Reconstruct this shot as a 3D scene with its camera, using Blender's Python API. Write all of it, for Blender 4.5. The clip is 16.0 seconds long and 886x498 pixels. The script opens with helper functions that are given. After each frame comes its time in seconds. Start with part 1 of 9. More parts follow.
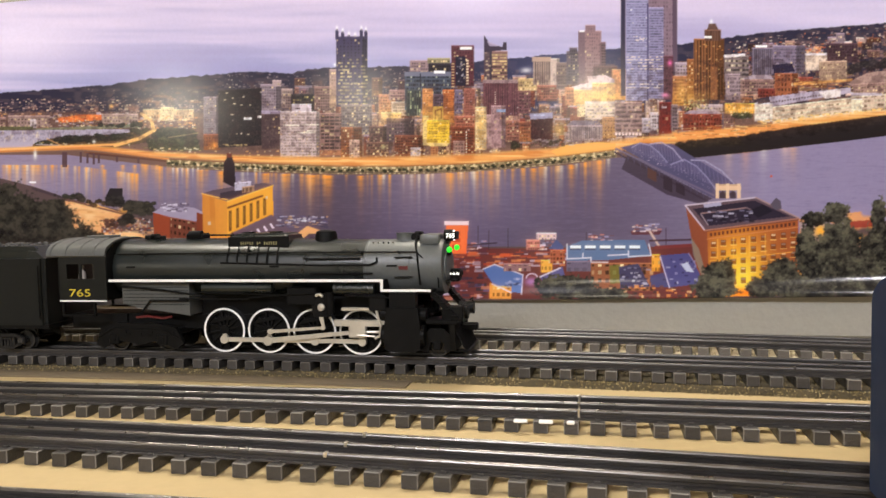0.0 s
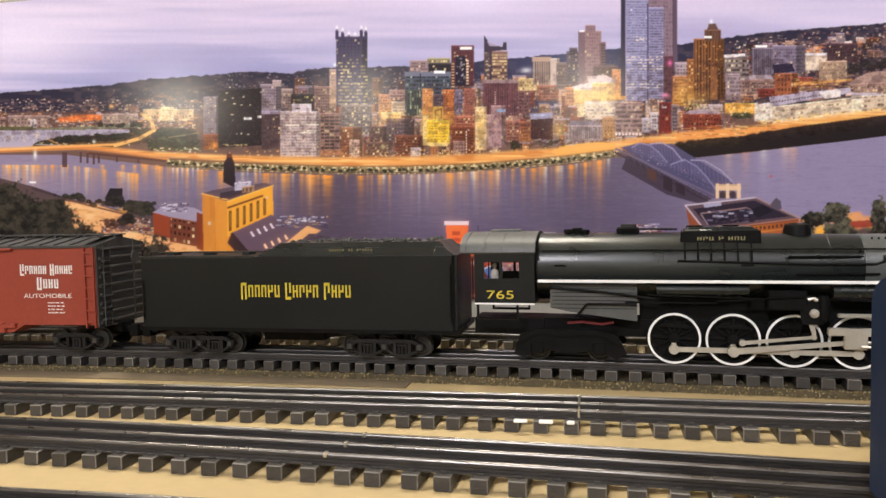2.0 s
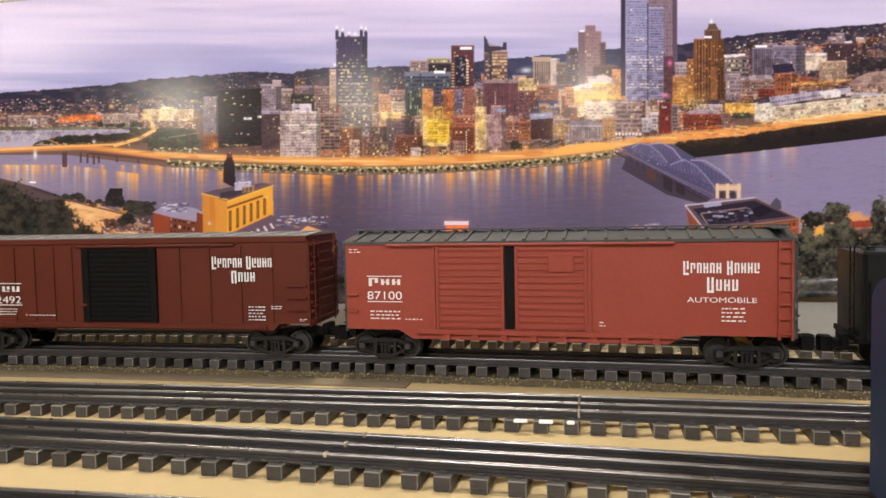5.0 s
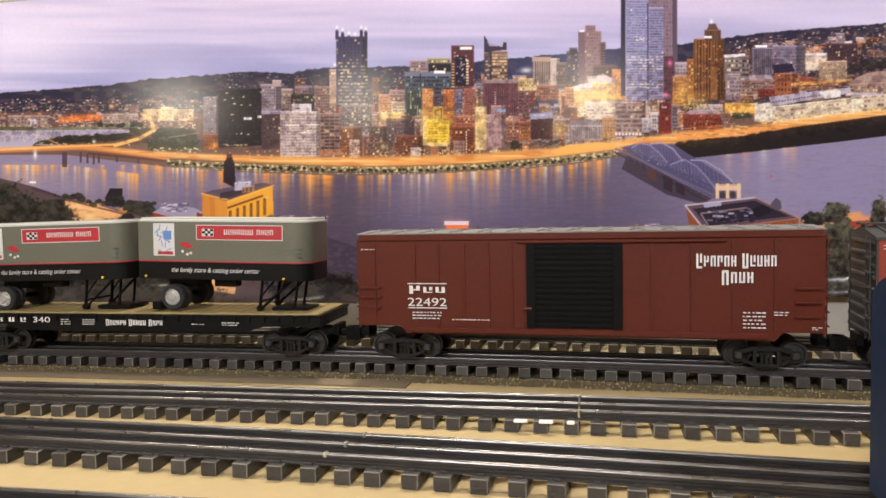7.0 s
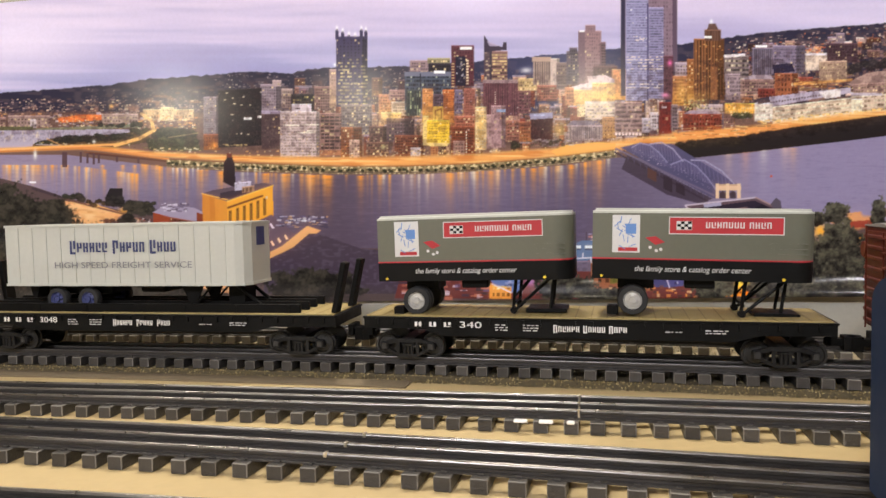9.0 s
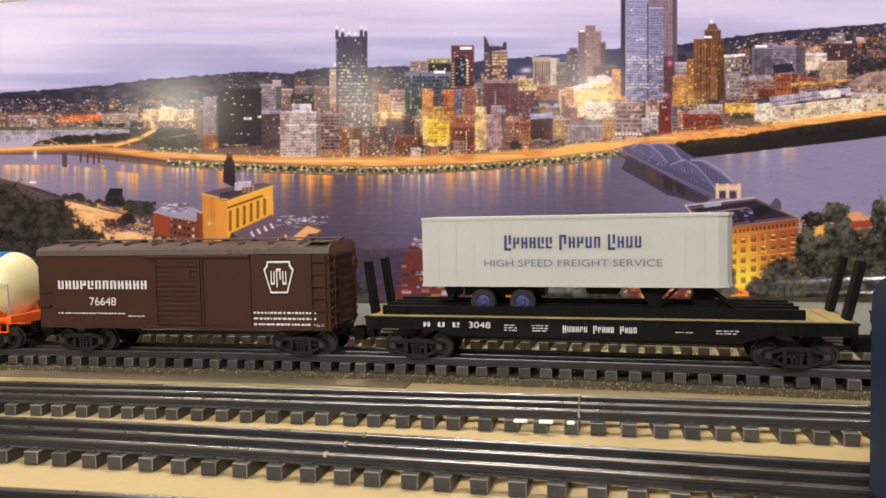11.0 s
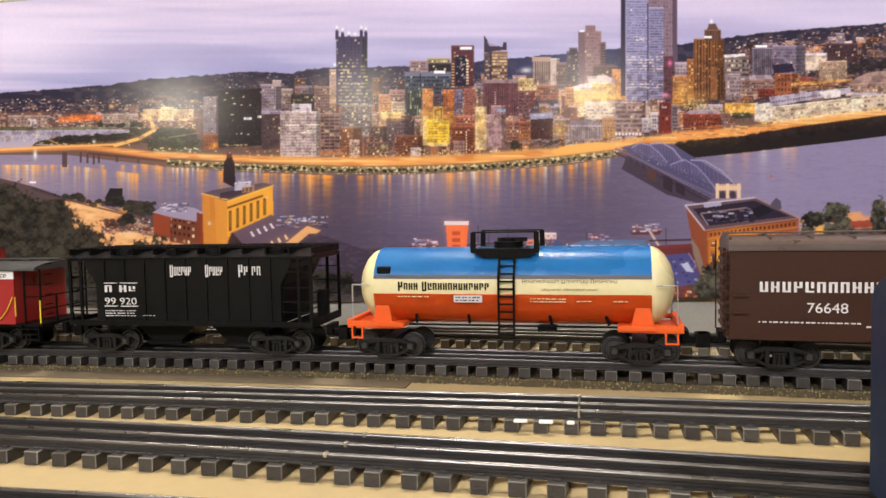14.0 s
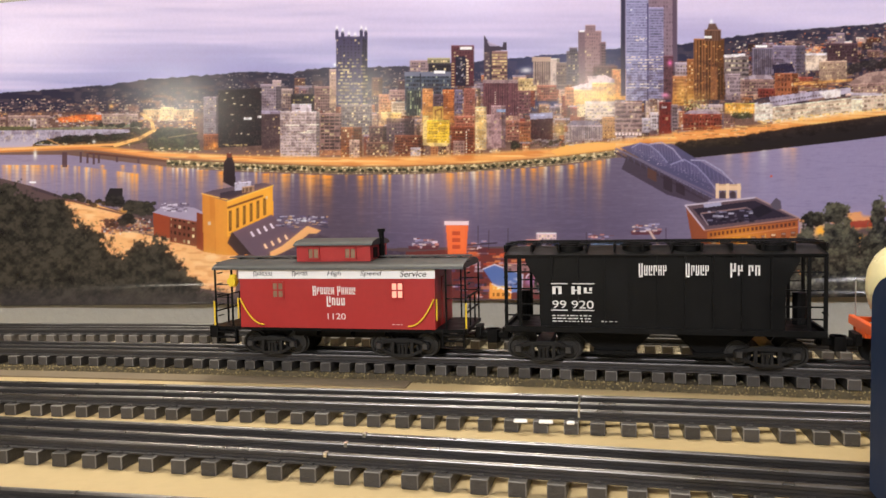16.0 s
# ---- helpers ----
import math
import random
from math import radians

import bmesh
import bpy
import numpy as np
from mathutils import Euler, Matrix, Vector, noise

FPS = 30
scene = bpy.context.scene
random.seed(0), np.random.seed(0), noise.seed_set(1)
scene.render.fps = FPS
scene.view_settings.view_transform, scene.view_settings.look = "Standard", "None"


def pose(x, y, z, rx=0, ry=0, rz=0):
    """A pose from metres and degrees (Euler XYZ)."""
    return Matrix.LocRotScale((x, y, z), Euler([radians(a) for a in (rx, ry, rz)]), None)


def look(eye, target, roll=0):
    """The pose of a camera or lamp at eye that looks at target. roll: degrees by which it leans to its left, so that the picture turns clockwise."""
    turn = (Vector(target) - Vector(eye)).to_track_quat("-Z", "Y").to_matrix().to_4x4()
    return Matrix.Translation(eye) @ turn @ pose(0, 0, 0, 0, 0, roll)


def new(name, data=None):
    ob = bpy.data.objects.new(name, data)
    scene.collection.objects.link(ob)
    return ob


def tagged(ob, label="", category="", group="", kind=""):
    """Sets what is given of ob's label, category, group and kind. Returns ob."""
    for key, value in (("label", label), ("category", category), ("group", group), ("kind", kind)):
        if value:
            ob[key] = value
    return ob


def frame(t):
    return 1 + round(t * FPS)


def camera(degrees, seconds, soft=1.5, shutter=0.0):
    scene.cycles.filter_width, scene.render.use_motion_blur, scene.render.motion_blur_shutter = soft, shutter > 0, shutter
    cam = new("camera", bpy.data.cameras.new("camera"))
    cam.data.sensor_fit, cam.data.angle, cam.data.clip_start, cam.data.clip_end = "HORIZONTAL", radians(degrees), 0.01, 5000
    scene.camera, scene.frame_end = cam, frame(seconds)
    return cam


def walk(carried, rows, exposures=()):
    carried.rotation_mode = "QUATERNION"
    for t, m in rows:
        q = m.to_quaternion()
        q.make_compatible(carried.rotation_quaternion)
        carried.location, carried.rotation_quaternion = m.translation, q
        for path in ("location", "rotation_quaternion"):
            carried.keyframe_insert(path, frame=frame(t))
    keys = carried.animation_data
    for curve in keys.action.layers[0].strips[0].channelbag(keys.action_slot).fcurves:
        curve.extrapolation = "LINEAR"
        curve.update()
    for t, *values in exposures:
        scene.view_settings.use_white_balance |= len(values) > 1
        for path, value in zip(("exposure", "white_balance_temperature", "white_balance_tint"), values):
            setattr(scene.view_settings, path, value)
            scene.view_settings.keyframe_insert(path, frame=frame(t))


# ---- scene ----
cam = camera(63.0, 16.0, soft=1.5)
EYE = (0.0, 0.0, 0.130)
walk(cam, [(0.0, look(EYE, (0.0, 1.0, 0.130 - 0.0555), -1.2)), (16.0, look(EYE, (0.0, 1.0, 0.130 - 0.0555), -1.2))],
     exposures=[(0.0, 0.0), (16.0, 0.0)])

# ---- light: warm ceiling lamps of a hobby room, one beyond the low partition, one over the layout, two behind the camera, three far down the room that shine back in the glossy print ----
world = bpy.data.worlds.new("room_air")
world.use_nodes = True
world.node_tree.nodes["Background"].inputs[0].default_value = (0.9, 0.87, 0.82, 1)
world.node_tree.nodes["Background"].inputs[1].default_value = 0.03
scene.world = world


def ceiling_lamp(x, y, z, size, power, color, aim):
    data = bpy.data.lights.new("ceiling_lamp", "AREA")
    data.shape, data.size, data.energy, data.color = "DISK", size, power, color
    ob = new("ceiling_lamp", data)
    ob.matrix_world = look((x, y, z), aim)
    return ob


ceiling_lamp(0.0, 0.96, 1.44, 0.26, 17, (1.0, 0.91, 0.76), (0.1, 0.55, 0.0))
# unseen lamp, added to brighten the left of the table and print
ceiling_lamp(-0.85, 0.70, 1.44, 0.26, 10, (1.0, 0.92, 0.78), (-0.3, 0.55, 0.0))
for x, y, power in ((-6.0, -5.1, 33), (-3.9, -5.75, 24), (-1.4, -6.45, 27)):
    ceiling_lamp(x, y, 1.42, 0.5, power, (1.0, 0.90, 0.74), (-0.1, 0.76, 0.25))
ceiling_lamp(-0.9, -1.6, 1.44, 0.35, 52, (0.95, 0.93, 1.0), (0.0, 0.7, 0.15))
ceiling_lamp(0.9, -1.65, 1.44, 0.35, 34, (0.95, 0.93, 1.0), (0.0, 0.7, 0.15))

# ---- materials ----


def mat(name, color, rough=0.5, metal=0.0, vary=0.12, scale=60.0, bump=0.0, bump_scale=400.0, spec=0.5, coat=0.0, obj=False, emit=0.0):
    m = bpy.data.materials.new(name)
    m.use_nodes = True
    nt = m.node_tree
    n, l = nt.nodes, nt.links
    b = n["Principled BSDF"]
    b.inputs["Roughness"].default_value = rough
    b.inputs["Metallic"].default_value = metal
    b.inputs["Specular IOR Level"].default_value = spec
    b.inputs["Coat Weight"].default_value = coat
    tc = n.new("ShaderNodeTexCoord")
    a = n.new("ShaderNodeTexNoise")
    a.inputs["Scale"].default_value, a.inputs["Detail"].default_value = scale, 4
    c = n.new("ShaderNodeTexNoise")
    c.inputs["Scale"].default_value, c.inputs["Detail"].default_value = scale * 12, 3
    l.new(tc.outputs["Object"], a.inputs["Vector"])
    l.new(tc.outputs["Object"], c.inputs["Vector"])
    add = n.new("ShaderNodeMath")
    add.operation = "ADD"
    l.new(a.outputs["Fac"], add.inputs[0])
    l.new(c.outputs["Fac"], add.inputs[1])
    src = add.outputs[0]
    if obj:
        info = n.new("ShaderNodeObjectInfo")
        add2 = n.new("ShaderNodeMath")
        add2.operation = "MULTIPLY_ADD"
        add2.inputs[1].default_value = 1.2
        l.new(info.outputs["Random"], add2.inputs[0])
        l.new(src, add2.inputs[2])
        src = add2.outputs[0]
    mr = n.new("ShaderNodeMapRange")
    mr.inputs["From Min"].default_value, mr.inputs["From Max"].default_value = 0.6, (2.4 if obj else 1.4)
    mr.inputs["To Min"].default_value, mr.inputs["To Max"].default_value = 1 - vary, 1 + vary
    l.new(src, mr.inputs["Value"])
    hs = n.new("ShaderNodeHueSaturation")
    hs.inputs["Color"].default_value = (*color, 1)
    l.new(mr.outputs[0], hs.inputs["Value"])
    l.new(hs.outputs[0], b.inputs["Base Color"])
    rr = n.new("ShaderNodeMapRange")
    rr.inputs["From Min"].default_value, rr.inputs["From Max"].default_value = 0.3, 0.7
    rr.inputs["To Min"].default_value, rr.inputs["To Max"].default_value = max(0.02, rough - 0.08), min(1, rough + 0.08)
    l.new(a.outputs["Fac"], rr.inputs["Value"])
    l.new(rr.outputs[0], b.inputs["Roughness"])
    if bump:
        t = n.new("ShaderNodeTexNoise")
        t.inputs["Scale"].default_value, t.inputs["Detail"].default_value = bump_scale, 5
        l.new(tc.outputs["Object"], t.inputs["Vector"])
        bp = n.new("ShaderNodeBump")
        bp.inputs["Strength"].default_value, bp.inputs["Distance"].default_value = bump, 0.001
        l.new(t.outputs["Fac"], bp.inputs["Height"])
        l.new(bp.outputs[0], b.inputs["Normal"])
    if emit:
        b.inputs["Emission Color"].default_value = (*color, 1)
        b.inputs["Emission Strength"].default_value = emit
    return m


M_TABLE = mat("painted_plywood", (0.48, 0.365, 0.185), 0.55, vary=0.06, scale=9, bump=0.15, bump_scale=300)
M_WALL = mat("grey_wall_paint", (0.33, 0.32, 0.275), 0.7, vary=0.06, scale=20, bump=1.0, bump_scale=85)
M_ROOM = mat("room_paint", (0.75, 0.71, 0.6), 0.8, vary=0.04, scale=3, bump=0.1)
M_CARPET = mat("carpet", (0.22, 0.2, 0.17), 0.95, vary=0.2, scale=30, bump=0.4)
M_TIE = mat("tie_plastic", (0.043, 0.039, 0.035), 0.42, vary=0.4, scale=180, bump=0.45, bump_scale=700, obj=True)
# paler copy of the tie plastic: lamplight on the back track in its colour
M_TIELIT = mat("lit_tie_plastic", (0.10, 0.09, 0.078), 0.6, vary=0.4, scale=180, bump=0.45, bump_scale=700, obj=True)
# worn edges, paler still for the overhead light they catch, put in the colour
M_TIEWORNLIT = mat("tie_worn_lit_edge", (0.16, 0.148, 0.132), 0.45, vary=0.6, scale=220, obj=True)
M_RAIL = mat("rail_steel", (0.19, 0.18, 0.17), 0.32, metal=1.0, vary=0.15, scale=40)
M_RAILDULL = mat("dark_rail_steel", (0.125, 0.12, 0.115), 0.38, metal=1.0, vary=0.25, scale=40)
M_RAILSIDE = mat("blackened_rail", (0.030, 0.027, 0.025), 0.5, vary=0.3, scale=90)
M_CORK = mat("cork_bed", (0.075, 0.058, 0.030), 0.95, vary=0.5, scale=160, bump=0.8, bump_scale=700)
M_BLACK = mat("black_paint", (0.0062, 0.0062, 0.0060), 0.42, vary=0.2, scale=60, spec=0.14)
M_CHAR = mat("charcoal_plastic", (0.0060, 0.0058, 0.0055), 0.5, vary=0.3, scale=120, spec=0.09)
M_WHITE = mat("white_lettering", (0.78, 0.77, 0.73), 0.5, vary=0.06, scale=200)
M_WHEEL = mat("wheel_steel", (0.032, 0.031, 0.029), 0.45, metal=0.5, vary=0.3, scale=150)

# ---- building helpers ----


def part(name, bm, material, parent=None, label=""):
    me = bpy.data.meshes.new(name)
    bm.normal_update()
    bm.to_mesh(me)
    bm.free()
    for p in me.polygons:
        p.use_smooth = False
    me.materials.append(material)
    ob = new(name, me)
    ob.parent = parent
    return tagged(ob, label)


def smooth(ob, degrees=35):
    me = ob.data
    me.polygons.foreach_set("use_smooth", [True] * len(me.polygons))
    me.set_sharp_from_angle(angle=radians(degrees))
    return ob


def box(bm, x0, x1, y0, y1, z0, z1, bevel=0.0, seg=1):
    before = set(bm.verts) if bevel else ()
    r = bmesh.ops.create_cube(bm, size=1.0, matrix=Matrix.LocRotScale(((x0 + x1) / 2, (y0 + y1) / 2, (z0 + z1) / 2), None, (x1 - x0, y1 - y0, z1 - z0)))
    if bevel:
        es = list({e for v in r["verts"] for e in v.link_edges})
        bmesh.ops.bevel(bm, geom=es, offset=bevel, segments=seg, affect="EDGES", profile=0.5)
        return [v for v in bm.verts if v not in before]
    return r["verts"]


def cyl(bm, p, q, r, n=14, r2=None):
    p, q = Vector(p), Vector(q)
    d = q - p
    m = Matrix.Translation((p + q) / 2) @ d.to_track_quat("Z", "Y").to_matrix().to_4x4()
    return bmesh.ops.create_cone(bm, cap_ends=True, segments=n, radius1=r, radius2=r if r2 is None else r2, depth=d.length, matrix=m)["verts"]


def tube(bm, pts, r, n=6):
    for a, b in zip(pts[:-1], pts[1:]):
        cyl(bm, a, b, r, n)


def prism(bm, outline, axis, a, b):
    """Extrude a closed outline of 2D points along an axis from a to b."""
    def place(u, v, w):
        return {"x": (w, u, v), "y": (u, w, v), "z": (u, v, w)}[axis]
    lo = [bm.verts.new(place(u, v, a)) for u, v in outline]
    hi = [bm.verts.new(place(u, v, b)) for u, v in outline]
    bm.faces.new(lo)
    bm.faces.new(hi)
    for i in range(len(lo)):
        j = (i + 1) % len(lo)
        bm.faces.new((lo[i], lo[j], hi[j], hi[i]))
    bmesh.ops.recalc_face_normals(bm, faces=bm.faces)


def strip(bm, sections):
    """Join matching cross-sections (lists of 3D points, closed rings) into a swept solid."""
    rings = [[bm.verts.new(p) for p in s] for s in sections]
    for a, b in zip(rings[:-1], rings[1:]):
        for i in range(len(a)):
            j = (i + 1) % len(a)
            bm.faces.new((a[i], a[j], b[j], b[i]))
    bm.faces.new(rings[0])
    bm.faces.new(rings[-1])
    bmesh.ops.recalc_face_normals(bm, faces=bm.faces)


# ---- the plan: tracks over the table ----
# each: curvature, slope, offset of the near rail, height of the rail's top, the stretch that bends
TRACKS = {
    "train": (-0.0750, -0.2309, 0.5431, 0.018, -0.45, 0.40),
    "back": (-0.1500, -0.2430, 0.6500, 0.018, -0.45, 0.40),
    "near_one": (-0.0507, -0.1926, 0.4260, 0.013, -0.45, 0.40),
    "near_two": (-0.0824, -0.2397, 0.3318, 0.013, -0.40, 0.30),
    "near_three": (-0.0300, -0.1900, 0.2410, 0.013, -0.40, 0.30),
}
SLOPE_L, SLOPE_R = -0.17, -0.285


def near_rail(track, x):
    a, b, c, _, xl, xr = TRACKS[track]
    k = min(max(x, xl), xr)
    return a * k * k + b * k + c + (SLOPE_L if x < xl else SLOPE_R) * (x - k)


class Path:
    """The centreline of a track, by its length from x = 0."""

    def __init__(self, track):
        self.z = TRACKS[track][3]
        xs = np.arange(-4.6, 4.6, 0.004)
        ys = np.array([near_rail(track, x) for x in xs])
        tx, ty = np.gradient(xs), np.gradient(ys)
        n = np.hypot(tx, ty)
        self.x, self.y = xs - ty / n * 0.016, ys + tx / n * 0.016
        s = np.concatenate([[0], np.cumsum(np.hypot(np.diff(self.x), np.diff(self.y)))])
        self.s = s - np.interp(0, self.x, s)

    def at(self, s):
        return Vector((np.interp(s, self.s, self.x), np.interp(s, self.s, self.y), self.z))

    def heading(self, s):
        d = self.at(s + 0.01) - self.at(s - 0.01)
        return math.atan2(d.y, d.x)

    def frame_at(self, s):
        return Matrix.Translation(self.at(s)) @ Matrix.Rotation(self.heading(s), 4, "Z")


PATHS = {k: Path(k) for k in TRACKS}


def run(t):
    """How far the train has gone at t seconds."""
    if t <= 4.2:
        return 0.1738 * t
    if t <= 6.3:
        k = (t - 4.2) / 2.1
        return 0.730 + k * 0.380
    return 1.110 + 0.1803 * (t - 6.3)


# ---- table, partition, room ----
bm = bmesh.new()
box(bm, -4.4, 4.4, -1.25, 2.3, -0.04, 0.0, 0.002)
table = tagged(part("layout_table", bm, M_TABLE), "long cream-painted plywood layout table carrying the tracks", "table")
for x in (-4.2, -2.0, 0.0, 2.0, 4.2):
    for y in (-1.1, 2.1):
        bm = bmesh.new()
        box(bm, x - 0.035, x + 0.035, y - 0.035, y + 0.035, -1.0, -0.04, 0.004)
        part("leg", bm, M_TABLE, table)
bm = bmesh.new()
T1 = 0.758  # the partition's face where it passes in front of the camera
WALL = Matrix.Translation((0, T1, 0)) @ Matrix.Rotation(math.atan(-0.21), 4, "Z")
box(bm, -4.3, 4.3, 0.0, 0.09, 0.0, 0.386, 0.002)
bmesh.ops.transform(bm, matrix=WALL, verts=bm.verts)
tagged(part("wall_backdrop", bm, M_WALL), "low grey textured partition behind the back track", "wall", kind="structure")
for name, b in (("floor", (-7.5, 5, -8.2, 4, -1.1, -1.0)), ("ceiling", (-7.5, 5, -8.2, 4, 1.5, 1.6)), ("wall_north", (-7.5, 5, 4, 4.1, -1, 1.5)),
                ("wall_south", (-7.5, 5, -8.3, -8.2, -1, 1.5)), ("wall_east", (5, 5.1, -8.2, 4, -1, 1.5)), ("wall_west", (-7.6, -7.5, -8.2, 4, -1, 1.5))):
    bm = bmesh.new()
    box(bm, *b)
    tagged(part(name, bm, M_CARPET if name == "floor" else M_ROOM), "plain painted room " + name.split("_")[0], name.split("_")[0], kind="structure")

# ---- tracks ----
TIES = {"train": (0.01566, -0.3740), "back": (0.0149, 0.004), "near_one": (0.01649, -0.2872), "near_two": (0.01724, -0.2205), "near_three": (0.0165, 0.003)}


def rail_mesh(bm, path, off, lo, hi, top, z0, z1, half_head, half_web):
    """A T-shaped rail swept along the path: foot, web and head, or the bright running face alone."""
    secs = []
    for s in np.arange(lo, hi + 0.001, 0.02):
        m = path.frame_at(s)
        p, y = m.translation, m.to_3x3() @ Vector((0, 1, 0))
        if top:
            prof = [(half_head * math.sin(radians(d)), z1 - 0.0010 + 0.0016 * math.cos(radians(d))) for d in range(-80, 81, 16)] + [(half_head * 0.9, z1 - 0.0012), (-half_head * 0.9, z1 - 0.0012)]
        else:
            f, h = half_head * 1.7, z1 - z0
            prof = [(-f, z0), (f, z0), (f, z0 + 0.0008), (half_web, z0 + 0.0016), (half_web, z1 - 0.002), (half_head, z1 - 0.0014), (half_head, z1),
                    (-half_head, z1), (-half_head, z1 - 0.0014), (-half_web, z1 - 0.002), (-half_web, z0 + 0.0016), (-f, z0 + 0.0008)]
        secs.append([Vector((p.x, p.y, 0)) + y * (off + u) + Vector((0, 0, v)) for u, v in prof])
    strip(bm, secs)


def track(key, label):
    path = PATHS[key]
    base = path.z - 0.013
    thing = tagged(new("railway_track"), label, "track", "layout tracks")
    for side, off in (("near", -0.016), ("middle", 0.0), ("far", 0.016)):
        bm = bmesh.new()
        rail_mesh(bm, path, off, -4.2, 4.2, False, base + 0.0072, path.z - 0.0010, 0.0014, 0.0007)
        r = part("rail", bm, M_RAILSIDE, thing, "blackened steel rail")
        bm = bmesh.new()
        rail_mesh(bm, path, off, -4.2, 4.2, True, 0, path.z - 0.0005, 0.0013, 0)
        smooth(part("running_face", bm, M_RAILDULL if key in ("train", "back") else M_RAIL, r, "worn bright rail top"), 50)
    pitch, phase = TIES[key]
    rng = random.Random(key)
    # one tie, shared by the ties in view; the rest is joined
    bm = bmesh.new()
    box(bm, -0.0042, 0.0042, -0.0230, 0.0230, 0.0, 0.0074, 0.0005)
    for y in (-0.016, 0.0, 0.016):
        for e in (-0.0026, 0.0026):
            box(bm, -0.0014, 0.0014, y + e - 0.0008, y + e + 0.0008, 0.0074, 0.0084)
    one = part("tie", bm, M_TIELIT if key == "back" else M_TIE, thing)
    one.data.materials.append(M_TIEWORNLIT)
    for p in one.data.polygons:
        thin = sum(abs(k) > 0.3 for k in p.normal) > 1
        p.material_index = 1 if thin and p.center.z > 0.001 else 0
    shared = one.data
    rest = bmesh.new()
    first = True
    for i in range(int((-4.2 - phase) / pitch), int((4.2 - phase) / pitch)):
        s = phase + i * pitch + rng.uniform(-0.0012, 0.0012)
        m = path.frame_at(s) @ Matrix.Rotation(rng.uniform(-0.03, 0.03), 4, "Z")
        m.translation.z = base
        if -0.62 < s < 0.55:
            ob = one if first else new("tie", shared)
            first = False
            ob.parent = thing
            ob.matrix_basis = m
        else:
            vs = box(rest, -0.0040, 0.0040, -0.0230, 0.0230, 0.0, 0.0074)
            bmesh.ops.transform(rest, matrix=m, verts=vs)
    tagged(part("ties", rest, M_TIELIT if key == "back" else M_TIE, thing), kind="stuff")
    return thing


def motions():
    for thing, q, b, local in ROLLING:
        rows = []
        for i in range(0, 33):
            t = i * 0.5
            s = q + run(t)
            a, c = RUN.at(s + b), RUN.at(s - b)
            m = Matrix.Translation((a + c) / 2) @ Matrix.Rotation(math.atan2(a.y - c.y, a.x - c.x), 4, "Z")
            rows.append((t, m if local is None else m @ local))
        walk(thing, rows)
    for wheel, x, z, r, q, phase in TURNING:
        step = 0.1 if r > 0.015 else 0.05
        rows = []
        for i in range(int(round(16 / step)) + 1):
            t = i * step
            rows.append((t, Matrix.Translation((x, 0, z)) @ Matrix.Rotation(run(t) / r + phase, 4, "Y")))
        walk(wheel, rows)
    for rod, place in SLIDING:
        walk(rod, [(i * 0.05, place(i * 0.05)) for i in range(321)])


ROLLING, TURNING, SLIDING = [], [], []
RUN = PATHS["train"]

# ---- the printed panorama on the partition ----
MW, MH, MX, MY = 1680, 610, -56, -44  # the artwork's size and origin in its own print dots
art = np.zeros((MH, MW, 3), np.float32)
gx, gy = np.meshgrid(np.arange(MW, dtype=np.float32) + MX, np.arange(MH, dtype=np.float32) + MY)
rs = np.random.RandomState(7)


def rgb(r, g, b):
    return np.array((r, g, b), np.float32) / 255.0


def grain(sx, sy, seed):
    """Smooth random field, 0 to 1, with the grain's size in dots."""
    r = np.random.RandomState(seed)
    nx, ny = int(MW / sx) + 3, int(MH / sy) + 3
    g = r.rand(ny, nx).astype(np.float32)
    u, v = np.arange(MW) / sx, np.arange(MH) / sy
    iu, iv = u.astype(int), v.astype(int)
    fu, fv = (u - iu)[None, :].astype(np.float32), (v - iv)[:, None].astype(np.float32)
    fu, fv = fu * fu * (3 - 2 * fu), fv * fv * (3 - 2 * fv)
    a = g[iv][:, iu] * (1 - fu) + g[iv][:, iu + 1] * fu
    b = g[iv + 1][:, iu] * (1 - fu) + g[iv + 1][:, iu + 1] * fu
    return a * (1 - fv) + b * fv


def ink(mask, color, alpha=1.0):
    rows, cols = np.flatnonzero(mask.any(1)), np.flatnonzero(mask.any(0))
    if len(rows):
        w = (slice(rows[0], rows[-1] + 1), slice(cols[0], cols[-1] + 1))
        m = (mask[w] * alpha)[..., None]
        art[w] = art[w] * (1 - m) + color * m


def rect(x0, y0, x1, y1, color, alpha=1.0):
    a = art[max(0, int(y0 - MY)):max(0, int(y1 - MY)), max(0, int(x0 - MX)):max(0, int(x1 - MX))]
    a[:] = a * (1 - alpha) + color * alpha


def window(x0, y0, x1, y1):
    return (slice(max(0, int(y0 - MY - 2)), max(0, int(y1 - MY + 3))), slice(max(0, int(x0 - MX - 2)), max(0, int(x1 - MX + 3))))


def inside(*pts):
    """Mask of a closed outline."""
    xs, ys = pts[0::2], pts[1::2]
    w = window(min(xs), min(ys), max(xs), max(ys))
    m = np.zeros((MH, MW), bool)
    part_x, part_y = gx[w], gy[w]
    p = np.zeros(part_x.shape, bool)
    j = len(xs) - 1
    for i in range(len(xs)):
        if ys[i] != ys[j]:
            c = (ys[i] > part_y) != (ys[j] > part_y)
            p ^= c & (part_x < (xs[j] - xs[i]) * (part_y - ys[i]) / (ys[j] - ys[i]) + xs[i])
        j = i
    m[w] = p
    return m.astype(np.float32)


def line_y(*pts):
    return np.interp(gx[0], pts[0::2], pts[1::2])[None, :]


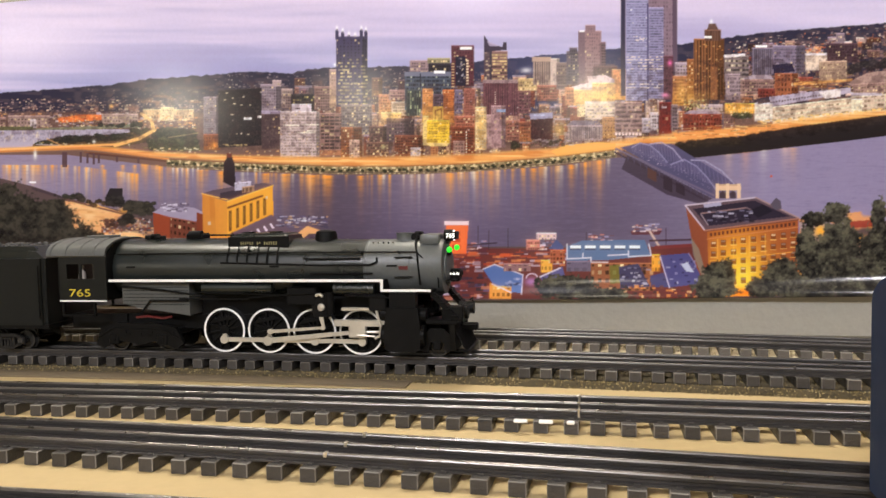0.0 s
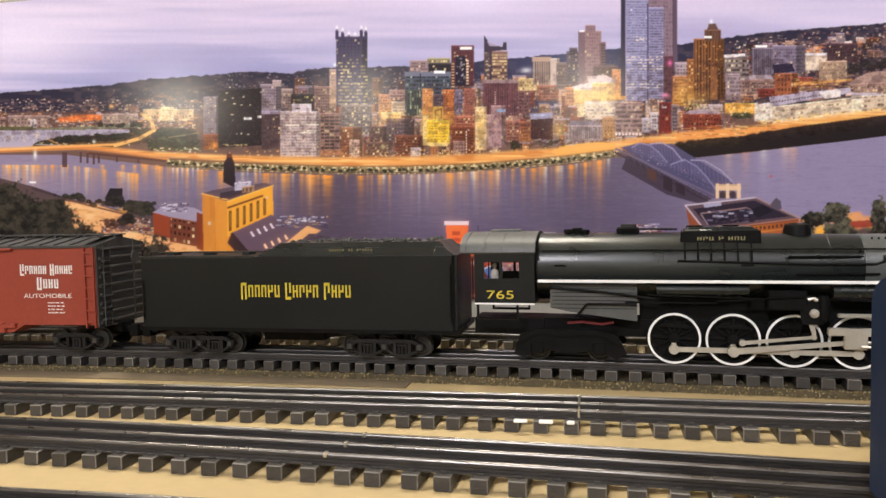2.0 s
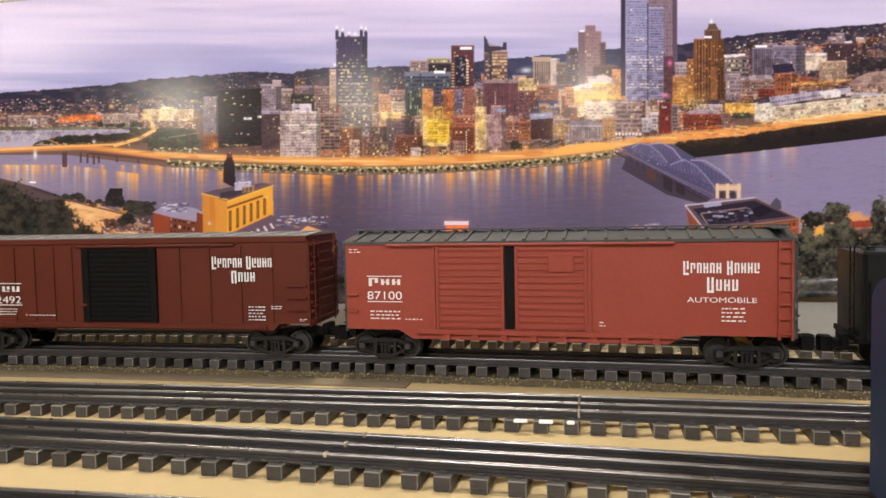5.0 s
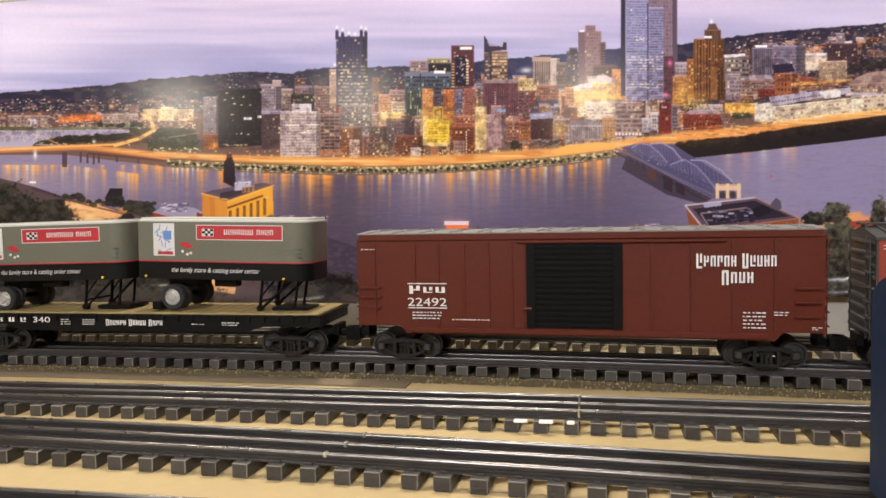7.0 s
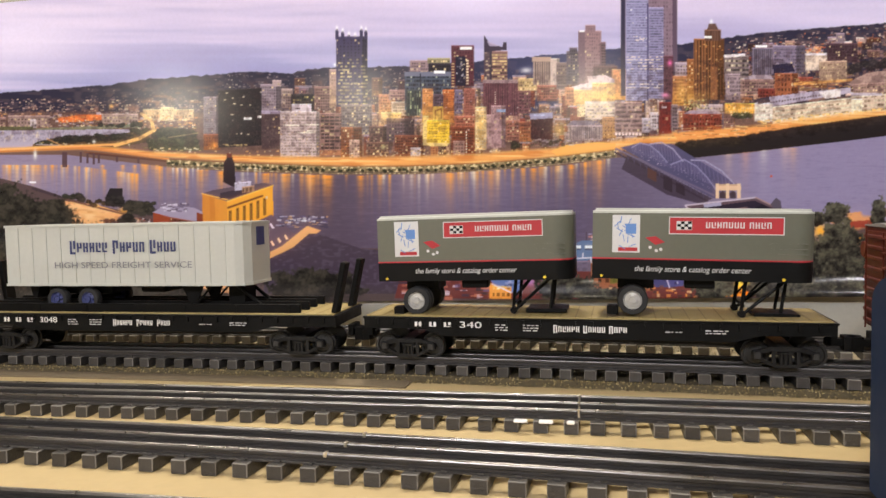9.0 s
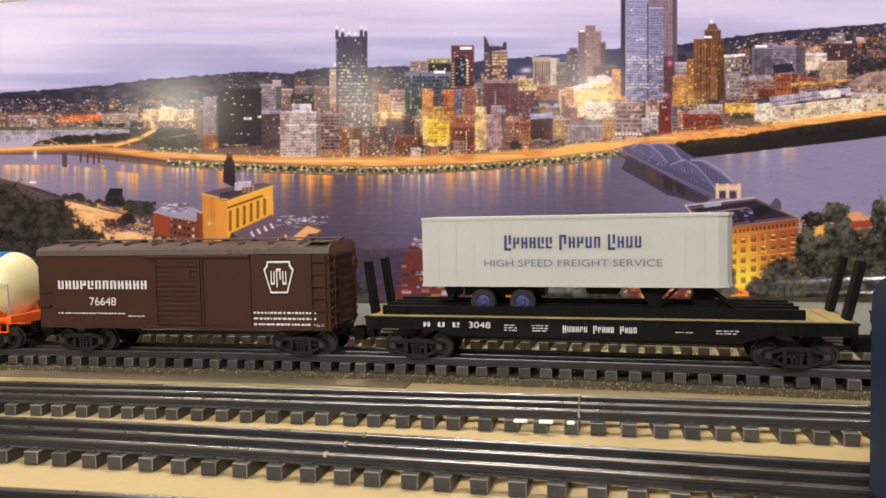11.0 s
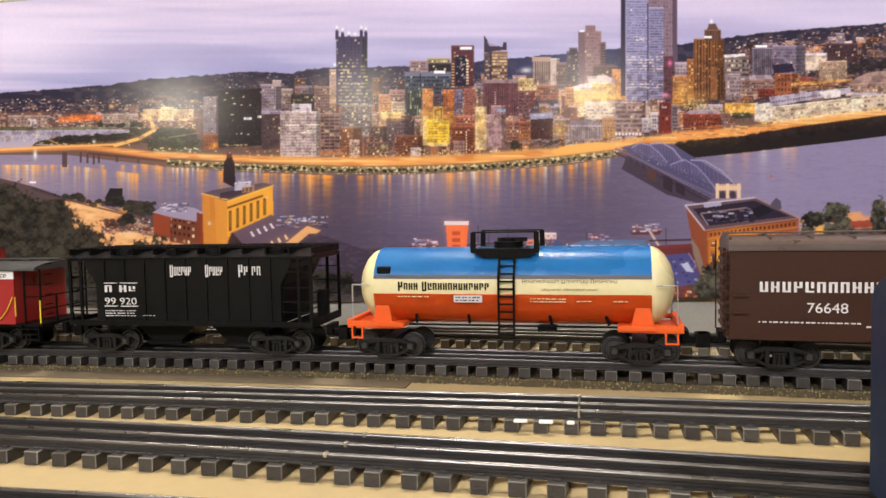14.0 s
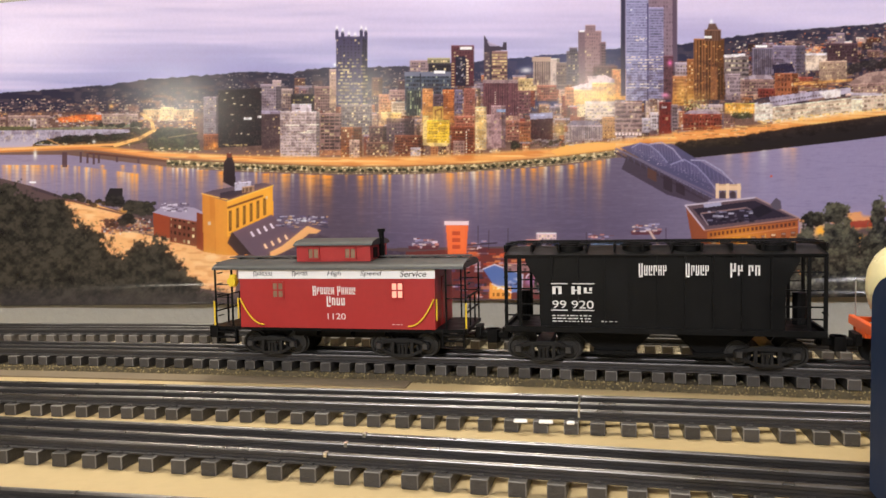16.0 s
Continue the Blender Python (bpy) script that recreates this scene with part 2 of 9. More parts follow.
def dab(w, m, color, alpha):
    m = (m * alpha)[..., None]
    art[w] = art[w] * (1 - m) + color * m


def glow(x, y, rx, ry, color, alpha):
    w = window(x - 3 * rx, y - 3 * ry, x + 3 * rx, y + 3 * ry)
    dab(w, np.exp(-((gx[w] - x) / rx) ** 2 - ((gy[w] - y) / ry) ** 2), color, alpha)


def stroke(x0, y0, x1, y1, wide, color, alpha=1.0):
    w = window(min(x0, x1) - wide, min(y0, y1) - wide, max(x0, x1) + wide, max(y0, y1) + wide)
    dx, dy = x1 - x0, y1 - y0
    k = np.clip(((gx[w] - x0) * dx + (gy[w] - y0) * dy) / (dx * dx + dy * dy + 1e-6), 0, 1)
    d = np.hypot(gx[w] - x0 - k * dx, gy[w] - y0 - k * dy)
    dab(w, np.clip(wide / 2 + 0.5 - d, 0, 1), color, alpha)


# sky with long thin cloud bands
v = np.clip(gy / 150, -0.3, 1)[..., None]
art[:] = rgb(222, 208, 228) * (1 - v) + rgb(156, 156, 196) * v
band = grain(420, 20, 1) * 0.5 + grain(190, 9, 2) * 0.35 + grain(90, 5, 3) * 0.15
ink(np.clip((band - 0.42) * 2.4, 0, 1), rgb(238, 222, 238), 0.75)
ink(np.clip((0.45 - band) * 2.4, 0, 1), rgb(168, 160, 196), 0.75)
glow(20, 75, 170, 60, rgb(252, 238, 252), 0.8)
glow(900, 30, 330, 40, rgb(196, 180, 212), 0.35)
glow(1500, 5, 250, 50, rgb(205, 195, 222), 0.5)

# hills
ridge = line_y(-60, 172, 0, 165, 100, 158, 200, 150, 270, 140, 400, 131, 450, 127, 520, 130, 560, 122, 720, 118, 900, 105, 1000, 96, 1090, 88, 1200, 80, 1280, 68, 1400, 54, 1480, 48, 1640, 38)
ridge = ridge + (grain(9, 700, 5)[:1] - 0.5) * 2.4 + (grain(4, 700, 4)[:1] - 0.5) * 1.6
hill = np.clip(gy - ridge, 0, 1)
ink(hill, rgb(50, 46, 62))
ink(hill * np.clip((grain(14, 6, 6) - 0.5) * 4, 0, 1), rgb(86, 74, 80), 0.6)
ink(hill * np.exp(-((gx - 1010) / 160) ** 2), rgb(52, 56, 96), 0.8)
# lights on the slopes
spark = np.clip((grain(4, 3, 8) - 0.80) * 9, 0, 1) * hill
far = np.clip((gy - ridge - 14) / 22, 0, 1)
ink(spark * far, rgb(250, 214, 160), 0.4)
ink(hill * np.clip((grain(12, 5, 9) - 0.62) * 4, 0, 1) * far, rgb(170, 120, 96), 0.65)

ink(hill * far * np.clip((gx - 1250) / 60, 0, 1) * np.clip((grain(6, 4, 10) - 0.55) * 5, 0, 1), rgb(150, 112, 104), 0.7)
# the town's ground: low roofs, tree rows and street lamps on both sides of the point
def block(x0, y0, x1, y1, color, sx=4.0, sy=5.0, wx=0.55, wy=0.5, dark=0.6, lit=0.15, skew=0.0, side=0.0, warm=0.0, seed=0, lamp=(255, 226, 170)):
    """A printed building: a face with rows of dark and lit windows, an optional flank and street light from below."""
    w = window(x0, min(y0, y0 + skew * (x1 - x0)), x1, max(y1, y1 + skew * (x1 - x0)))
    u, t = gx[w] - x0, gy[w] - y0 - skew * (gx[w] - x0)
    if u.size == 0:
        return
    m = np.clip(u + 0.5, 0, 1) * np.clip(x1 - x0 - u + 0.5, 0, 1) * np.clip(t + 0.5, 0, 1) * np.clip(y1 - y0 - t + 0.5, 0, 1)
    r = np.random.RandomState(seed or int(abs(x0) * 7 + abs(y0) * 3 + 1))
    cu, ct = np.clip(np.floor(u / sx), 0, 999).astype(int), np.clip(np.floor(t / sy), 0, 999).astype(int)
    shape = (ct.max() + 1, cu.max() + 1)
    a, b, row = r.rand(*shape)[ct, cu], r.rand(*shape)[ct, cu], r.rand(shape[0])[ct]
    pane = ((u / sx - cu) < wx) & ((t / sy - ct) < wy) & (t > 2.5) & (u > 1)
    col = color * (0.92 + 0.16 * r.rand(*u.shape)[..., None])
    col = np.where((pane & (b > 0.12))[..., None], color * dark * (0.8 + 0.4 * b[..., None]), col)
    on = pane & (a < lit * (0.45 + 1.4 * row))
    k = (0.35 + 0.65 * b)[..., None]
    col = np.where(on[..., None], col * (1 - k) + rgb(*lamp) * k, col)
    if side:
        col = np.where((u > (x1 - x0) * (1 - side))[..., None], col * 0.68, col)
    if warm:
        k = (np.clip(t / max(1, y1 - y0), 0, 1) ** 1.2 * warm)[..., None]
        col = col * (1 - k) + rgb(255, 178, 74) * (0.45 + 0.75 * col.mean(-1, keepdims=True)) * k
    col = np.where((t < 1.6)[..., None], np.clip(col * 1.28 + 0.03, 0, 1), col)
    art[w] = art[w] * (1 - m[..., None]) + np.clip(col, 0, 1) * m[..., None]


def specks(x0, y0, x1, y1, n, hues, wide=(1.5, 6), tall=(1.2, 3.5), alpha=0.8, tip=0.0):
    for i in range(n):
        x, y = rs.uniform(x0, x1), rs.uniform(y0, y1)
        y += tip * (x - x0)
        rect(x, y, x + rs.uniform(*wide), y + rs.uniform(*tall), rgb(*hues[rs.randint(len(hues))]), alpha * rs.uniform(0.6, 1))


def shrubs(x0, y0, x1, y1, n, size=(4, 9), dark=(40, 40, 36), pale=(86, 86, 66), tip=0.0):
    """A row of printed tree crowns."""
    for i in range(n):
        x, y, s = rs.uniform(x0, x1), rs.uniform(y0, y1), rs.uniform(*size)
        y += tip * (x - x0)
        w = window(x - s, y - s, x + s, y + s)
        k = np.hypot((gx[w] - x) / s, (gy[w] - y) / (s * 0.75)) + (rs.rand(*gx[w].shape) - 0.5) * 0.35
        dab(w, np.clip((1 - k) * 4, 0, 1), rgb(*dark) * rs.uniform(0.8, 1.25), 0.95)
        dab(w, np.clip((0.75 - k) * 3, 0, 1) * (gy[w] < y + 1) * (rs.rand(*gx[w].shape) > 0.45), rgb(*pale), 0.55)


WARM = ((250, 196, 120), (226, 150, 92), (255, 232, 190), (120, 84, 74), (74, 54, 56), (190, 146, 122))
COOL = ((196, 180, 190), (150, 132, 142), (84, 70, 82), (240, 224, 214), (64, 54, 64))
ink(np.clip((gy - 196) / 6, 0, 1), rgb(112, 86, 78))
specks(-56, 176, 360, 200, 420, ((214, 176, 156), (150, 120, 118), (250, 220, 180), (66, 56, 66), (100, 84, 92)), (1.5, 6), (1, 2.5))
specks(150, 156, 350, 185, 90, ((150, 128, 122), (206, 178, 150), (110, 96, 100)), (1, 4), (1, 2), 0.45)
specks(380, 132, 600, 165, 170, ((150, 132, 138), (206, 186, 178), (96, 84, 96), (216, 196, 176)), (1, 4), (1, 2.2), 0.5)
specks(660, 124, 760, 165, 110, ((140, 120, 120), (214, 186, 166), (90, 76, 84)), (1, 5), (1, 2.5), 0.75)
specks(-56, 200, 255, 228, 330, WARM + COOL, (2, 9), (1.5, 4))
block(-56, 208, 12, 226, rgb(150, 118, 110), 4, 5, lit=0.4)
block(16, 205, 90, 225, rgb(160, 132, 124), 6, 6, lit=0.25, wx=0.4)
block(55, 212, 66, 227, rgb(206, 190, 190), 4, 5)
ink(inside(104, 210, 140, 204, 182, 203, 182, 213, 106, 218), rgb(228, 116, 62))
specks(106, 207, 180, 212, 26, ((255, 170, 96), (190, 84, 50)), (3, 9), (1, 2))
specks(108, 213, 190, 219, 40, ((255, 226, 160), (255, 244, 214), (120, 80, 60)), (1.5, 4), (1, 2.5))
block(182, 202, 246, 219, rgb(176, 150, 138), 5, 6, lit=0.4, wx=0.5)
glow(199, 189, 4, 4, rgb(255, 190, 110), 0.95)
block(255, 194, 345, 214, rgb(214, 176, 128), 5, 6, lit=0.55, wx=0.5, wy=0.6)
block(286, 190, 310, 214, rgb(234, 206, 150), 4, 5, lit=0.5)
specks(245, 205, 350, 232, 150, WARM + ((255, 240, 200), (92, 92, 70)), (2, 7), (1.5, 3.5))
ink(inside(-60, 226, 60, 224, 62, 230, -60, 233), rgb(90, 92, 62), 0.9)
ink(inside(60, 228, 250, 220, 250, 226, 62, 234), rgb(120, 124, 96), 0.8)
shrubs(178, 219, 258, 224, 22, (3, 6))
ink(inside(-60, 233, 60, 231, 245, 229, 215, 240, 120, 262, -60, 264), rgb(176, 166, 184))
specks(-40, 232, 120, 250, 46, ((224, 206, 190), (150, 140, 160), (246, 226, 190)), (1.5, 4), (2, 9), 0.5)
ink(inside(60, 256, 90, 246, 200, 238, 262, 232, 270, 250, 210, 262, 60, 264), rgb(86, 70, 52))
shrubs(66, 252, 105, 256, 16, (4, 7), (38, 40, 34), (70, 74, 52))
shrubs(100, 244, 168, 250, 34, (6, 10), (34, 34, 32), (62, 64, 50))
shrubs(172, 240, 232, 247, 26, (5, 9), (36, 36, 32), (66, 66, 50))
shrubs(234, 230, 264, 240, 12, (4, 7), (52, 50, 40), (90, 84, 60))
specks(70, 252, 270, 264, 60, ((230, 190, 120), (110, 100, 60), (250, 236, 200), (60, 54, 44)), (1.5, 5), (1, 2.5))
glow(168, 251, 3, 3, rgb(255, 255, 240), 0.95)
stroke(66, 256, 112, 258, 1.6, rgb(206, 196, 206), 0.8)
stroke(85, 246, 112, 259, 1.8, rgb(206, 150, 100), 0.9)
ink(inside(272, 250, 278, 232, 300, 225, 345, 230, 358, 268, 275, 268), rgb(84, 82, 60))
shrubs(276, 232, 345, 242, 34, (5, 10), (44, 46, 40), (88, 88, 66))
shrubs(266, 250, 350, 262, 36, (5, 9), (56, 58, 44), (104, 102, 74))
stroke(300, 244, 352, 236, 1.6, rgb(196, 170, 120), 0.8)
specks(262, 262, 360, 274, 60, ((236, 200, 140), (255, 240, 200), (96, 88, 64)), (2, 6), (1.5, 3))

# far blocks behind the towers, back rows first
HUES = ((124, 88, 82), (150, 112, 104), (98, 72, 78), (182, 142, 124), (132, 114, 124), (160, 100, 74), (86, 62, 62), (198, 168, 156), (118, 58, 48))
for row in range(7):
    base = 168 + row * 17
    for i in range(46):
        x = rs.uniform(470 + row * 6, 1330 - row * 10)
        w, h = rs.uniform(9, 28), rs.uniform(10, 34)
        lift = max(0, (x - 1000) * 0.08)
        block(x, base - h - lift, x + w, base - lift + 6, rgb(*HUES[rs.randint(9)]) * rs.uniform(0.75, 1.15), rs.uniform(3, 4.5), rs.uniform(3.5, 5), lit=rs.uniform(0.05, 0.35), side=rs.choice((0, 0.3)), warm=rs.uniform(0, 0.45), seed=int(rs.randint(1, 9999)))
        if rs.rand() < 0.6:
            rect(x, base - h - lift - 2, x + w, base - h - lift + 1, rgb(176, 160, 172) * rs.uniform(0.5, 1.1), 0.8)
for i in range(120):
    x = rs.uniform(1290, 1600)
    b = rs.uniform(92, 195) - (x - 1290) * 0.1
    block(x, b - rs.uniform(5, 15), x + rs.uniform(8, 28), b, rgb(*HUES[rs.randint(9)]) * rs.uniform(0.6, 1.25), 3.5, 3.5, lit=0.3, seed=i + 1, warm=rs.uniform(0, 0.3))
specks(1285, 74, 1600, 100, 260, ((214, 180, 160), (150, 116, 112), (70, 54, 60), (255, 236, 206), (92, 64, 66), (206, 120, 80)), (1.5, 6), (1, 3), 0.8, -0.11)
specks(500, 178, 1200, 276, 900, WARM + COOL + ((150, 84, 60), (56, 40, 42), (255, 206, 130)), (1.2, 4.5), (1.2, 4), 0.7, -0.04)

# the skyline's own towers
block(463, 150, 505, 204, rgb(154, 136, 144), 4, 5, dark=0.75, lit=0.06, side=0.35)
block(484, 143, 500, 154, rgb(184, 160, 156), 5, 6, lit=0.1)
block(500, 158, 520, 192, rgb(172, 148, 140), 4, 5, lit=0.15)
block(517, 167, 562, 202, rgb(48, 44, 48), 4, 5, lit=0.3, lamp=(226, 206, 130))
block(558, 154, 590, 196, rgb(140, 106, 100), 4, 5, lit=0.12)
block(585, 124, 602, 190, rgb(178, 148, 138), 4, 6, dark=0.85, lit=0.2, warm=0.25)
glow(595, 116, 3, 3, rgb(255, 255, 250), 0.95)
block(597, 66, 652, 190, rgb(66, 58, 86), 6.5, 5.5, wx=0.4, wy=0.5, dark=0.72, lit=0.08, side=0.16)
for x, y in ((597, 50), (607, 54), (618, 60), (629, 62), (640, 50), (648, 52)):
    ink(inside(x - 2, 72, x - 1, y + 6, x + 1.5, y, x + 4, y + 6, x + 5, 72), rgb(62, 54, 82))
    glow(x + 1.5, y + 1, 2.2, 4, rgb(255, 250, 250), 0.95)
for y in range(106, 190, 6):
    for x in range(601, 650, 4):
        if rs.rand() < 0.45 + (y - 106) * 0.004:
            rect(x, y, x + 4, y + 3, rgb(250, 226, 160) * rs.uniform(0.75, 1), 0.35 + 0.55 * rs.rand())
block(605, 186, 660, 238, rgb(126, 110, 108), 4, 5, dark=0.6, lit=0.2)
block(362, 172, 389, 240, rgb(140, 124, 130), 3, 4, dark=0.8, lit=0.05, side=0.15)
block(362, 238, 391, 266, rgb(140, 76, 48), 5, 6, dark=0.75, lit=0.05, warm=0.3)
glow(381, 258, 5, 5, rgb(255, 160, 70), 0.9)
block(388, 160, 465, 262, rgb(40, 34, 38), 5, 6, dark=0.85, lit=0.012, skew=-0.05, lamp=(230, 210, 190))
for x, y, k in ((408, 155, 3), (402, 165, 4), (399, 177, 4), (413, 174, 3), (415, 184, 5), (428, 186, 4), (432, 172, 3), (444, 186, 3), (410, 203, 6), (420, 237, 3), (440, 238, 4)):
    rect(x, y, x + k, y + 2.5, rgb(226, 208, 176), 0.9)
rect(434, 209, 448, 213, rgb(255, 250, 244))
rect(458, 206, 465, 210, rgb(255, 250, 244))
specks(394, 256, 440, 259, 22, ((236, 206, 140), (190, 160, 110)), (2, 6), (1, 2.5))
block(465, 202, 498, 264, rgb(82, 64, 66), 5, 8, dark=0.88, lit=0.05)
rect(465, 197, 500, 203, rgb(176, 160, 182))
block(518, 185, 553, 200, rgb(212, 196, 204), 30, 30, dark=1.0, lit=0)
rect(525, 192, 534, 195, rgb(70, 60, 76))
block(498, 198, 568, 280, rgb(206, 182, 178), 2.6, 5, wx=0.85, wy=0.5, dark=0.78, lit=0.01, side=0.1)
for x0, x1, y in ((503, 522, 222), (536, 566, 221), (510, 518, 228), (529, 562, 235), (545, 560, 232), (520, 530, 222)):
    for x in range(x0, x1, 3):
        rect(x, y, x + 3, y + 2.6, rgb(255, 246, 222), 0.6 + 0.4 * rs.rand())
block(568, 201, 606, 276, rgb(150, 112, 104), 9, 6, wx=0.82, wy=0.62, dark=0.45, lit=0.03)
rect(568, 267, 606, 276, rgb(176, 116, 84))
block(605, 226, 642, 282, rgb(150, 88, 56), 4, 5, dark=0.7, lit=0.08, side=0.4)
block(620, 248, 638, 282, rgb(206, 166, 146), 5, 5, lit=0.2)
block(672, 168, 702, 204, rgb(198, 134, 100), 4, 5, lit=0.2, warm=0.3)
block(690, 160, 722, 178, rgb(170, 130, 122), 4, 5, lit=0.2)
block(694, 181, 724, 206, rgb(216, 186, 156), 4, 5, lit=0.3)
block(676, 200, 712, 214, rgb(244, 196, 130), 5, 5, lit=0.3)
block(655, 224, 690, 264, rgb(96, 66, 60), 4, 5, lit=0.15, side=0.3)
block(686, 210, 735, 252, rgb(104, 80, 84), 5, 6, lit=0.08, side=0.35)
block(700, 240, 752, 286, rgb(126, 70, 50), 4, 5, lit=0.12, side=0.2)
block(650, 252, 690, 282, rgb(118, 82, 68), 4, 5, lit=0.2)
block(728, 262, 746, 282, rgb(206, 186, 186), 4, 5, lit=0.2)
glow(680, 261, 5, 4, rgb(255, 240, 160), 0.9)
block(727, 108, 760, 130, rgb(156, 130, 132), 4, 5, lit=0.25)
block(758, 104, 798, 114, rgb(150, 138, 104), 4, 5, lit=0.4)
block(760, 113, 798, 130, rgb(50, 42, 48), 4, 5, lit=0.12)
block(718, 129, 800, 196, rgb(78, 84, 98), 3.4, 7, wx=0.8, wy=0.45, dark=0.55, lit=0.12, lamp=(216, 220, 190))
rect(718, 129, 800, 137, rgb(118, 118, 134))
rect(770, 127, 790, 132, rgb(255, 250, 246))
rect(745, 132, 747, 200, rgb(46, 46, 58))
block(720, 160, 746, 206, rgb(60, 66, 66), 4, 7, wx=0.5, wy=0.75, dark=0.6, lit=0.3, lamp=(206, 214, 160))
block(749, 158, 768, 218, rgb(214, 140, 90), 3, 4, dark=0.75, lit=0.05, warm=0.75)
block(785, 160, 805, 218, rgb(190, 106, 62), 3, 4, dark=0.7, lit=0.08, warm=0.4)
block(768, 168, 786, 192, rgb(96, 80, 92), 4, 5, lit=0.1)
rect(768, 190, 786, 214, rgb(255, 204, 92))
ink(inside(771, 212, 771, 196, 784, 192, 784, 212) - inside(774, 212, 774, 198, 782, 195, 782, 212), rgb(120, 70, 40), 0.9)
block(750, 206, 760, 258, rgb(250, 208, 128), 3, 4, dark=0.8, lit=0.3)
block(757, 214, 797, 254, rgb(252, 196, 62), 3.2, 4.6, wx=0.75, wy=0.4, dark=0.68, lit=0.1)
ink(inside(757, 254, 797, 254, 792, 260, 762, 260), rgb(255, 220, 140), 0.9)
block(800, 82, 840, 154, rgb(92, 48, 54), 5, 6, dark=0.75, lit=0.06)
rect(808, 102, 826, 154, rgb(36, 30, 46))
specks(809, 104, 824, 150, 26, ((196, 186, 190), (80, 70, 90), (236, 216, 180)), (1.5, 4), (1.5, 3))
for y in range(108, 150, 5):
    rect(827, y, 831, y + 3, rgb(255, 232, 190), 0.9)
    rect(801, y + 6, 806, y + 8, rgb(250, 214, 150), 0.7)
rect(816, 85, 837, 90, rgb(255, 246, 238))
block(806, 160, 820, 202, rgb(120, 108, 128), 4, 6, lit=0.1)
block(822, 158, 842, 206, rgb(158, 98, 84), 3.4, 4.6, dark=0.7, lit=0.06)
block(806, 206, 846, 238, rgb(176, 106, 84), 4, 5, lit=0.12)
block(800, 224, 842, 278, rgb(128, 68, 50), 4, 5, dark=0.6, lit=0.06)
for y in range(234, 270, 5):
    rect(826, y, 828, y + 3, rgb(255, 240, 210), 0.9)
block(803, 250, 824, 280, rgb(156, 118, 108), 5, 6, lit=0.1)
block(858, 92, 899, 148, rgb(134, 100, 92), 4, 5.4, wx=1.0, wy=0.55, dark=0.6, lit=0.55, lamp=(246, 214, 150))
rect(858, 92, 868, 148, rgb(76, 60, 70), 0.8)
rect(868, 92, 872, 148, rgb(56, 46, 58), 0.9)
specks(859, 94, 867, 145, 14, ((246, 220, 170), (190, 160, 140)), (2, 5), (1.5, 3))
ink(inside(858, 64, 868, 79, 890, 85, 892, 77, 898, 77, 898, 90, 858, 94), rgb(58, 46, 62))
ink(inside(863, 74, 888, 84, 868, 84), rgb(186, 170, 192), 0.8)
block(856, 146, 918, 206, rgb(112, 70, 76), 4.2, 40, wx=0.5, wy=1.0, dark=0.72, lit=0.0)
rect(856, 143, 918, 149, rgb(160, 132, 132))
for y in range(164, 190, 4):
    rect(877, y, 879, y + 2, rgb(236, 210, 190), 0.9)
block(917, 160, 940, 202, rgb(118, 76, 80), 4, 6, lit=0.08)
block(862, 204, 882, 264, rgb(186, 150, 146), 5, 7, dark=0.8, lit=0.08)
block(870, 188, 896, 262, rgb(178, 140, 140), 6, 9, dark=0.88, lit=0.04, side=0.3)
rect(880, 195, 896, 200, rgb(150, 170, 200))
block(842, 190, 862, 266, rgb(246, 206, 146), 4, 5, dark=0.72, lit=0.5, lamp=(255, 250, 220))
block(896, 214, 920, 252, rgb(156, 102, 86), 4, 6, lit=0.15)
block(920, 216, 943, 252, rgb(158, 92, 66), 4, 6, lit=0.12, warm=0.3)
block(940, 206, 979, 248, rgb(68, 36, 38), 6, 7, dark=0.85, lit=0.04)
ink(inside(938, 202, 979, 200, 979, 210, 940, 213), rgb(160, 154, 180))
rect(945, 203, 966, 207, rgb(196, 196, 222))
block(918, 140, 952, 162, rgb(206, 172, 120), 4, 6, lit=0.4)
block(944, 104, 976, 152, rgb(164, 138, 126), 4, 40, wx=0.5, wy=1.0, dark=0.66, lit=0.1)
rect(943, 103, 976, 111, rgb(190, 160, 140))
block(975, 105, 991, 152, rgb(206, 184, 170), 5, 9, dark=0.9, lit=0.05, side=0.3)
block(951, 152, 987, 180, rgb(160, 102, 84), 4, 5, lit=0.12)
glow(932, 126, 10, 5, rgb(255, 246, 240), 0.8)
block(985, 112, 1004, 160, rgb(126, 104, 100), 4, 6, lit=0.12)
block(1003, 92, 1026, 152, rgb(100, 86, 94), 4, 5, lit=0.16)
block(1008, 86, 1022, 98, rgb(84, 72, 82), 4, 5, lit=0.05)
block(1024, 56, 1064, 150, rgb(150, 118, 120), 4, 6, wx=0.5, wy=0.45, dark=0.8, lit=0.05)
rect(1024, 58, 1036, 150, rgb(112, 88, 96), 0.75)
rect(1026, 56, 1035, 59, rgb(255, 250, 246))
block(1036, 46, 1054, 58, rgb(142, 112, 116), 5, 6, dark=0.85, lit=0)
block(1062, 76, 1072, 142, rgb(112, 84, 90), 4, 5, lit=0.05)
block(1050, 118, 1092, 146, rgb(98, 72, 72), 4, 5, lit=0.1)
block(1083, 124, 1110, 178, rgb(216, 150, 108), 3.5, 5, dark=0.85, lit=0.1, warm=0.55)
ink(inside(1008, 156, 1050, 146, 1050, 160, 1014, 164), rgb(236, 214, 208))
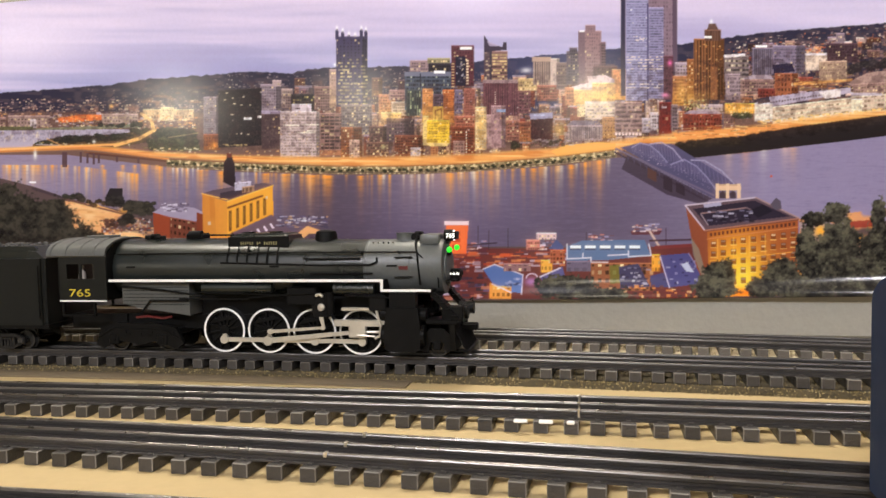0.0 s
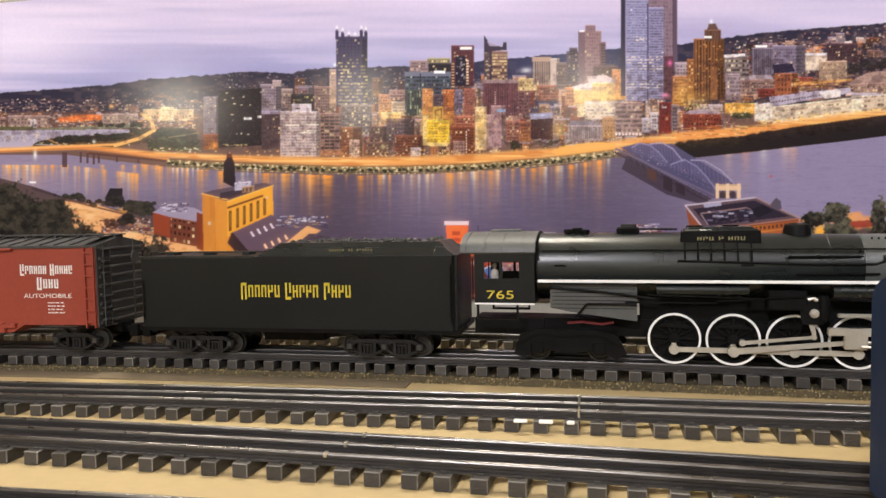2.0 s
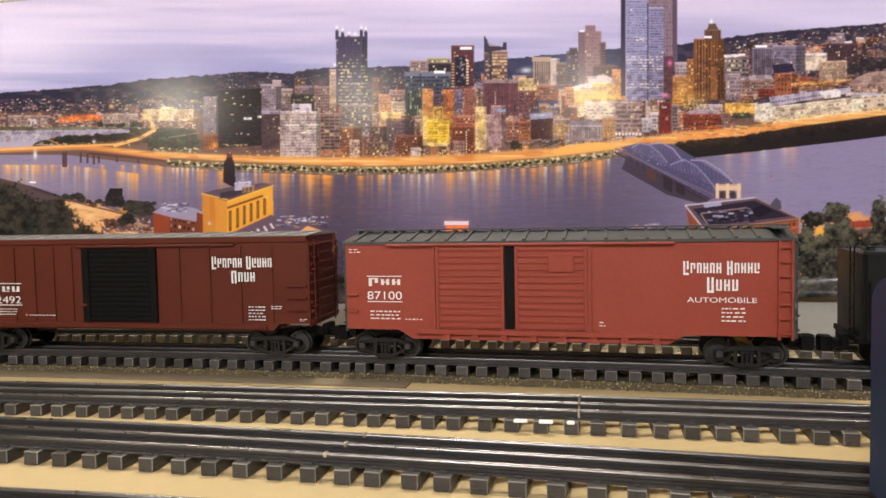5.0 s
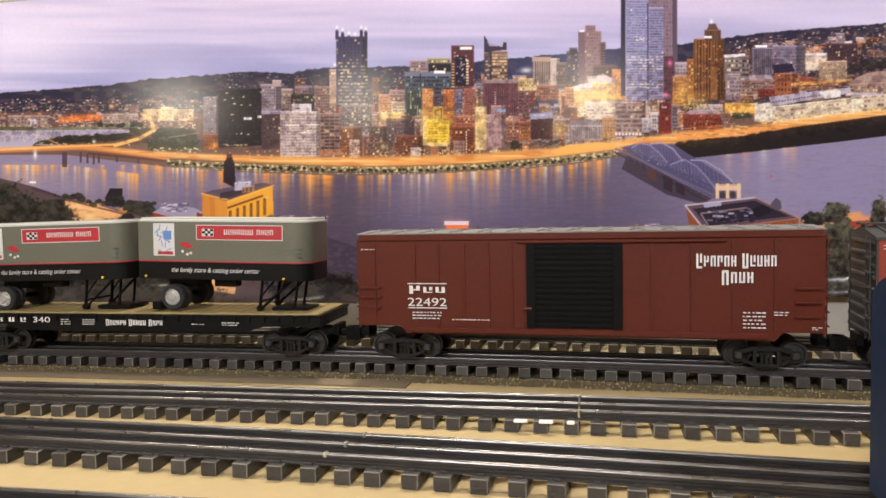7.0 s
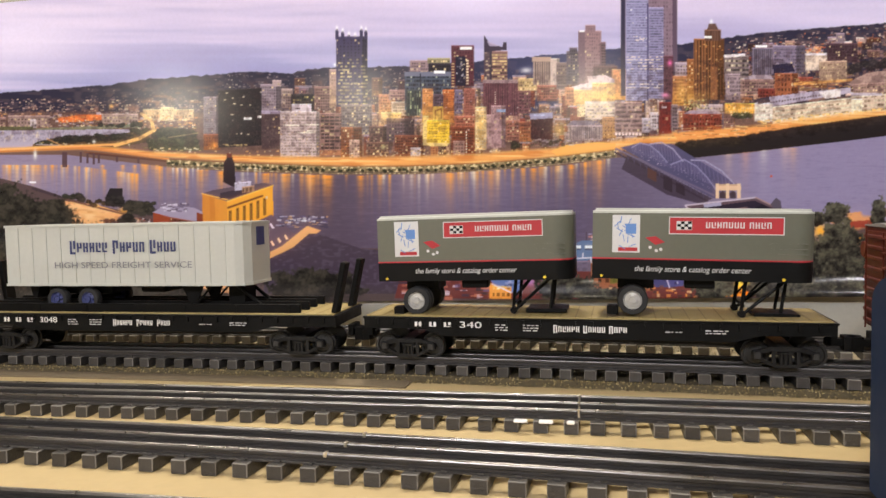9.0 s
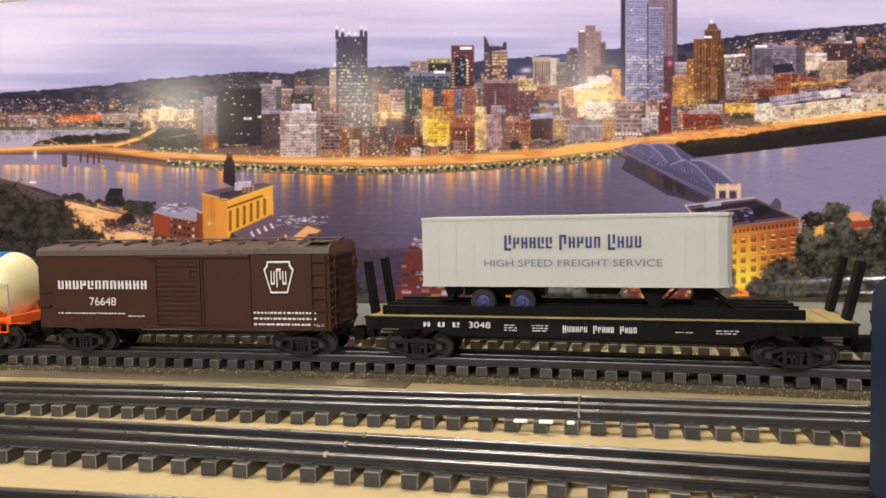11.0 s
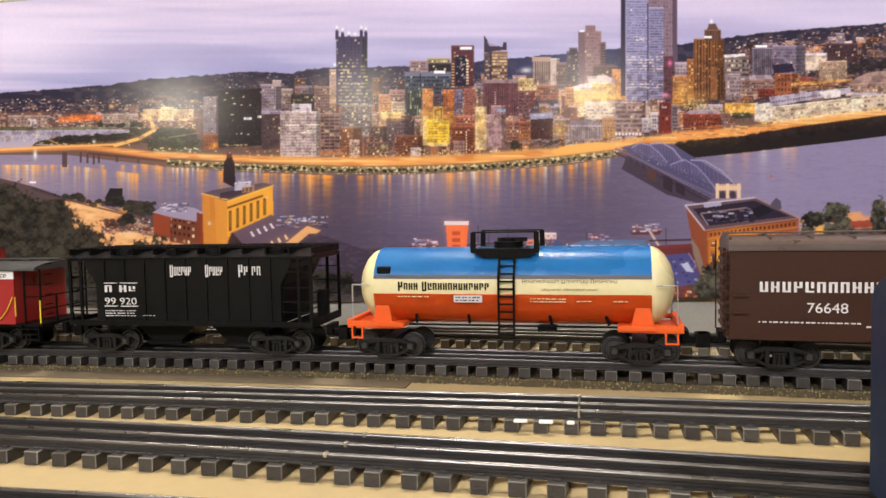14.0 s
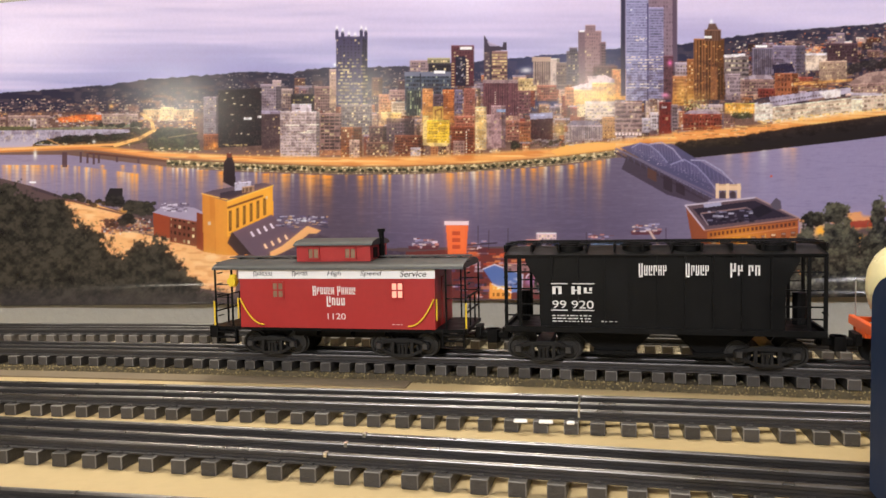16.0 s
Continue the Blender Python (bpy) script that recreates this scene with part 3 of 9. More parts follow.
ink(inside(1040, 137, 1070, 134, 1088, 142, 1088, 152, 1042, 152), rgb(226, 200, 196))
block(1014, 160, 1050, 188, rgb(246, 186, 116), 4.4, 7, wx=0.5, wy=0.5, dark=0.72, lit=0.25, warm=0.4)
block(1048, 148, 1088, 184, rgb(248, 192, 120), 4.4, 7, wx=0.5, wy=0.5, dark=0.72, lit=0.25, warm=0.3)
block(1000, 156, 1016, 188, rgb(190, 126, 88), 4, 6, lit=0.1)
block(1022, 186, 1052, 208, rgb(246, 214, 160), 4, 6, lit=0.3)
block(1036, 183, 1093, 212, rgb(226, 202, 182), 4, 6, wx=0.9, wy=0.45, dark=0.74, lit=0.3)
rect(1036, 181, 1093, 185, rgb(244, 230, 226))
block(1066, 208, 1090, 246, rgb(176, 126, 86), 5, 6, lit=0.1, warm=0.3)
ink(inside(1004, 222, 1014, 215, 1056, 214, 1066, 223), rgb(122, 106, 120))
block(1005, 223, 1066, 250, rgb(166, 142, 142), 3.4, 26, wx=0.5, wy=0.9, dark=0.66, lit=0.06)
block(1088, 182, 1136, 240, rgb(166, 134, 128), 4, 8, wx=0.85, wy=0.42, dark=0.62, lit=0.12)
for x in range(1089, 1135, 6):
    rect(x, 236, x + 4, 241, rgb(250, 224, 214), 0.95)
block(1104, -44, 1198, 112, rgb(140, 116, 126), 5, 7, dark=0.88, lit=0.02)
rect(1190, -44, 1198, 130, rgb(96, 78, 92))
block(1107, 0, 1147, 180, rgb(160, 154, 186), 3, 4.6, wx=0.9, wy=0.45, dark=0.78, lit=0.025, lamp=(246, 240, 236))
block(1147, 15, 1174, 176, rgb(146, 138, 168), 3, 4.6, wx=0.9, wy=0.45, dark=0.76, lit=0.025, lamp=(246, 240, 236))
rect(1099, -44, 1107, 172, rgb(54, 48, 68))
rect(1145, 8, 1148, 178, rgb(90, 84, 112))
for y in (102, 107, 112, 118, 123, 150, 156):
    for x in range(1109, 1172, 4):
        if rs.rand() < 0.62:
            rect(x, y, x + 4, y + 2.4, rgb(255, 232, 206), 0.5 + 0.4 * rs.rand())
specks(1120, 66, 1142, 74, 14, ((250, 230, 210),), (2, 4), (1.5, 2.5))
block(1174, 100, 1191, 178, rgb(96, 62, 70), 5, 7, dark=0.8, lit=0.06)
glow(1185, 113, 4, 5, rgb(255, 120, 176), 0.95)
glow(1177, 170, 6, 4, rgb(255, 150, 190), 0.9)
block(1194, 112, 1217, 138, rgb(176, 158, 168), 5, 6, lit=0.1)
block(1190, 136, 1220, 188, rgb(176, 114, 78), 4, 6, lit=0.12, warm=0.6)
block(1136, 210, 1150, 236, rgb(190, 176, 184), 4, 6, lit=0.2)
block(1150, 200, 1164, 232, rgb(206, 190, 192), 4, 6, dark=0.5, lit=0.1)
block(1166, 182, 1188, 238, rgb(118, 42, 38), 6, 9, dark=0.85, lit=0.04)
rect(1171, 190, 1180, 193, rgb(240, 220, 220))
block(1187, 186, 1199, 232, rgb(130, 110, 114), 4, 6, lit=0.1)
block(1215, 106, 1232, 176, rgb(156, 100, 62), 4, 6, dark=0.7, lit=0.08, warm=0.4)
block(1227, 70, 1281, 178, rgb(142, 94, 62), 5.4, 50, wx=0.5, wy=1.0, dark=0.62, lit=0.0, side=0.24)
specks(1229, 80, 1278, 172, 60, ((214, 140, 76), (84, 56, 44), (240, 190, 120)), (1.5, 3), (1.5, 3))
block(1246, 54, 1275, 74, rgb(112, 80, 66), 5, 30, wy=1.0, dark=0.75, lit=0)
ink(inside(1250, 55, 1254, 44, 1266, 44, 1271, 55), rgb(104, 78, 68))
glow(1258, 40, 2.5, 4, rgb(255, 255, 250), 0.95)
rect(1246, 66, 1259, 70, rgb(255, 248, 236))
block(1281, 100, 1324, 146, rgb(136, 120, 118), 4, 8, wx=1.0, wy=0.5, dark=0.55, lit=0.4, lamp=(240, 220, 186))
ink(inside(1281, 99, 1318, 96, 1318, 101, 1281, 104), rgb(250, 240, 236))
block(1283, 132, 1309, 178, rgb(166, 144, 148), 4, 7, dark=0.7, lit=0.06)
block(1310, 142, 1368, 168, rgb(150, 118, 110), 4, 6, lit=0.2)
ink(inside(1310, 142, 1330, 134, 1362, 134, 1368, 142), rgb(182, 164, 172))
block(1330, 86, 1366, 134, rgb(122, 110, 124), 3.5, 40, wx=0.5, wy=1.0, dark=0.72, lit=0)
rect(1336, 82, 1357, 86, rgb(255, 252, 246))
block(1366, 82, 1425, 132, rgb(138, 124, 142), 4, 6, dark=0.76, lit=0.06, side=0.3)
ink(inside(1366, 116, 1400, 113, 1406, 128, 1368, 132), rgb(48, 42, 62))
block(1370, 131, 1411, 172, rgb(160, 94, 64), 6, 9, wx=0.4, dark=0.6, lit=0.08, side=0.25)
block(1340, 158, 1370, 174, rgb(128, 60, 50), 5, 6, lit=0.1)
specks(1424, 84, 1456, 97, 34, ((255, 150, 84), (226, 110, 70), (255, 210, 150)), (2, 6), (1.5, 3))
block(1424, 98, 1463, 126, rgb(238, 214, 192), 6, 9, dark=0.82, lit=0.2)
rect(1424, 96, 1463, 100, rgb(250, 240, 240))
block(1478, 60, 1493, 80, rgb(146, 126, 132), 4, 6, dark=0.8, lit=0.1)
block(1462, 78, 1516, 112, rgb(78, 56, 62), 4, 5, dark=0.75, lit=0.12)
block(1448, 110, 1497, 144, rgb(176, 146, 124), 4, 5, dark=0.8, lit=0.25, skew=-0.03)
shrubs(1495, 118, 1600, 128, 40, (5, 10), (48, 42, 44), (76, 66, 60), -0.14)
stroke(1405, 150, 1505, 143, 5, rgb(246, 176, 96), 0.85)
specks(1400, 140, 1510, 156, 60, ((255, 214, 140), (196, 120, 70), (120, 80, 64)), (2, 8), (1.2, 3))
ink(inside(1498, 150, 1512, 140, 1532, 131, 1556, 127, 1640, 128, 1640, 148, 1512, 156), rgb(178, 146, 134))
block(1508, 150, 1640, 172, rgb(166, 132, 120), 5, 6, dark=0.6, lit=0.25, skew=-0.06)
ink(inside(1208, 203, 1220, 197, 1270, 196, 1276, 203), rgb(176, 152, 164))
block(1208, 203, 1276, 232, rgb(136, 64, 50), 5, 8, wx=0.45, dark=0.6, lit=0.12)
block(1232, 186, 1278, 198, rgb(186, 166, 170), 5, 6, lit=0.2)
specks(1210, 178, 1250, 196, 60, ((240, 240, 170), (150, 160, 100), (255, 214, 130), (70, 60, 50)), (1.5, 5), (1.5, 3))
block(1282, 184, 1338, 202, rgb(250, 172, 76), 5, 7, dark=0.8, lit=0.4)
shrubs(1298, 202, 1330, 208, 14, (4, 8), (46, 52, 40), (84, 90, 56))
# long lit hall by the water, stepped roofs
ink(inside(1336, 184, 1350, 174, 1440, 163, 1504, 156, 1504, 166, 1440, 176, 1366, 190), rgb(186, 174, 192))
for i in range(18):
    rect(1362 + i * 5, 182 - i * 0.75, 1365 + i * 5, 185 - i * 0.75, rgb(92, 78, 84), 0.9)
ink(inside(1448, 164, 1486, 158, 1486, 172, 1460, 176), rgb(244, 232, 226))
block(1366, 190, 1506, 222, rgb(226, 198, 168), 4.5, 7.5, wx=0.85, wy=0.42, dark=0.58, lit=0.5, skew=-0.115, lamp=(255, 246, 214))
block(1334, 184, 1366, 216, rgb(240, 222, 204), 4, 6.5, wx=0.9, wy=0.4, dark=0.7, lit=0.6, lamp=(255, 252, 230))
ink(inside(1338, 176, 1360, 172, 1362, 182, 1340, 186), rgb(64, 54, 66))
block(1504, 172, 1640, 206, rgb(214, 186, 162), 6, 8, wx=0.7, wy=0.5, dark=0.55, lit=0.35, skew=-0.07, lamp=(255, 240, 206))
block(1505, 176, 1524, 206, rgb(252, 238, 206), 5, 7, dark=0.8, lit=0.5)
rect(1504, 166, 1560, 171, rgb(206, 194, 206), 0.9)
specks(1340, 214, 1560, 220, 80, ((255, 226, 150), (255, 196, 110), (255, 246, 214)), (3, 9), (1.5, 4), 0.9, -0.1)

# street light between the blocks
for x, y, rx, ry, k in ((700, 208, 16, 8, 0.45), (852, 232, 7, 30, 0.6), (990, 232, 13, 16, 0.6), (1070, 176, 30, 8, 0.4), (1230, 176, 26, 10, 0.45), (1300, 196, 30, 7, 0.4), (1205, 160, 10, 22, 0.4), (775, 206, 20, 8, 0.5)):
    glow(x, y, rx, ry, rgb(255, 200, 104), k)
specks(380, 268, 1090, 282, 240, ((255, 214, 150), (250, 180, 110), (120, 84, 64), (84, 80, 56), (255, 240, 206)), (1.5, 5), (1.2, 3.5), 0.7, -0.008)

# shore road, embankment, trees
road = line_y(-60, 268, 0, 267, 140, 262, 200, 266, 270, 274, 420, 282, 600, 288, 720, 288, 850, 283, 980, 272, 1090, 259, 1200, 246, 1330, 234, 1480, 214, 1640, 200)
lane = np.exp(-((gy - road + 1) / np.clip(4 + (gx - 250) * 0.012, 4, 9)) ** 4)
ink(lane, rgb(240, 160, 88), 0.95)
ink(lane * np.clip((grain(60, 3, 20) - 0.5) * 4, 0, 1), rgb(255, 204, 132), 0.7)
ink(lane * np.clip((grain(40, 2.5, 19) - 0.58) * 6, 0, 1), rgb(196, 108, 54), 0.6)
ink(inside(975, 268, 1000, 258, 1060, 252, 1090, 255, 1090, 270, 990, 280), rgb(244, 168, 88))
ink(inside(1190, 236, 1330, 226, 1400, 216, 1400, 226, 1330, 242, 1200, 250), rgb(232, 148, 84), 0.85)
specks(1195, 228, 1400, 246, 70, ((255, 206, 140), (180, 100, 56), (120, 90, 64)), (4, 16), (1, 2.5), 0.7, -0.07)
specks(930, 246, 1010, 262, 46, ((214, 196, 190), (150, 136, 130), (70, 66, 50)), (3, 9), (1, 3), 0.7)
shrubs(902, 250, 918, 262, 8, (4, 7), (44, 44, 36), (80, 76, 54))
shrubs(975, 246, 1000, 258, 9, (3, 5), (60, 52, 40), (100, 90, 60))
ink(np.exp(-((gy - road - 7) / 1.2) ** 2) * (gx > 150) * (gx < 1092), rgb(120, 70, 46), 0.75)
# the bridge approach on its piers
stroke(-60, 272, 140, 262, 3, rgb(206, 126, 70))
stroke(-60, 268, 140, 259, 3, rgb(250, 184, 116))
stroke(60, 262, 210, 256, 4, rgb(244, 170, 100))
stroke(205, 258, 250, 245, 6, rgb(248, 182, 108))
stroke(248, 246, 276, 230, 6, rgb(250, 190, 114))
stroke(274, 232, 270, 214, 6, rgb(252, 200, 126))
stroke(270, 214, 252, 202, 5, rgb(250, 198, 130), 0.85)
stroke(150, 262, 300, 282, 3.5, rgb(216, 134, 76))
stroke(160, 272, 300, 286, 3, rgb(86, 54, 46), 0.9)
bank = np.clip(gy - road - 7, 0, 1) * np.clip(road + 21 - gy, 0, 1) * (gx > 296) * (gx < 1092)
ink(bank, rgb(150, 130, 96))
ink(bank * np.clip((grain(3, 4, 23) - 0.4) * 5, 0, 1), rgb(92, 86, 60), 0.7)
ink(bank * np.clip((grain(4, 3, 24) - 0.62) * 9, 0, 1), rgb(246, 222, 170), 0.85)
ink(np.exp(-((gy - road - 18) / 1.3) ** 2) * (gx > 296) * (gx < 1092), rgb(84, 70, 62), 0.85)
for x in range(300, 1080, 13):
    k = road[0, int(x - MX)]
    shrubs(x, k + 12, x + 8, k + 16, 2, (2.5, 4.5), (34, 38, 30), (60, 66, 44))

# the river with its streaks of light
shore = line_y(-60, 274, 0, 274, 120, 274, 200, 284, 300, 296, 420, 304, 560, 309, 640, 310, 760, 308, 850, 303, 1000, 293, 1090, 279, 1200, 282, 1330, 270, 1480, 250, 1640, 230)
water = np.clip(gy - shore, 0, 1)
ink(water, rgb(128, 116, 138))
ink(water * np.clip((360 - gx) / 300, 0, 1), rgb(160, 146, 168), 0.65)
ink(water * np.clip((gy - 330) / 90, 0, 1) * (1 - np.clip((gx - 900) / 300, 0, 1)), rgb(98, 86, 108), 0.8)
ink(water * np.exp(-((gx - 590) / 110) ** 2), rgb(82, 68, 80), 0.75)
ink(water * np.exp(-((gx - 1040) / 150) ** 2), rgb(86, 74, 92), 0.6)
ink(water * np.clip((gx - 1230) / 120, 0, 1), rgb(152, 140, 168), 0.8)
ripple = grain(26, 2.2, 26) * 0.5 + grain(9, 1.6, 27) * 0.5
ink(water * np.clip((ripple - 0.55) * 4, 0, 1), rgb(176, 162, 184), 0.08)
ink(water * np.clip((0.42 - ripple) * 4, 0, 1), rgb(62, 52, 66), 0.08)


def streak(x, y0, ln, w, c, a):
    q = window(x - 3 * w, y0, x + 3 * w, y0 + 4 * ln)
    broken = 0.95 + 0.45 * (ripple[q] - 0.5) * 2
    dab(q, np.exp(-((gx[q] - x) / w) ** 2) * np.clip(gy[q] - y0, 0, 1) * np.exp(-np.clip(gy[q] - y0, 0, None) / ln) * np.clip(broken, 0, 1), c, a)


for i in range(150):
    x = rs.uniform(-40, 1080)
    y0 = shore[0, int(x - MX)] + (18 if x < 250 else 0)
    streak(x, y0, rs.uniform(9, 26), rs.uniform(1.6, 3.8), rgb(255, 164, 72) if rs.rand() < 0.66 else rgb(255, 236, 196), rs.uniform(0.4, 1.0))
for x in (18, 32, 58, 68, 82, 120, 183, 219, 240, 279):
    streak(x, 292, 14, 3.2, rgb(255, 174, 92), 0.95)
for x in (308, 316, 324, 334, 343, 352, 440, 453, 462):
    streak(x, 297, 10, 1.8, rgb(255, 246, 220), 0.95)
for x in (357, 392, 471, 505, 548, 556, 579, 585, 640, 800, 870, 945, 1012, 1060):
    streak(x, shore[0, int(x - MX)] + 1, 22, 6, rgb(255, 156, 60), 1.0)
for x, y, c in ((1318, 268, (250, 170, 120)), (1350, 266, (240, 226, 206)), (1388, 262, (250, 200, 170)), (1402, 262, (255, 180, 110)), (1288, 272, (240, 200, 160))):
    streak(x, y, 22, 7, rgb(*c), 0.55)
for x, w, a in ((780, 30, 0.45), (720, 14, 0.3), (870, 16, 0.35), (1060, 10, 0.35), (545, 12, 0.35)):
    ink(np.exp(-((gx - x) / w) ** 2) * water * np.exp(-np.clip(gy - 305, 0, None) / 45), rgb(226, 164, 124), a * 0.7)
glow(64, 274, 3, 8, rgb(255, 252, 236), 0.9)
for x, a, b in ((112, 270, 297), (143, 270, 289), (155, 272, 290), (166, 272, 292), (175, 274, 290), (207, 278, 288), (245, 280, 290)):
    rect(x, a, x + (9 if x == 112 else 4), b, rgb(84, 62, 66), 0.9)
ink(inside(396, 322, 398, 288, 402, 282, 404, 274, 412, 274, 414, 282, 417, 290, 419, 334), rgb(44, 34, 40))
rect(403, 272, 412, 280, rgb(120, 60, 46), 0.8)

# wooded bank and the far bridge
k = inside(1186, 262, 1250, 246, 1330, 240, 1400, 226, 1568, 204, 1640, 196, 1640, 232, 1500, 250, 1340, 268, 1230, 280)
ink(np.clip(k * 1.6 - (grain(7, 6, 31) - 0.5) * 0.9, 0, 1) * k, rgb(40, 34, 34))
shrubs(1196, 256, 1330, 262, 50, (5, 10), (44, 38, 34), (74, 64, 50), -0.07)
shrubs(1320, 244, 1600, 250, 110, (6, 12), (36, 31, 32), (62, 54, 48), -0.13)
ink(inside(1110, 275, 1260, 352, 1240, 362, 1180, 345, 1100, 300), rgb(58, 46, 56), 0.75)
ink(inside(1098, 262, 1130, 254, 1190, 256, 1306, 328, 1296, 346, 1262, 352), rgb(86, 80, 108))
for i in range(90):
    u, k = rs.rand(), rs.uniform(-16, 10)
    rect(1120 + 165 * u + k, 262 + 74 * u - k * 0.3, 1122 + 165 * u + k, 263 + 74 * u - k * 0.3, rgb(190, 174, 190), 0.3 + 0.4 * rs.rand())
stroke(1090, 264, 1262, 346, 3, rgb(112, 100, 120))
stroke(1088, 270, 1250, 356, 3, rgb(64, 52, 62))
for i in range(30):
    u = i / 30
    x, y = 1090 + 166 * u, 265 + 82 * u
    stroke(x, y, x + (5 if i % 2 else -1), y + 9, 1.2, rgb(84, 74, 92), 0.9)
for x, y, h in ((1146, 297, 26), (1174, 310, 32), (1196, 322, 26)):
    ink(inside(x, y, x + 16, y + 8, x + 16, y + h, x, y + h - 8), rgb(92, 62, 54) if x == 1146 else rgb(56, 44, 52), 0.9)
for arch, hue in (((1118, 262, 1132, 254, 1150, 258, 1166, 271, 1180, 288), (150, 144, 174)), ((1150, 256, 1170, 253, 1190, 264, 1208, 286), (172, 164, 188)),
                  ((1186, 292, 1210, 283, 1232, 295, 1250, 314, 1268, 338), (150, 144, 174)), ((1222, 284, 1246, 285, 1276, 303, 1302, 330), (172, 164, 188))):
    xs, ys = arch[0::2], arch[1::2]
    for (xa, ya), (xb, yb) in zip(zip(xs[:-1], ys[:-1]), zip(xs[1:], ys[1:])):
        stroke(xa, ya, xb, yb, 2.2, rgb(*hue), 0.95)
        for j in range(4):
            u = j / 4
            x, y = xa + (xb - xa) * u, ya + (yb - ya) * u
            foot = 266 + (x - 1110) * 0.42
            stroke(x, y, x + 2, max(y + 4, min(foot, y + 24)), 0.9, rgb(128, 122, 150), 0.7)
            stroke(x, y, x + 9, max(y + 6, min(foot + 3, y + 22)), 0.7, rgb(116, 108, 138), 0.6)
rect(1266, 330, 1311, 338, rgb(226, 186, 150))
rect(1268, 327, 1309, 330, rgb(196, 156, 128))
for x in (1266, 1284, 1304):
    rect(x, 326, x + 6, 352, rgb(230, 192, 156))
for x in (1273, 1291):
    ink(inside(x, 352, x, 342, x + 5, 338, x + 11, 342, x + 11, 352), rgb(58, 48, 56), 0.9)
rect(1362, 311, 1366, 315, rgb(210, 90, 70), 0.8)

# near bank: lots, works, wharf
ink(inside(-60, 300, 60, 330, 125, 352, 240, 378, 300, 384, 420, 420, 640, 440, 900, 436, 1230, 440, 1640, 380, 1640, 570, -60, 570), rgb(92, 74, 74))
ink(inside(112, 356, 170, 362, 222, 378, 200, 392, 180, 412, 240, 412, 300, 424, 420, 452, 420, 520, 300, 500, 170, 440, 130, 400), rgb(240, 172, 116))
lot = inside(112, 356, 225, 378, 420, 452, 420, 520, 300, 500, 130, 400)
ink(lot * np.clip((grain(24, 6, 41) - 0.5) * 4, 0, 1), rgb(255, 202, 146), 0.6)
ink(lot * np.clip((grain(12, 4, 42) - 0.6) * 5, 0, 1), rgb(196, 122, 78), 0.5)
stroke(112, 352, 232, 382, 3, rgb(92, 66, 62))
stroke(60, 334, 112, 350, 4, rgb(74, 60, 66))
specks(178, 386, 276, 414, 130, ((226, 216, 220), (70, 60, 72), (120, 104, 118), (40, 36, 44), (250, 190, 130), (120, 50, 44)), (2, 6), (1.5, 3.5))
glow(240, 392, 5, 4, rgb(255, 250, 240), 0.9)
glow(222, 372, 9, 5, rgb(255, 176, 70), 0.9)
glow(172, 364, 5, 3, rgb(255, 190, 90), 0.9)
shrubs(116, 344, 142, 350, 8, (4, 7))
shrubs(140, 344, 156, 354, 7, (5, 9), (46, 42, 40), (78, 72, 60))
shrubs(158, 356, 186, 364, 9, (4, 7), (52, 44, 38), (110, 84, 50))
ink(inside(190, 345, 196, 334, 218, 333, 220, 366, 188, 366), rgb(44, 38, 40))
shrubs(192, 350, 218, 366, 16, (6, 10), (42, 38, 38), (66, 60, 54))
shrubs(222, 360, 276, 378, 34, (5, 10), (52, 48, 42), (88, 80, 62))
shrubs(215, 384, 236, 396, 10, (6, 10), (40, 36, 34), (66, 60, 50))
shrubs(184, 390, 206, 400, 8, (4, 7), (64, 44, 40), (100, 66, 56))
# brick works with a grey roof
ink(inside(272, 376, 290, 366, 300, 362, 345, 368, 362, 376, 362, 392, 330, 392), rgb(164, 152, 172))
specks(284, 360, 345, 374, 40, ((226, 216, 226), (110, 98, 116), (84, 72, 88)), (3, 9), (1.5, 4))
ink(inside(272, 376, 302, 384, 304, 422, 274, 418), rgb(150, 70, 46))
block(302, 384, 352, 428, rgb(112, 62, 48), 8, 12, wx=0.5, wy=0.45, dark=0.5, lit=0.25, skew=0.18)
ink(inside(350, 376, 364, 380, 364, 446, 350, 440), rgb(126, 60, 42))
# the ochre mill: end wall, lit long side with tall slots, roof plant
ink(inside(359, 343, 380, 338, 404, 350, 404, 452, 362, 446), rgb(204, 128, 58))
ink(inside(359, 343, 404, 350, 404, 452, 362, 446) * np.clip((grain(9, 30, 43) - 0.5) * 3, 0, 1), rgb(186, 108, 46), 0.5)
ink(inside(382, 346, 404, 350, 404, 452, 384, 450), rgb(222, 142, 62), 0.6)
rect(370, 393, 375, 399, rgb(206, 180, 150))
rect(404, 416, 409, 424, rgb(255, 226, 180))
ink(inside(404, 356, 484, 328, 486, 384, 430, 410, 404, 420), rgb(238, 158, 60))
ink(inside(404, 420, 430, 410, 480, 384, 486, 388, 440, 452, 404, 452), rgb(214, 134, 58))
ink(inside(359, 343, 378, 337, 420, 330, 470, 324, 485, 328, 404, 357), rgb(92, 78, 88))
stroke(359, 343, 404, 354, 2, rgb(250, 182, 96))
stroke(404, 357, 485, 329, 2.4, rgb(250, 180, 84))
ink(inside(390, 352, 392, 342, 448, 330, 452, 338, 408, 352), rgb(58, 50, 62))
block(417, 324, 446, 338, rgb(186, 178, 196), 9, 20, dark=0.85, lit=0, skew=-0.1)
block(430, 331, 452, 342, rgb(150, 116, 96), 7, 20, dark=0.6, lit=0, skew=-0.12)
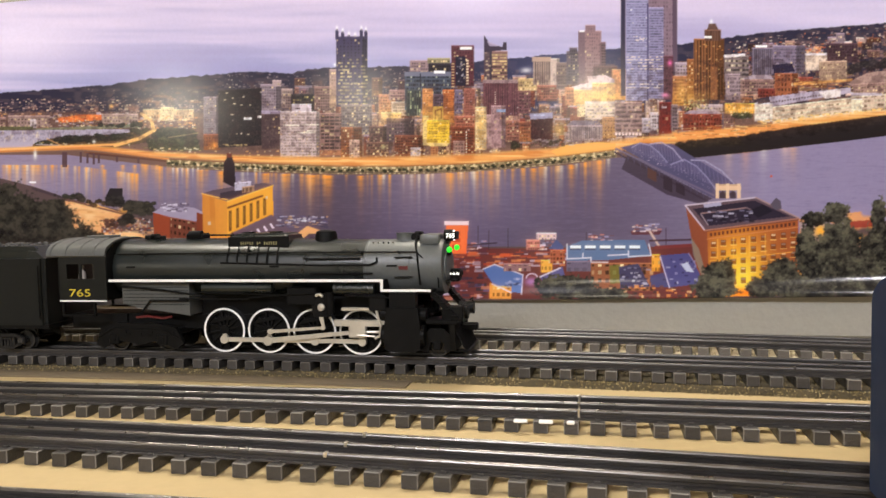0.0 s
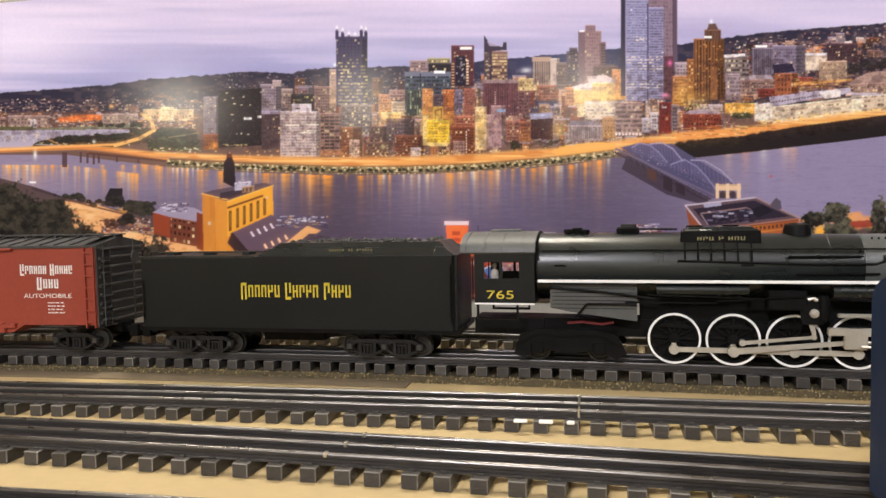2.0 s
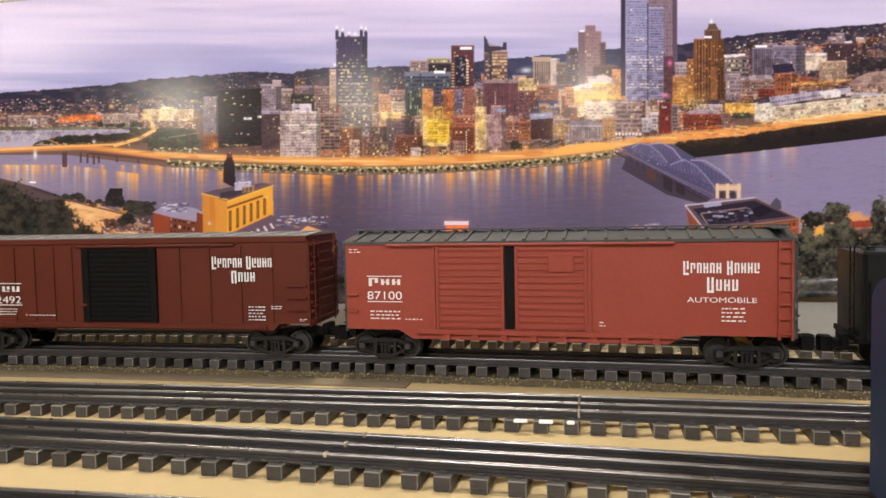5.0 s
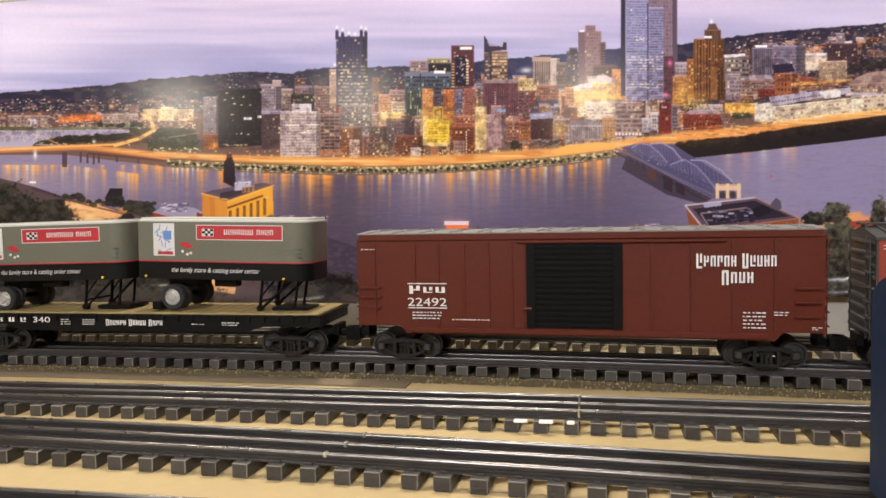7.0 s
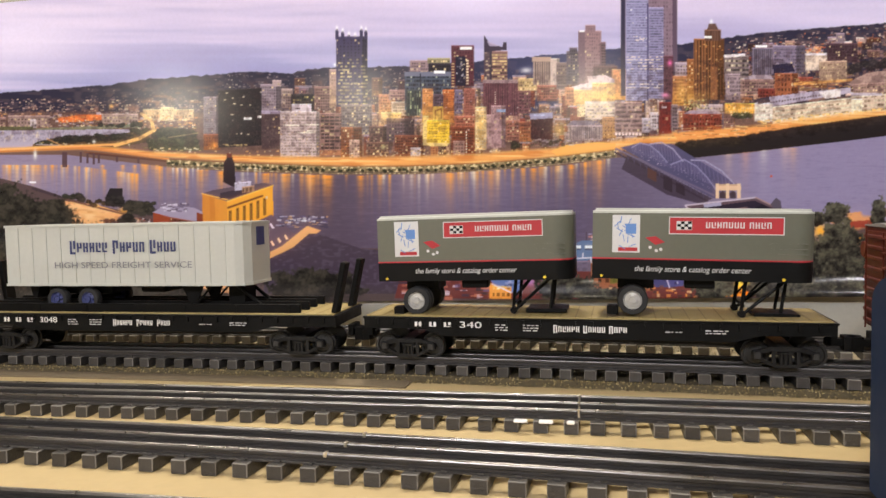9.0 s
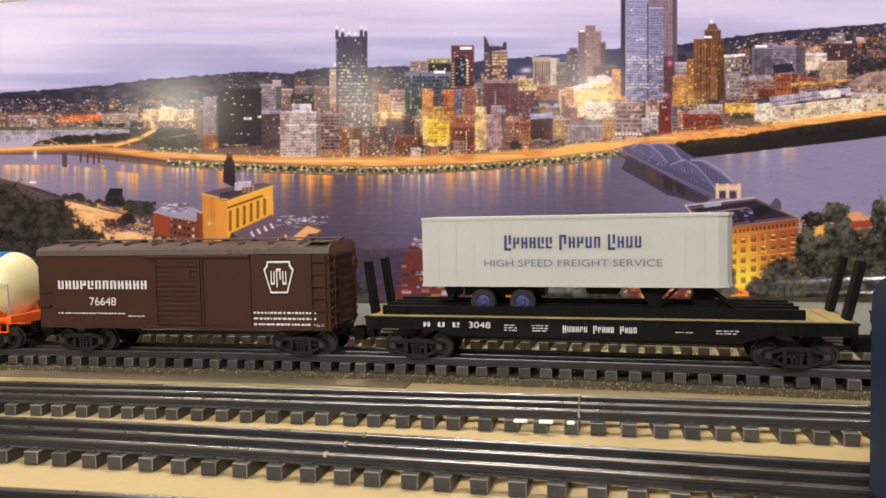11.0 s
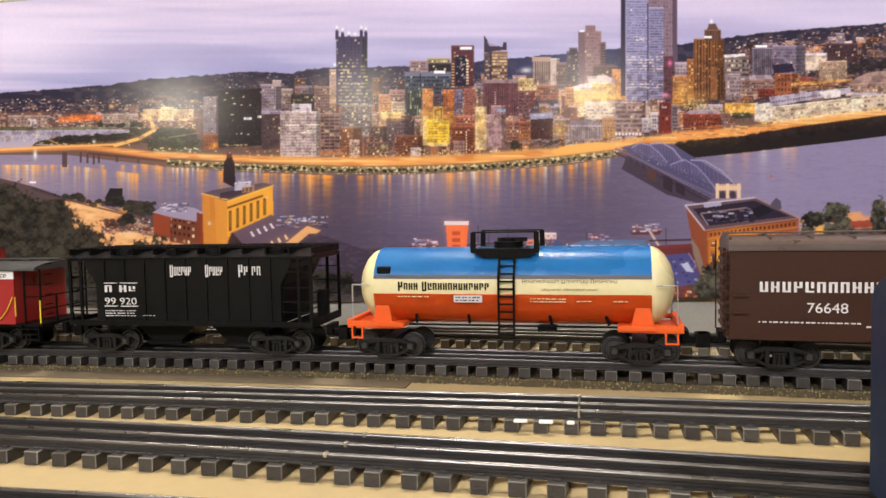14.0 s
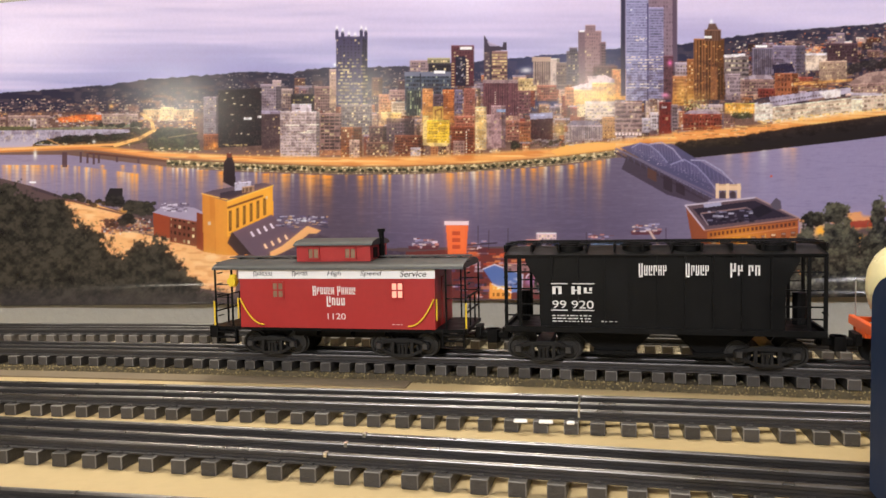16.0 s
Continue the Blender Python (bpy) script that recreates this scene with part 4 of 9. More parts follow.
specks(415, 318, 452, 328, 16, ((206, 196, 210), (120, 106, 120)), (2, 7), (1, 3))
stroke(405, 368, 466, 347, 3.4, rgb(70, 46, 38))
for i in range(6):
    x, y = 407 + i * 12.2, 374 - i * 4.4
    ink(inside(x, y, x + 5, y - 1.8, x + 5, y + 34 - i * 1.2, x, y + 36 - i * 1.2), rgb(84, 58, 36))
    stroke(x + 2, y + 4, x + 2, y + 28, 1.2, rgb(196, 150, 70), 0.6)
rect(472, 348, 476, 353, rgb(206, 180, 150), 0.9)
# the shed's violet roof with its roof lights
ink(inside(408, 414, 482, 380, 530, 420, 498, 442, 462, 456, 446, 450), rgb(104, 84, 96))
ink(inside(412, 410, 446, 450, 424, 452, 404, 430), rgb(60, 46, 48))
for i in range(4):
    x, y = 444 + i * 11.5, 411 - i * 4.8
    ink(inside(x, y, x + 3, y - 1.5, x + 9, y + 7, x + 5, y + 8.5), rgb(232, 212, 222))
    x, y = 468 + i * 12, 433 - i * 5.4
    ink(inside(x, y, x + 3, y - 1.5, x + 8, y + 6, x + 4, y + 8), rgb(255, 200, 160))
ink(inside(480, 446, 500, 436, 545, 400, 570, 408, 520, 440, 478, 460), rgb(250, 176, 112), 0.9)
ink(inside(470, 462, 520, 438, 548, 414, 566, 414, 640, 440, 720, 446, 720, 520, 470, 520), rgb(74, 62, 74))
ink(inside(470, 462, 520, 438, 548, 414, 566, 414, 640, 440, 720, 446, 720, 520, 470, 520) * np.clip((grain(7, 3, 46) - 0.55) * 4, 0, 1), rgb(96, 84, 98), 0.5)
specks(490, 382, 580, 402, 70, ((186, 180, 200), (92, 82, 112), (120, 104, 124), (220, 170, 120), (236, 230, 236), (60, 56, 76)), (3, 11), (1.2, 3.2))
specks(530, 384, 556, 392, 16, ((240, 236, 240), (140, 130, 150)), (3, 9), (2, 4))

# wharf: red sheds, moored boats, blue roofs with pale gutters
ink(inside(720, 446, 830, 440, 1240, 436, 1250, 528, 700, 528), rgb(108, 56, 52))
specks(785, 442, 1000, 470, 130, ((176, 70, 50), (214, 92, 56), (120, 50, 48), (84, 54, 66), (236, 140, 84), (200, 176, 186)), (5, 22), (1.5, 5))
specks(700, 462, 860, 526, 120, ((92, 82, 120), (70, 56, 70), (120, 62, 58), (196, 120, 92), (58, 50, 56), (210, 196, 210)), (4, 18), (2, 7))
for x, y in ((750, 436), (836, 440), (960, 440), (1065, 428), (1142, 410)):
    ink(inside(x - 26, y, x + 30, y - 2, x + 24, y + 6, x - 24, y + 6), rgb(96, 52, 58), 0.9)
    specks(x - 24, y - 14, x + 22, y + 1, 26, ((236, 214, 220), (206, 130, 116), (160, 150, 180), (255, 226, 206), (120, 70, 70)), (3, 11), (1.5, 4), 0.9)
block(932, 424, 956, 442, rgb(206, 126, 112), 4, 5, dark=0.5, lit=0.3)
block(950, 412, 985, 424, rgb(226, 190, 190), 5, 5, dark=0.6, lit=0.2)
for x, y in ((822, 404), (847, 400), (866, 408), (900, 404), (1038, 412), (1178, 404)):
    stroke(x, y, x, y + 34, 1.2, rgb(66, 50, 62), 0.9)
stroke(822, 434, 880, 430, 2, rgb(60, 46, 54))
stroke(1150, 410, 1166, 436, 4, rgb(206, 176, 160))
stroke(1150, 426, 1228, 424, 3, rgb(70, 48, 54))
stroke(1160, 438, 1225, 434, 6, rgb(122, 58, 56))
ink(inside(790, 398, 830, 396, 826, 450, 794, 450), rgb(240, 104, 62))
for y in (410, 422, 434):
    rect(802, y, 816, y + 7, rgb(176, 62, 46), 0.85)
rect(788, 392, 831, 399, rgb(246, 212, 214))
ink(inside(856, 476, 876, 468, 926, 486, 926, 518, 905, 516, 872, 500), rgb(92, 116, 168))
ink(inside(868, 500, 906, 516, 906, 528, 868, 528), rgb(236, 146, 66))
block(872, 506, 906, 528, rgb(236, 150, 70), 9, 12, dark=0.55, lit=0.3, lamp=(255, 240, 170))
for p in ((856, 476, 876, 468), (876, 468, 926, 486), (926, 486, 924, 520), (872, 502, 906, 517)):
    stroke(*p, 2, rgb(226, 216, 224))
specks(890, 492, 920, 508, 16, ((150, 156, 190), (60, 66, 96), (214, 210, 224)), (3, 9), (2, 4))
block(892, 466, 940, 480, rgb(150, 110, 110), 9, 9, dark=0.7, lit=0.2)
glow(941, 498, 12, 8, rgb(206, 150, 216), 0.75)
for i in range(8):
    a = math.pi * (1 + i / 7)
    b = math.pi * (1 + (i + 1) / 7)
    stroke(942 + 10 * math.cos(a), 492 + 8 * math.sin(a), 942 + 10 * math.cos(b), 492 + 8 * math.sin(b), 2, rgb(230, 206, 220), 0.9)
block(958, 460, 978, 482, rgb(250, 170, 70), 7, 12, dark=0.7, lit=0.4)
ink(inside(956, 488, 996, 472, 1000, 488, 964, 506), rgb(96, 92, 140))
stroke(956, 490, 992, 474, 2.4, rgb(226, 212, 222))
ink(inside(972, 440, 985, 424, 998, 436, 998, 442), rgb(80, 88, 130))
block(974, 442, 1000, 466, rgb(170, 90, 62), 6, 7, lit=0.2)
ink(inside(1003, 436, 1030, 426, 1140, 424, 1152, 452, 1078, 460, 1003, 462), rgb(94, 116, 150))
for x in (1010, 1036, 1062, 1088, 1114):
    rect(x, 435, x + 19, 440, rgb(246, 252, 252))
    rect(x, 440, x + 19, 443, rgb(52, 60, 84), 0.8)
for p in ((1004, 432, 1004, 458), (1004, 458, 1046, 456), (1032, 448, 1032, 456), (1046, 456, 1046, 464), (1046, 464, 1076, 464), (1076, 452, 1112, 450), (1112, 444, 1112, 452), (1112, 454, 1152, 452), (1148, 432, 1152, 452)):
    stroke(*p, 2, rgb(226, 222, 230))
block(1003, 462, 1046, 480, rgb(112, 100, 118), 14, 12, dark=0.8, lit=0.1)
block(1046, 465, 1156, 514, rgb(150, 92, 62), 13, 14, wx=0.45, wy=0.5, dark=0.5, lit=0.25)
ink(inside(1078, 470, 1098, 468, 1098, 500, 1080, 502), rgb(110, 110, 48), 0.8)
ink(inside(1095, 472, 1130, 466, 1142, 492, 1150, 506, 1098, 510), rgb(70, 64, 92))
specks(1098, 472, 1145, 508, 40, ((150, 146, 170), (46, 40, 60), (206, 200, 212)), (3, 9), (2, 4))
block(1153, 450, 1168, 480, rgb(246, 160, 60), 6, 12, dark=0.7, lit=0.3)
ink(inside(1168, 452, 1218, 448, 1250, 500, 1182, 508), rgb(84, 80, 126))
ink(inside(1150, 488, 1174, 482, 1184, 508, 1152, 508), rgb(76, 72, 110))
specks(1172, 456, 1232, 500, 26, ((46, 42, 70), (150, 146, 176), (206, 206, 222)), (2, 7), (2, 4))
ink(inside(1205, 468, 1216, 464, 1228, 482, 1214, 480), rgb(206, 210, 226), 0.9)
stroke(1168, 454, 1184, 508, 2, rgb(206, 196, 216))
stroke(1218, 448, 1250, 500, 1.6, rgb(150, 140, 170))
specks(1000, 504, 1240, 526, 90, ((240, 150, 76), (70, 54, 52), (120, 70, 56), (255, 206, 140), (60, 56, 50)), (3, 9), (2, 6))
# the floodlit block
ink(inside(1213, 366, 1250, 408, 1258, 524, 1232, 474), rgb(142, 78, 54))
ink(inside(1222, 420, 1236, 440, 1250, 490, 1244, 496, 1226, 450), rgb(140, 160, 146), 0.5)
face = inside(1250, 406, 1411, 386, 1412, 520, 1256, 524)
ink(face, rgb(158, 86, 50))
ink(face * np.exp(-((gx - 1306) / 52) ** 2 - ((gy - 462) / 62) ** 2), rgb(244, 156, 50), 0.9)
ink(face * np.exp(-((gx - 1312) / 38) ** 2 - ((gy - 492) / 40) ** 2), rgb(255, 214, 70), 0.95)
ink(face * np.exp(-((gx - 1316) / 42) ** 2 - ((gy - 516) / 7) ** 2), rgb(255, 116, 28), 0.95)
for i in range(9):
    for j in range(5):
        x, y = 1258 + i * 17.6, 428 + j * 17.5 - i * 2.2
        if not (j >= 3 and i in (0, 1, 6, 7, 8)):
            rect(x, y, x + 9, y + 10, rgb(112, 62, 36), 0.85)
            rect(x + 1, y + 1, x + 8, y + 4, rgb(150, 128, 116) if (i + j) % 3 else rgb(255, 226, 180), 0.75)
            rect(x - 1, y + 10, x + 10, y + 11.5, rgb(255, 206, 116), 0.7)
for i in range(4):
    x = 1269 + i * 28
    stroke(x, 424 - i * 3, x, 458 - i * 3, 2, rgb(255, 190, 84), 0.6)
for i in range(21):
    rect(1256 + i * 7.3, 413 - i * 0.92, 1260 + i * 7.3, 419 - i * 0.92, rgb(84, 48, 38), 0.9)
stroke(1250, 408, 1411, 388, 4, rgb(118, 72, 56))
stroke(1251, 423, 1411, 402, 1.6, rgb(206, 130, 76))
stroke(1256, 462, 1400, 446, 1.6, rgb(250, 176, 76), 0.8)
ink(inside(1212, 364, 1336, 350, 1412, 386, 1246, 408), rgb(98, 78, 84))
ink(inside(1226, 370, 1334, 355, 1396, 383, 1252, 400), rgb(50, 42, 54))
for p, hue in (((1212, 364, 1336, 350), (206, 190, 200)), ((1336, 350, 1412, 386), (170, 140, 134)), ((1213, 365, 1246, 407), (212, 194, 204)), ((1246, 408, 1411, 387), (170, 116, 96)), ((1240, 378, 1320, 368), (150, 120, 116)), ((1320, 368, 1336, 376), (120, 100, 104)), ((1240, 380, 1252, 398), (150, 130, 136))):
    stroke(*p, 2.4, rgb(*hue))
ink(inside(1326, 372, 1350, 362, 1366, 374, 1340, 386), rgb(38, 33, 42))
specks(1250, 372, 1330, 392, 40, ((150, 146, 170), (30, 26, 34), (96, 86, 100), (206, 200, 214)), (3, 12), (1.5, 4), 0.8)
ink(inside(1362, 362, 1372, 350, 1380, 356, 1382, 370, 1370, 372), rgb(92, 82, 92))
ink(inside(1244, 362, 1276, 358, 1276, 364, 1246, 368), rgb(176, 172, 196), 0.9)
# lamplit ground and paths behind the trees
ink(inside(1412, 388, 1640, 360, 1640, 470, 1420, 490) * np.clip((grain(18, 12, 51) - 0.40) * 4, 0, 1), rgb(226, 150, 96), 0.9)
ink(inside(1412, 392, 1470, 420, 1480, 450, 1420, 440), rgb(176, 150, 146), 0.8)
for x, y, rx, ry in ((1450, 408, 12, 12), (1500, 398, 6, 12), (1520, 424, 16, 7), (1540, 398, 8, 6), (1420, 484, 8, 10)):
    glow(x, y, rx, ry, rgb(255, 176, 60), 0.95)
ink(inside(1500, 392, 1560, 388, 1560, 400, 1504, 404), rgb(150, 60, 48), 0.9)


def wood(x, y, rx, ry, pale, seed):
    """A printed tree: leafy texture at three grains inside an uneven outline."""
    w = window(x - 1.4 * rx, y - 1.4 * ry, x + 1.4 * rx, y + 1.4 * ry)
    k = np.hypot((gx[w] - x) / rx, (gy[w] - y) / ry) + (grain(16, 14, seed)[w] - 0.5) * 0.4 + (grain(5, 5, seed + 1)[w] - 0.5) * 0.3 + (grain(2.4, 2.4, seed + 4)[w] - 0.5) * 0.2
    m = np.clip((1.02 - k) * 8, 0, 1)
    tone = grain(15, 12, seed + 2)[w] * 0.45 + grain(6, 5, seed + 3)[w] * 0.33 + grain(2.5, 2.5, seed + 5)[w] * 0.22 - np.clip((gy[w] - y) / ry, -1, 1) * 0.10
    tone = np.clip((tone - 0.28) / 0.46, 0, 1)[..., None]
    art[w] = art[w] * (1 - m[..., None]) + (rgb(32, 29, 27) * (1 - tone) + pale * tone) * m[..., None]


for x, y, rx, ry in ((-10, 372, 62, 56), (48, 408, 78, 66), (96, 388, 38, 34), (110, 450, 78, 66), (160, 478, 62, 60), (40, 500, 150, 70), (270, 478, 56, 56), (236, 500, 60, 46),
                     (312, 508, 44, 34), (160, 540, 230, 44), (560, 506, 90, 30), (1272, 488, 30, 34), (1262, 508, 40, 20), (1378, 490, 36, 34), (1352, 508, 36, 18), (1424, 448, 20, 50),
                     (1446, 470, 34, 50), (1484, 440, 38, 60), (1438, 388, 26, 14), (1478, 378, 26, 20), (1552, 392, 14, 46), (1558, 440, 40, 50), (1510, 490, 70, 38), (1600, 440, 46, 70),
                     (1420, 508, 60, 22), (1000, 506, 52, 24), (1060, 520, 60, 12)):
    wood(x, y, rx, ry, rgb(98, 94, 76) if x > 900 else rgb(70, 65, 55), int(x * 3 + y) % 997)
ink(np.clip((gy - 500) / 30, 0, 1) * (gx < 700), rgb(70, 64, 62), 0.55)
rect(54, 322, 66, 325, rgb(250, 246, 246))
# fine clutter of the town: roofs, ledges and lamps too small to tell apart
fine = np.clip((gy - ridge - 26) / 16, 0, 1) * np.clip((road - 12 - gy) / 6, 0, 1)
ink(fine * np.clip((grain(2.2, 2.6, 81) - 0.55) * 4, 0, 1), rgb(46, 32, 38), 0.20)
ink(fine * np.clip((grain(2.0, 2.2, 82) - 0.66) * 5, 0, 1), rgb(255, 222, 176), 0.12)
ink(fine * np.clip((grain(9, 7, 83) - 0.52) * 4, 0, 1), rgb(52, 34, 38), 0.30)
specks(480, 186, 1330, 264, 420, WARM + COOL + ((255, 190, 110), (60, 42, 44), (44, 32, 36)), (1, 3.5), (1, 2.6), 0.6, -0.02)
# bloom put into the printed picture's colours: light of the lit windows and lamps spread a little
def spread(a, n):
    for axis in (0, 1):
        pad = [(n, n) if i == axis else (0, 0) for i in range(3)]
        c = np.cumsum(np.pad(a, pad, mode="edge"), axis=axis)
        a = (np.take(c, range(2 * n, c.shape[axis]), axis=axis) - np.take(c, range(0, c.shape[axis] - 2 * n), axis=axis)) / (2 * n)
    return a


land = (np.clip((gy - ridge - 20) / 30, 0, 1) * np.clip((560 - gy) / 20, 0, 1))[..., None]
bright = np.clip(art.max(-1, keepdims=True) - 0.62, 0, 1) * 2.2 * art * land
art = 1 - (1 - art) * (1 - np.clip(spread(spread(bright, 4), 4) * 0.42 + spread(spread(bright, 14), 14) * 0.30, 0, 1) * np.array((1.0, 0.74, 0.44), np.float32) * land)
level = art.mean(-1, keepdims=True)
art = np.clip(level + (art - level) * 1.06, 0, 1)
# printing screen: slight softening and unevenness
soft_art = (np.roll(art, 1, 0) + np.roll(art, -1, 0) + np.roll(art, 1, 1) + np.roll(art, -1, 1)) * 0.02 + art * 0.92
art = np.clip(soft_art * (0.99 + 0.02 * grain(3, 3, 99)[..., None]), 0.02, 1)
art = np.clip(art * np.array((0.975, 0.995, 1.03), np.float32), 0, 1)
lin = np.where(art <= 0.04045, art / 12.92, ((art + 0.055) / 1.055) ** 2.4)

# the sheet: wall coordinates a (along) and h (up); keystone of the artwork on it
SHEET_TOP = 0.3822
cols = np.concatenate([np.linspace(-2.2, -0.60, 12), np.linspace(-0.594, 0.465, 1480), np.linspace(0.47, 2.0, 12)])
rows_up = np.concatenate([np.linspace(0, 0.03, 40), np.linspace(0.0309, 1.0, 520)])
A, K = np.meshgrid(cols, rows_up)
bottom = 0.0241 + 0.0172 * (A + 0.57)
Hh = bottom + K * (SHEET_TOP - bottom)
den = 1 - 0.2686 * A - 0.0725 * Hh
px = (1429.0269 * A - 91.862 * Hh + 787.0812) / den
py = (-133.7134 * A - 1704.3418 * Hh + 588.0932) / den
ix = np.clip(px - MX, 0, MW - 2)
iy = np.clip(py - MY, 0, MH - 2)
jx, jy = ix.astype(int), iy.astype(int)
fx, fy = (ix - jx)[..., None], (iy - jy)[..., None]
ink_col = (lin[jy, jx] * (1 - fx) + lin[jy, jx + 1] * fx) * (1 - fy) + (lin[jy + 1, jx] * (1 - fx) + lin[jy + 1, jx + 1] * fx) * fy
lift = Hh - bottom
curl = 0.0046 + 0.0030 * np.cos((A - 0.37) * 9.0) + 0.0015 * np.sin(A * 17.0)
off = -(0.003 + curl * np.exp(-(lift / 0.013) ** 2)) - 0.0012 * np.sin(A * 5 + Hh * 4)
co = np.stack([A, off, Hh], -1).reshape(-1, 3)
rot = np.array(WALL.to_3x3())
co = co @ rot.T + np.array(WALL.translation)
nr, nc = A.shape
idx = np.arange(nr * nc).reshape(nr, nc)
quads = np.stack([idx[:-1, :-1], idx[:-1, 1:], idx[1:, 1:], idx[1:, :-1]], -1).reshape(-1, 4)
me = bpy.data.meshes.new("mural")
me.vertices.add(len(co))
me.vertices.foreach_set("co", co.astype(np.float32).ravel())
me.loops.add(quads.size)
me.loops.foreach_set("vertex_index", quads.astype(np.int32).ravel())
me.polygons.add(len(quads))
me.polygons.foreach_set("loop_start", np.arange(0, quads.size, 4, dtype=np.int32))
me.update(calc_edges=True)
me.polygons.foreach_set("use_smooth", [True] * len(quads))
layer = me.color_attributes.new("print", "FLOAT_COLOR", "POINT")
rgba = np.ones((len(co), 4), np.float32)
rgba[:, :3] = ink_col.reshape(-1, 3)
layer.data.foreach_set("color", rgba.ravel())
M_PRINT = bpy.data.materials.new("printed_vinyl")
M_PRINT.use_nodes = True
nt = M_PRINT.node_tree
b = nt.nodes["Principled BSDF"]
vc = nt.nodes.new("ShaderNodeVertexColor")
vc.layer_name = "print"
nt.links.new(vc.outputs["Color"], b.inputs["Base Color"])
b.inputs["Roughness"].default_value = 0.165
b.inputs["Specular IOR Level"].default_value = 0.4
tx = nt.nodes.new("ShaderNodeTexNoise")
tx.inputs["Scale"].default_value = 30
bp = nt.nodes.new("ShaderNodeBump")
bp.inputs["Strength"].default_value, bp.inputs["Distance"].default_value = 0.0, 0.001
nt.links.new(tx.outputs["Fac"], bp.inputs["Height"])
nt.links.new(bp.outputs[0], b.inputs["Normal"])
me.materials.append(M_PRINT)
mural = tagged(new("mural", me), "glossy printed river-city panorama curling at its lower edge", "mural")

# ---- colours of the rolling stock ----
M_RED = mat("oxide_red_paint", (0.27, 0.050, 0.029), 0.48, vary=0.1, scale=25, bump=0.05, spec=0.3)
M_MAROON = mat("brown_red_paint", (0.092, 0.0175, 0.0085), 0.5, vary=0.1, scale=25, bump=0.05, spec=0.22)
M_TUSCAN = mat("dark_brown_paint", (0.050, 0.0215, 0.0125), 0.5, vary=0.1, scale=25, bump=0.05, spec=0.2)
M_ROOFGREY = mat("grey_roof_paint", (0.20, 0.195, 0.185), 0.5, vary=0.12, scale=30)
M_ROOFDARK = mat("weathered_dark_roof", (0.040, 0.041, 0.039), 0.5, vary=0.3, scale=40)
M_BROWNROOF = mat("brown_roof_paint", (0.085, 0.058, 0.046), 0.32, vary=0.14, scale=30)
M_GREENBLACK = mat("boiler_paint", (0.011, 0.014, 0.013), 0.30, vary=0.25, scale=30, spec=0.5)
M_GRAPHITE = mat("graphite_paint", (0.085, 0.091, 0.088), 0.42, vary=0.12, scale=30)
M_GREYJACKET = mat("firebox_grey", (0.075, 0.078, 0.073), 0.5, vary=0.15, scale=40)
M_TENDER = mat("tender_black", (0.0085, 0.0092, 0.0082), 0.45, vary=0.18, scale=20, spec=0.2)
M_TRUCK = mat("die_cast_black", (0.013, 0.0125, 0.012), 0.42, vary=0.3, scale=120, spec=0.25)
M_LID = mat("worn_journal_lid", (0.045, 0.043, 0.040), 0.45, metal=0.3, vary=0.3, scale=120)
M_ROD = mat("rod_metal", (0.62, 0.58, 0.49), 0.35, metal=0.55, vary=0.1, scale=80)
M_STRIPE = mat("white_trim", (0.82, 0.82, 0.80), 0.45, vary=0.04, scale=100)
M_GOLD = mat("yellow_lettering", (0.62, 0.48, 0.03), 0.5, vary=0.06, scale=200)
M_DULLGOLD = mat("dull_gold_lettering", (0.22, 0.19, 0.08), 0.5, vary=0.1, scale=200)
M_COALDARK = mat("coal", (0.02, 0.02, 0.02), 0.6, vary=0.5, scale=200, bump=0.8)
M_BLUE = mat("sky_blue_paint", (0.03, 0.27, 0.66), 0.3, vary=0.05, scale=20)
M_CREAM = mat("cream_paint", (0.80, 0.72, 0.40), 0.32, vary=0.05, scale=20)
M_ORANGE = mat("orange_paint", (0.84, 0.125, 0.018), 0.35, vary=0.06, scale=20)
M_CABRED = mat("caboose_red_paint", (0.36, 0.018, 0.017), 0.45, vary=0.06, scale=25)
M_YELLOW = mat("yellow_handrail", (0.78, 0.55, 0.03), 0.45, vary=0.05, scale=60)
M_VANGREY = mat("trailer_grey_green", (0.125, 0.128, 0.095), 0.4, vary=0.05, scale=25)
M_VANWHITE = mat("trailer_white", (0.49, 0.50, 0.45), 0.4, vary=0.04, scale=25)
M_SIGNRED = mat("sign_red", (0.42, 0.022, 0.03), 0.45, vary=0.05, scale=60)
M_NAVY = mat("navy_lettering", (0.035, 0.045, 0.14), 0.5, vary=0.06, scale=100)
M_GREYLET = mat("grey_lettering", (0.20, 0.20, 0.22), 0.5, vary=0.05, scale=100)
M_DECK = mat("tan_deck", (0.34, 0.26, 0.10), 0.55, vary=0.2, scale=60, bump=0.2)
M_DECKLINE = mat("deck_groove", (0.24, 0.18, 0.07), 0.6, vary=0.2, scale=60)
M_RUBBER = mat("tyre_rubber", (0.014, 0.014, 0.014), 0.75, vary=0.2, scale=100)
M_CHROME = mat("bright_hub", (0.50, 0.50, 0.48), 0.32, metal=0.5, vary=0.1, scale=100)
M_LAMP = mat("headlight_glow", (1.0, 0.98, 0.9), 0.4, emit=2.0)
M_GREENLAMP = mat("green_marker_glow", (0.02, 0.85, 0.03), 0.4, emit=1.1)
M_WARMWIN = mat("lit_window", (1.0, 0.42, 0.30), 0.4, emit=0.6)
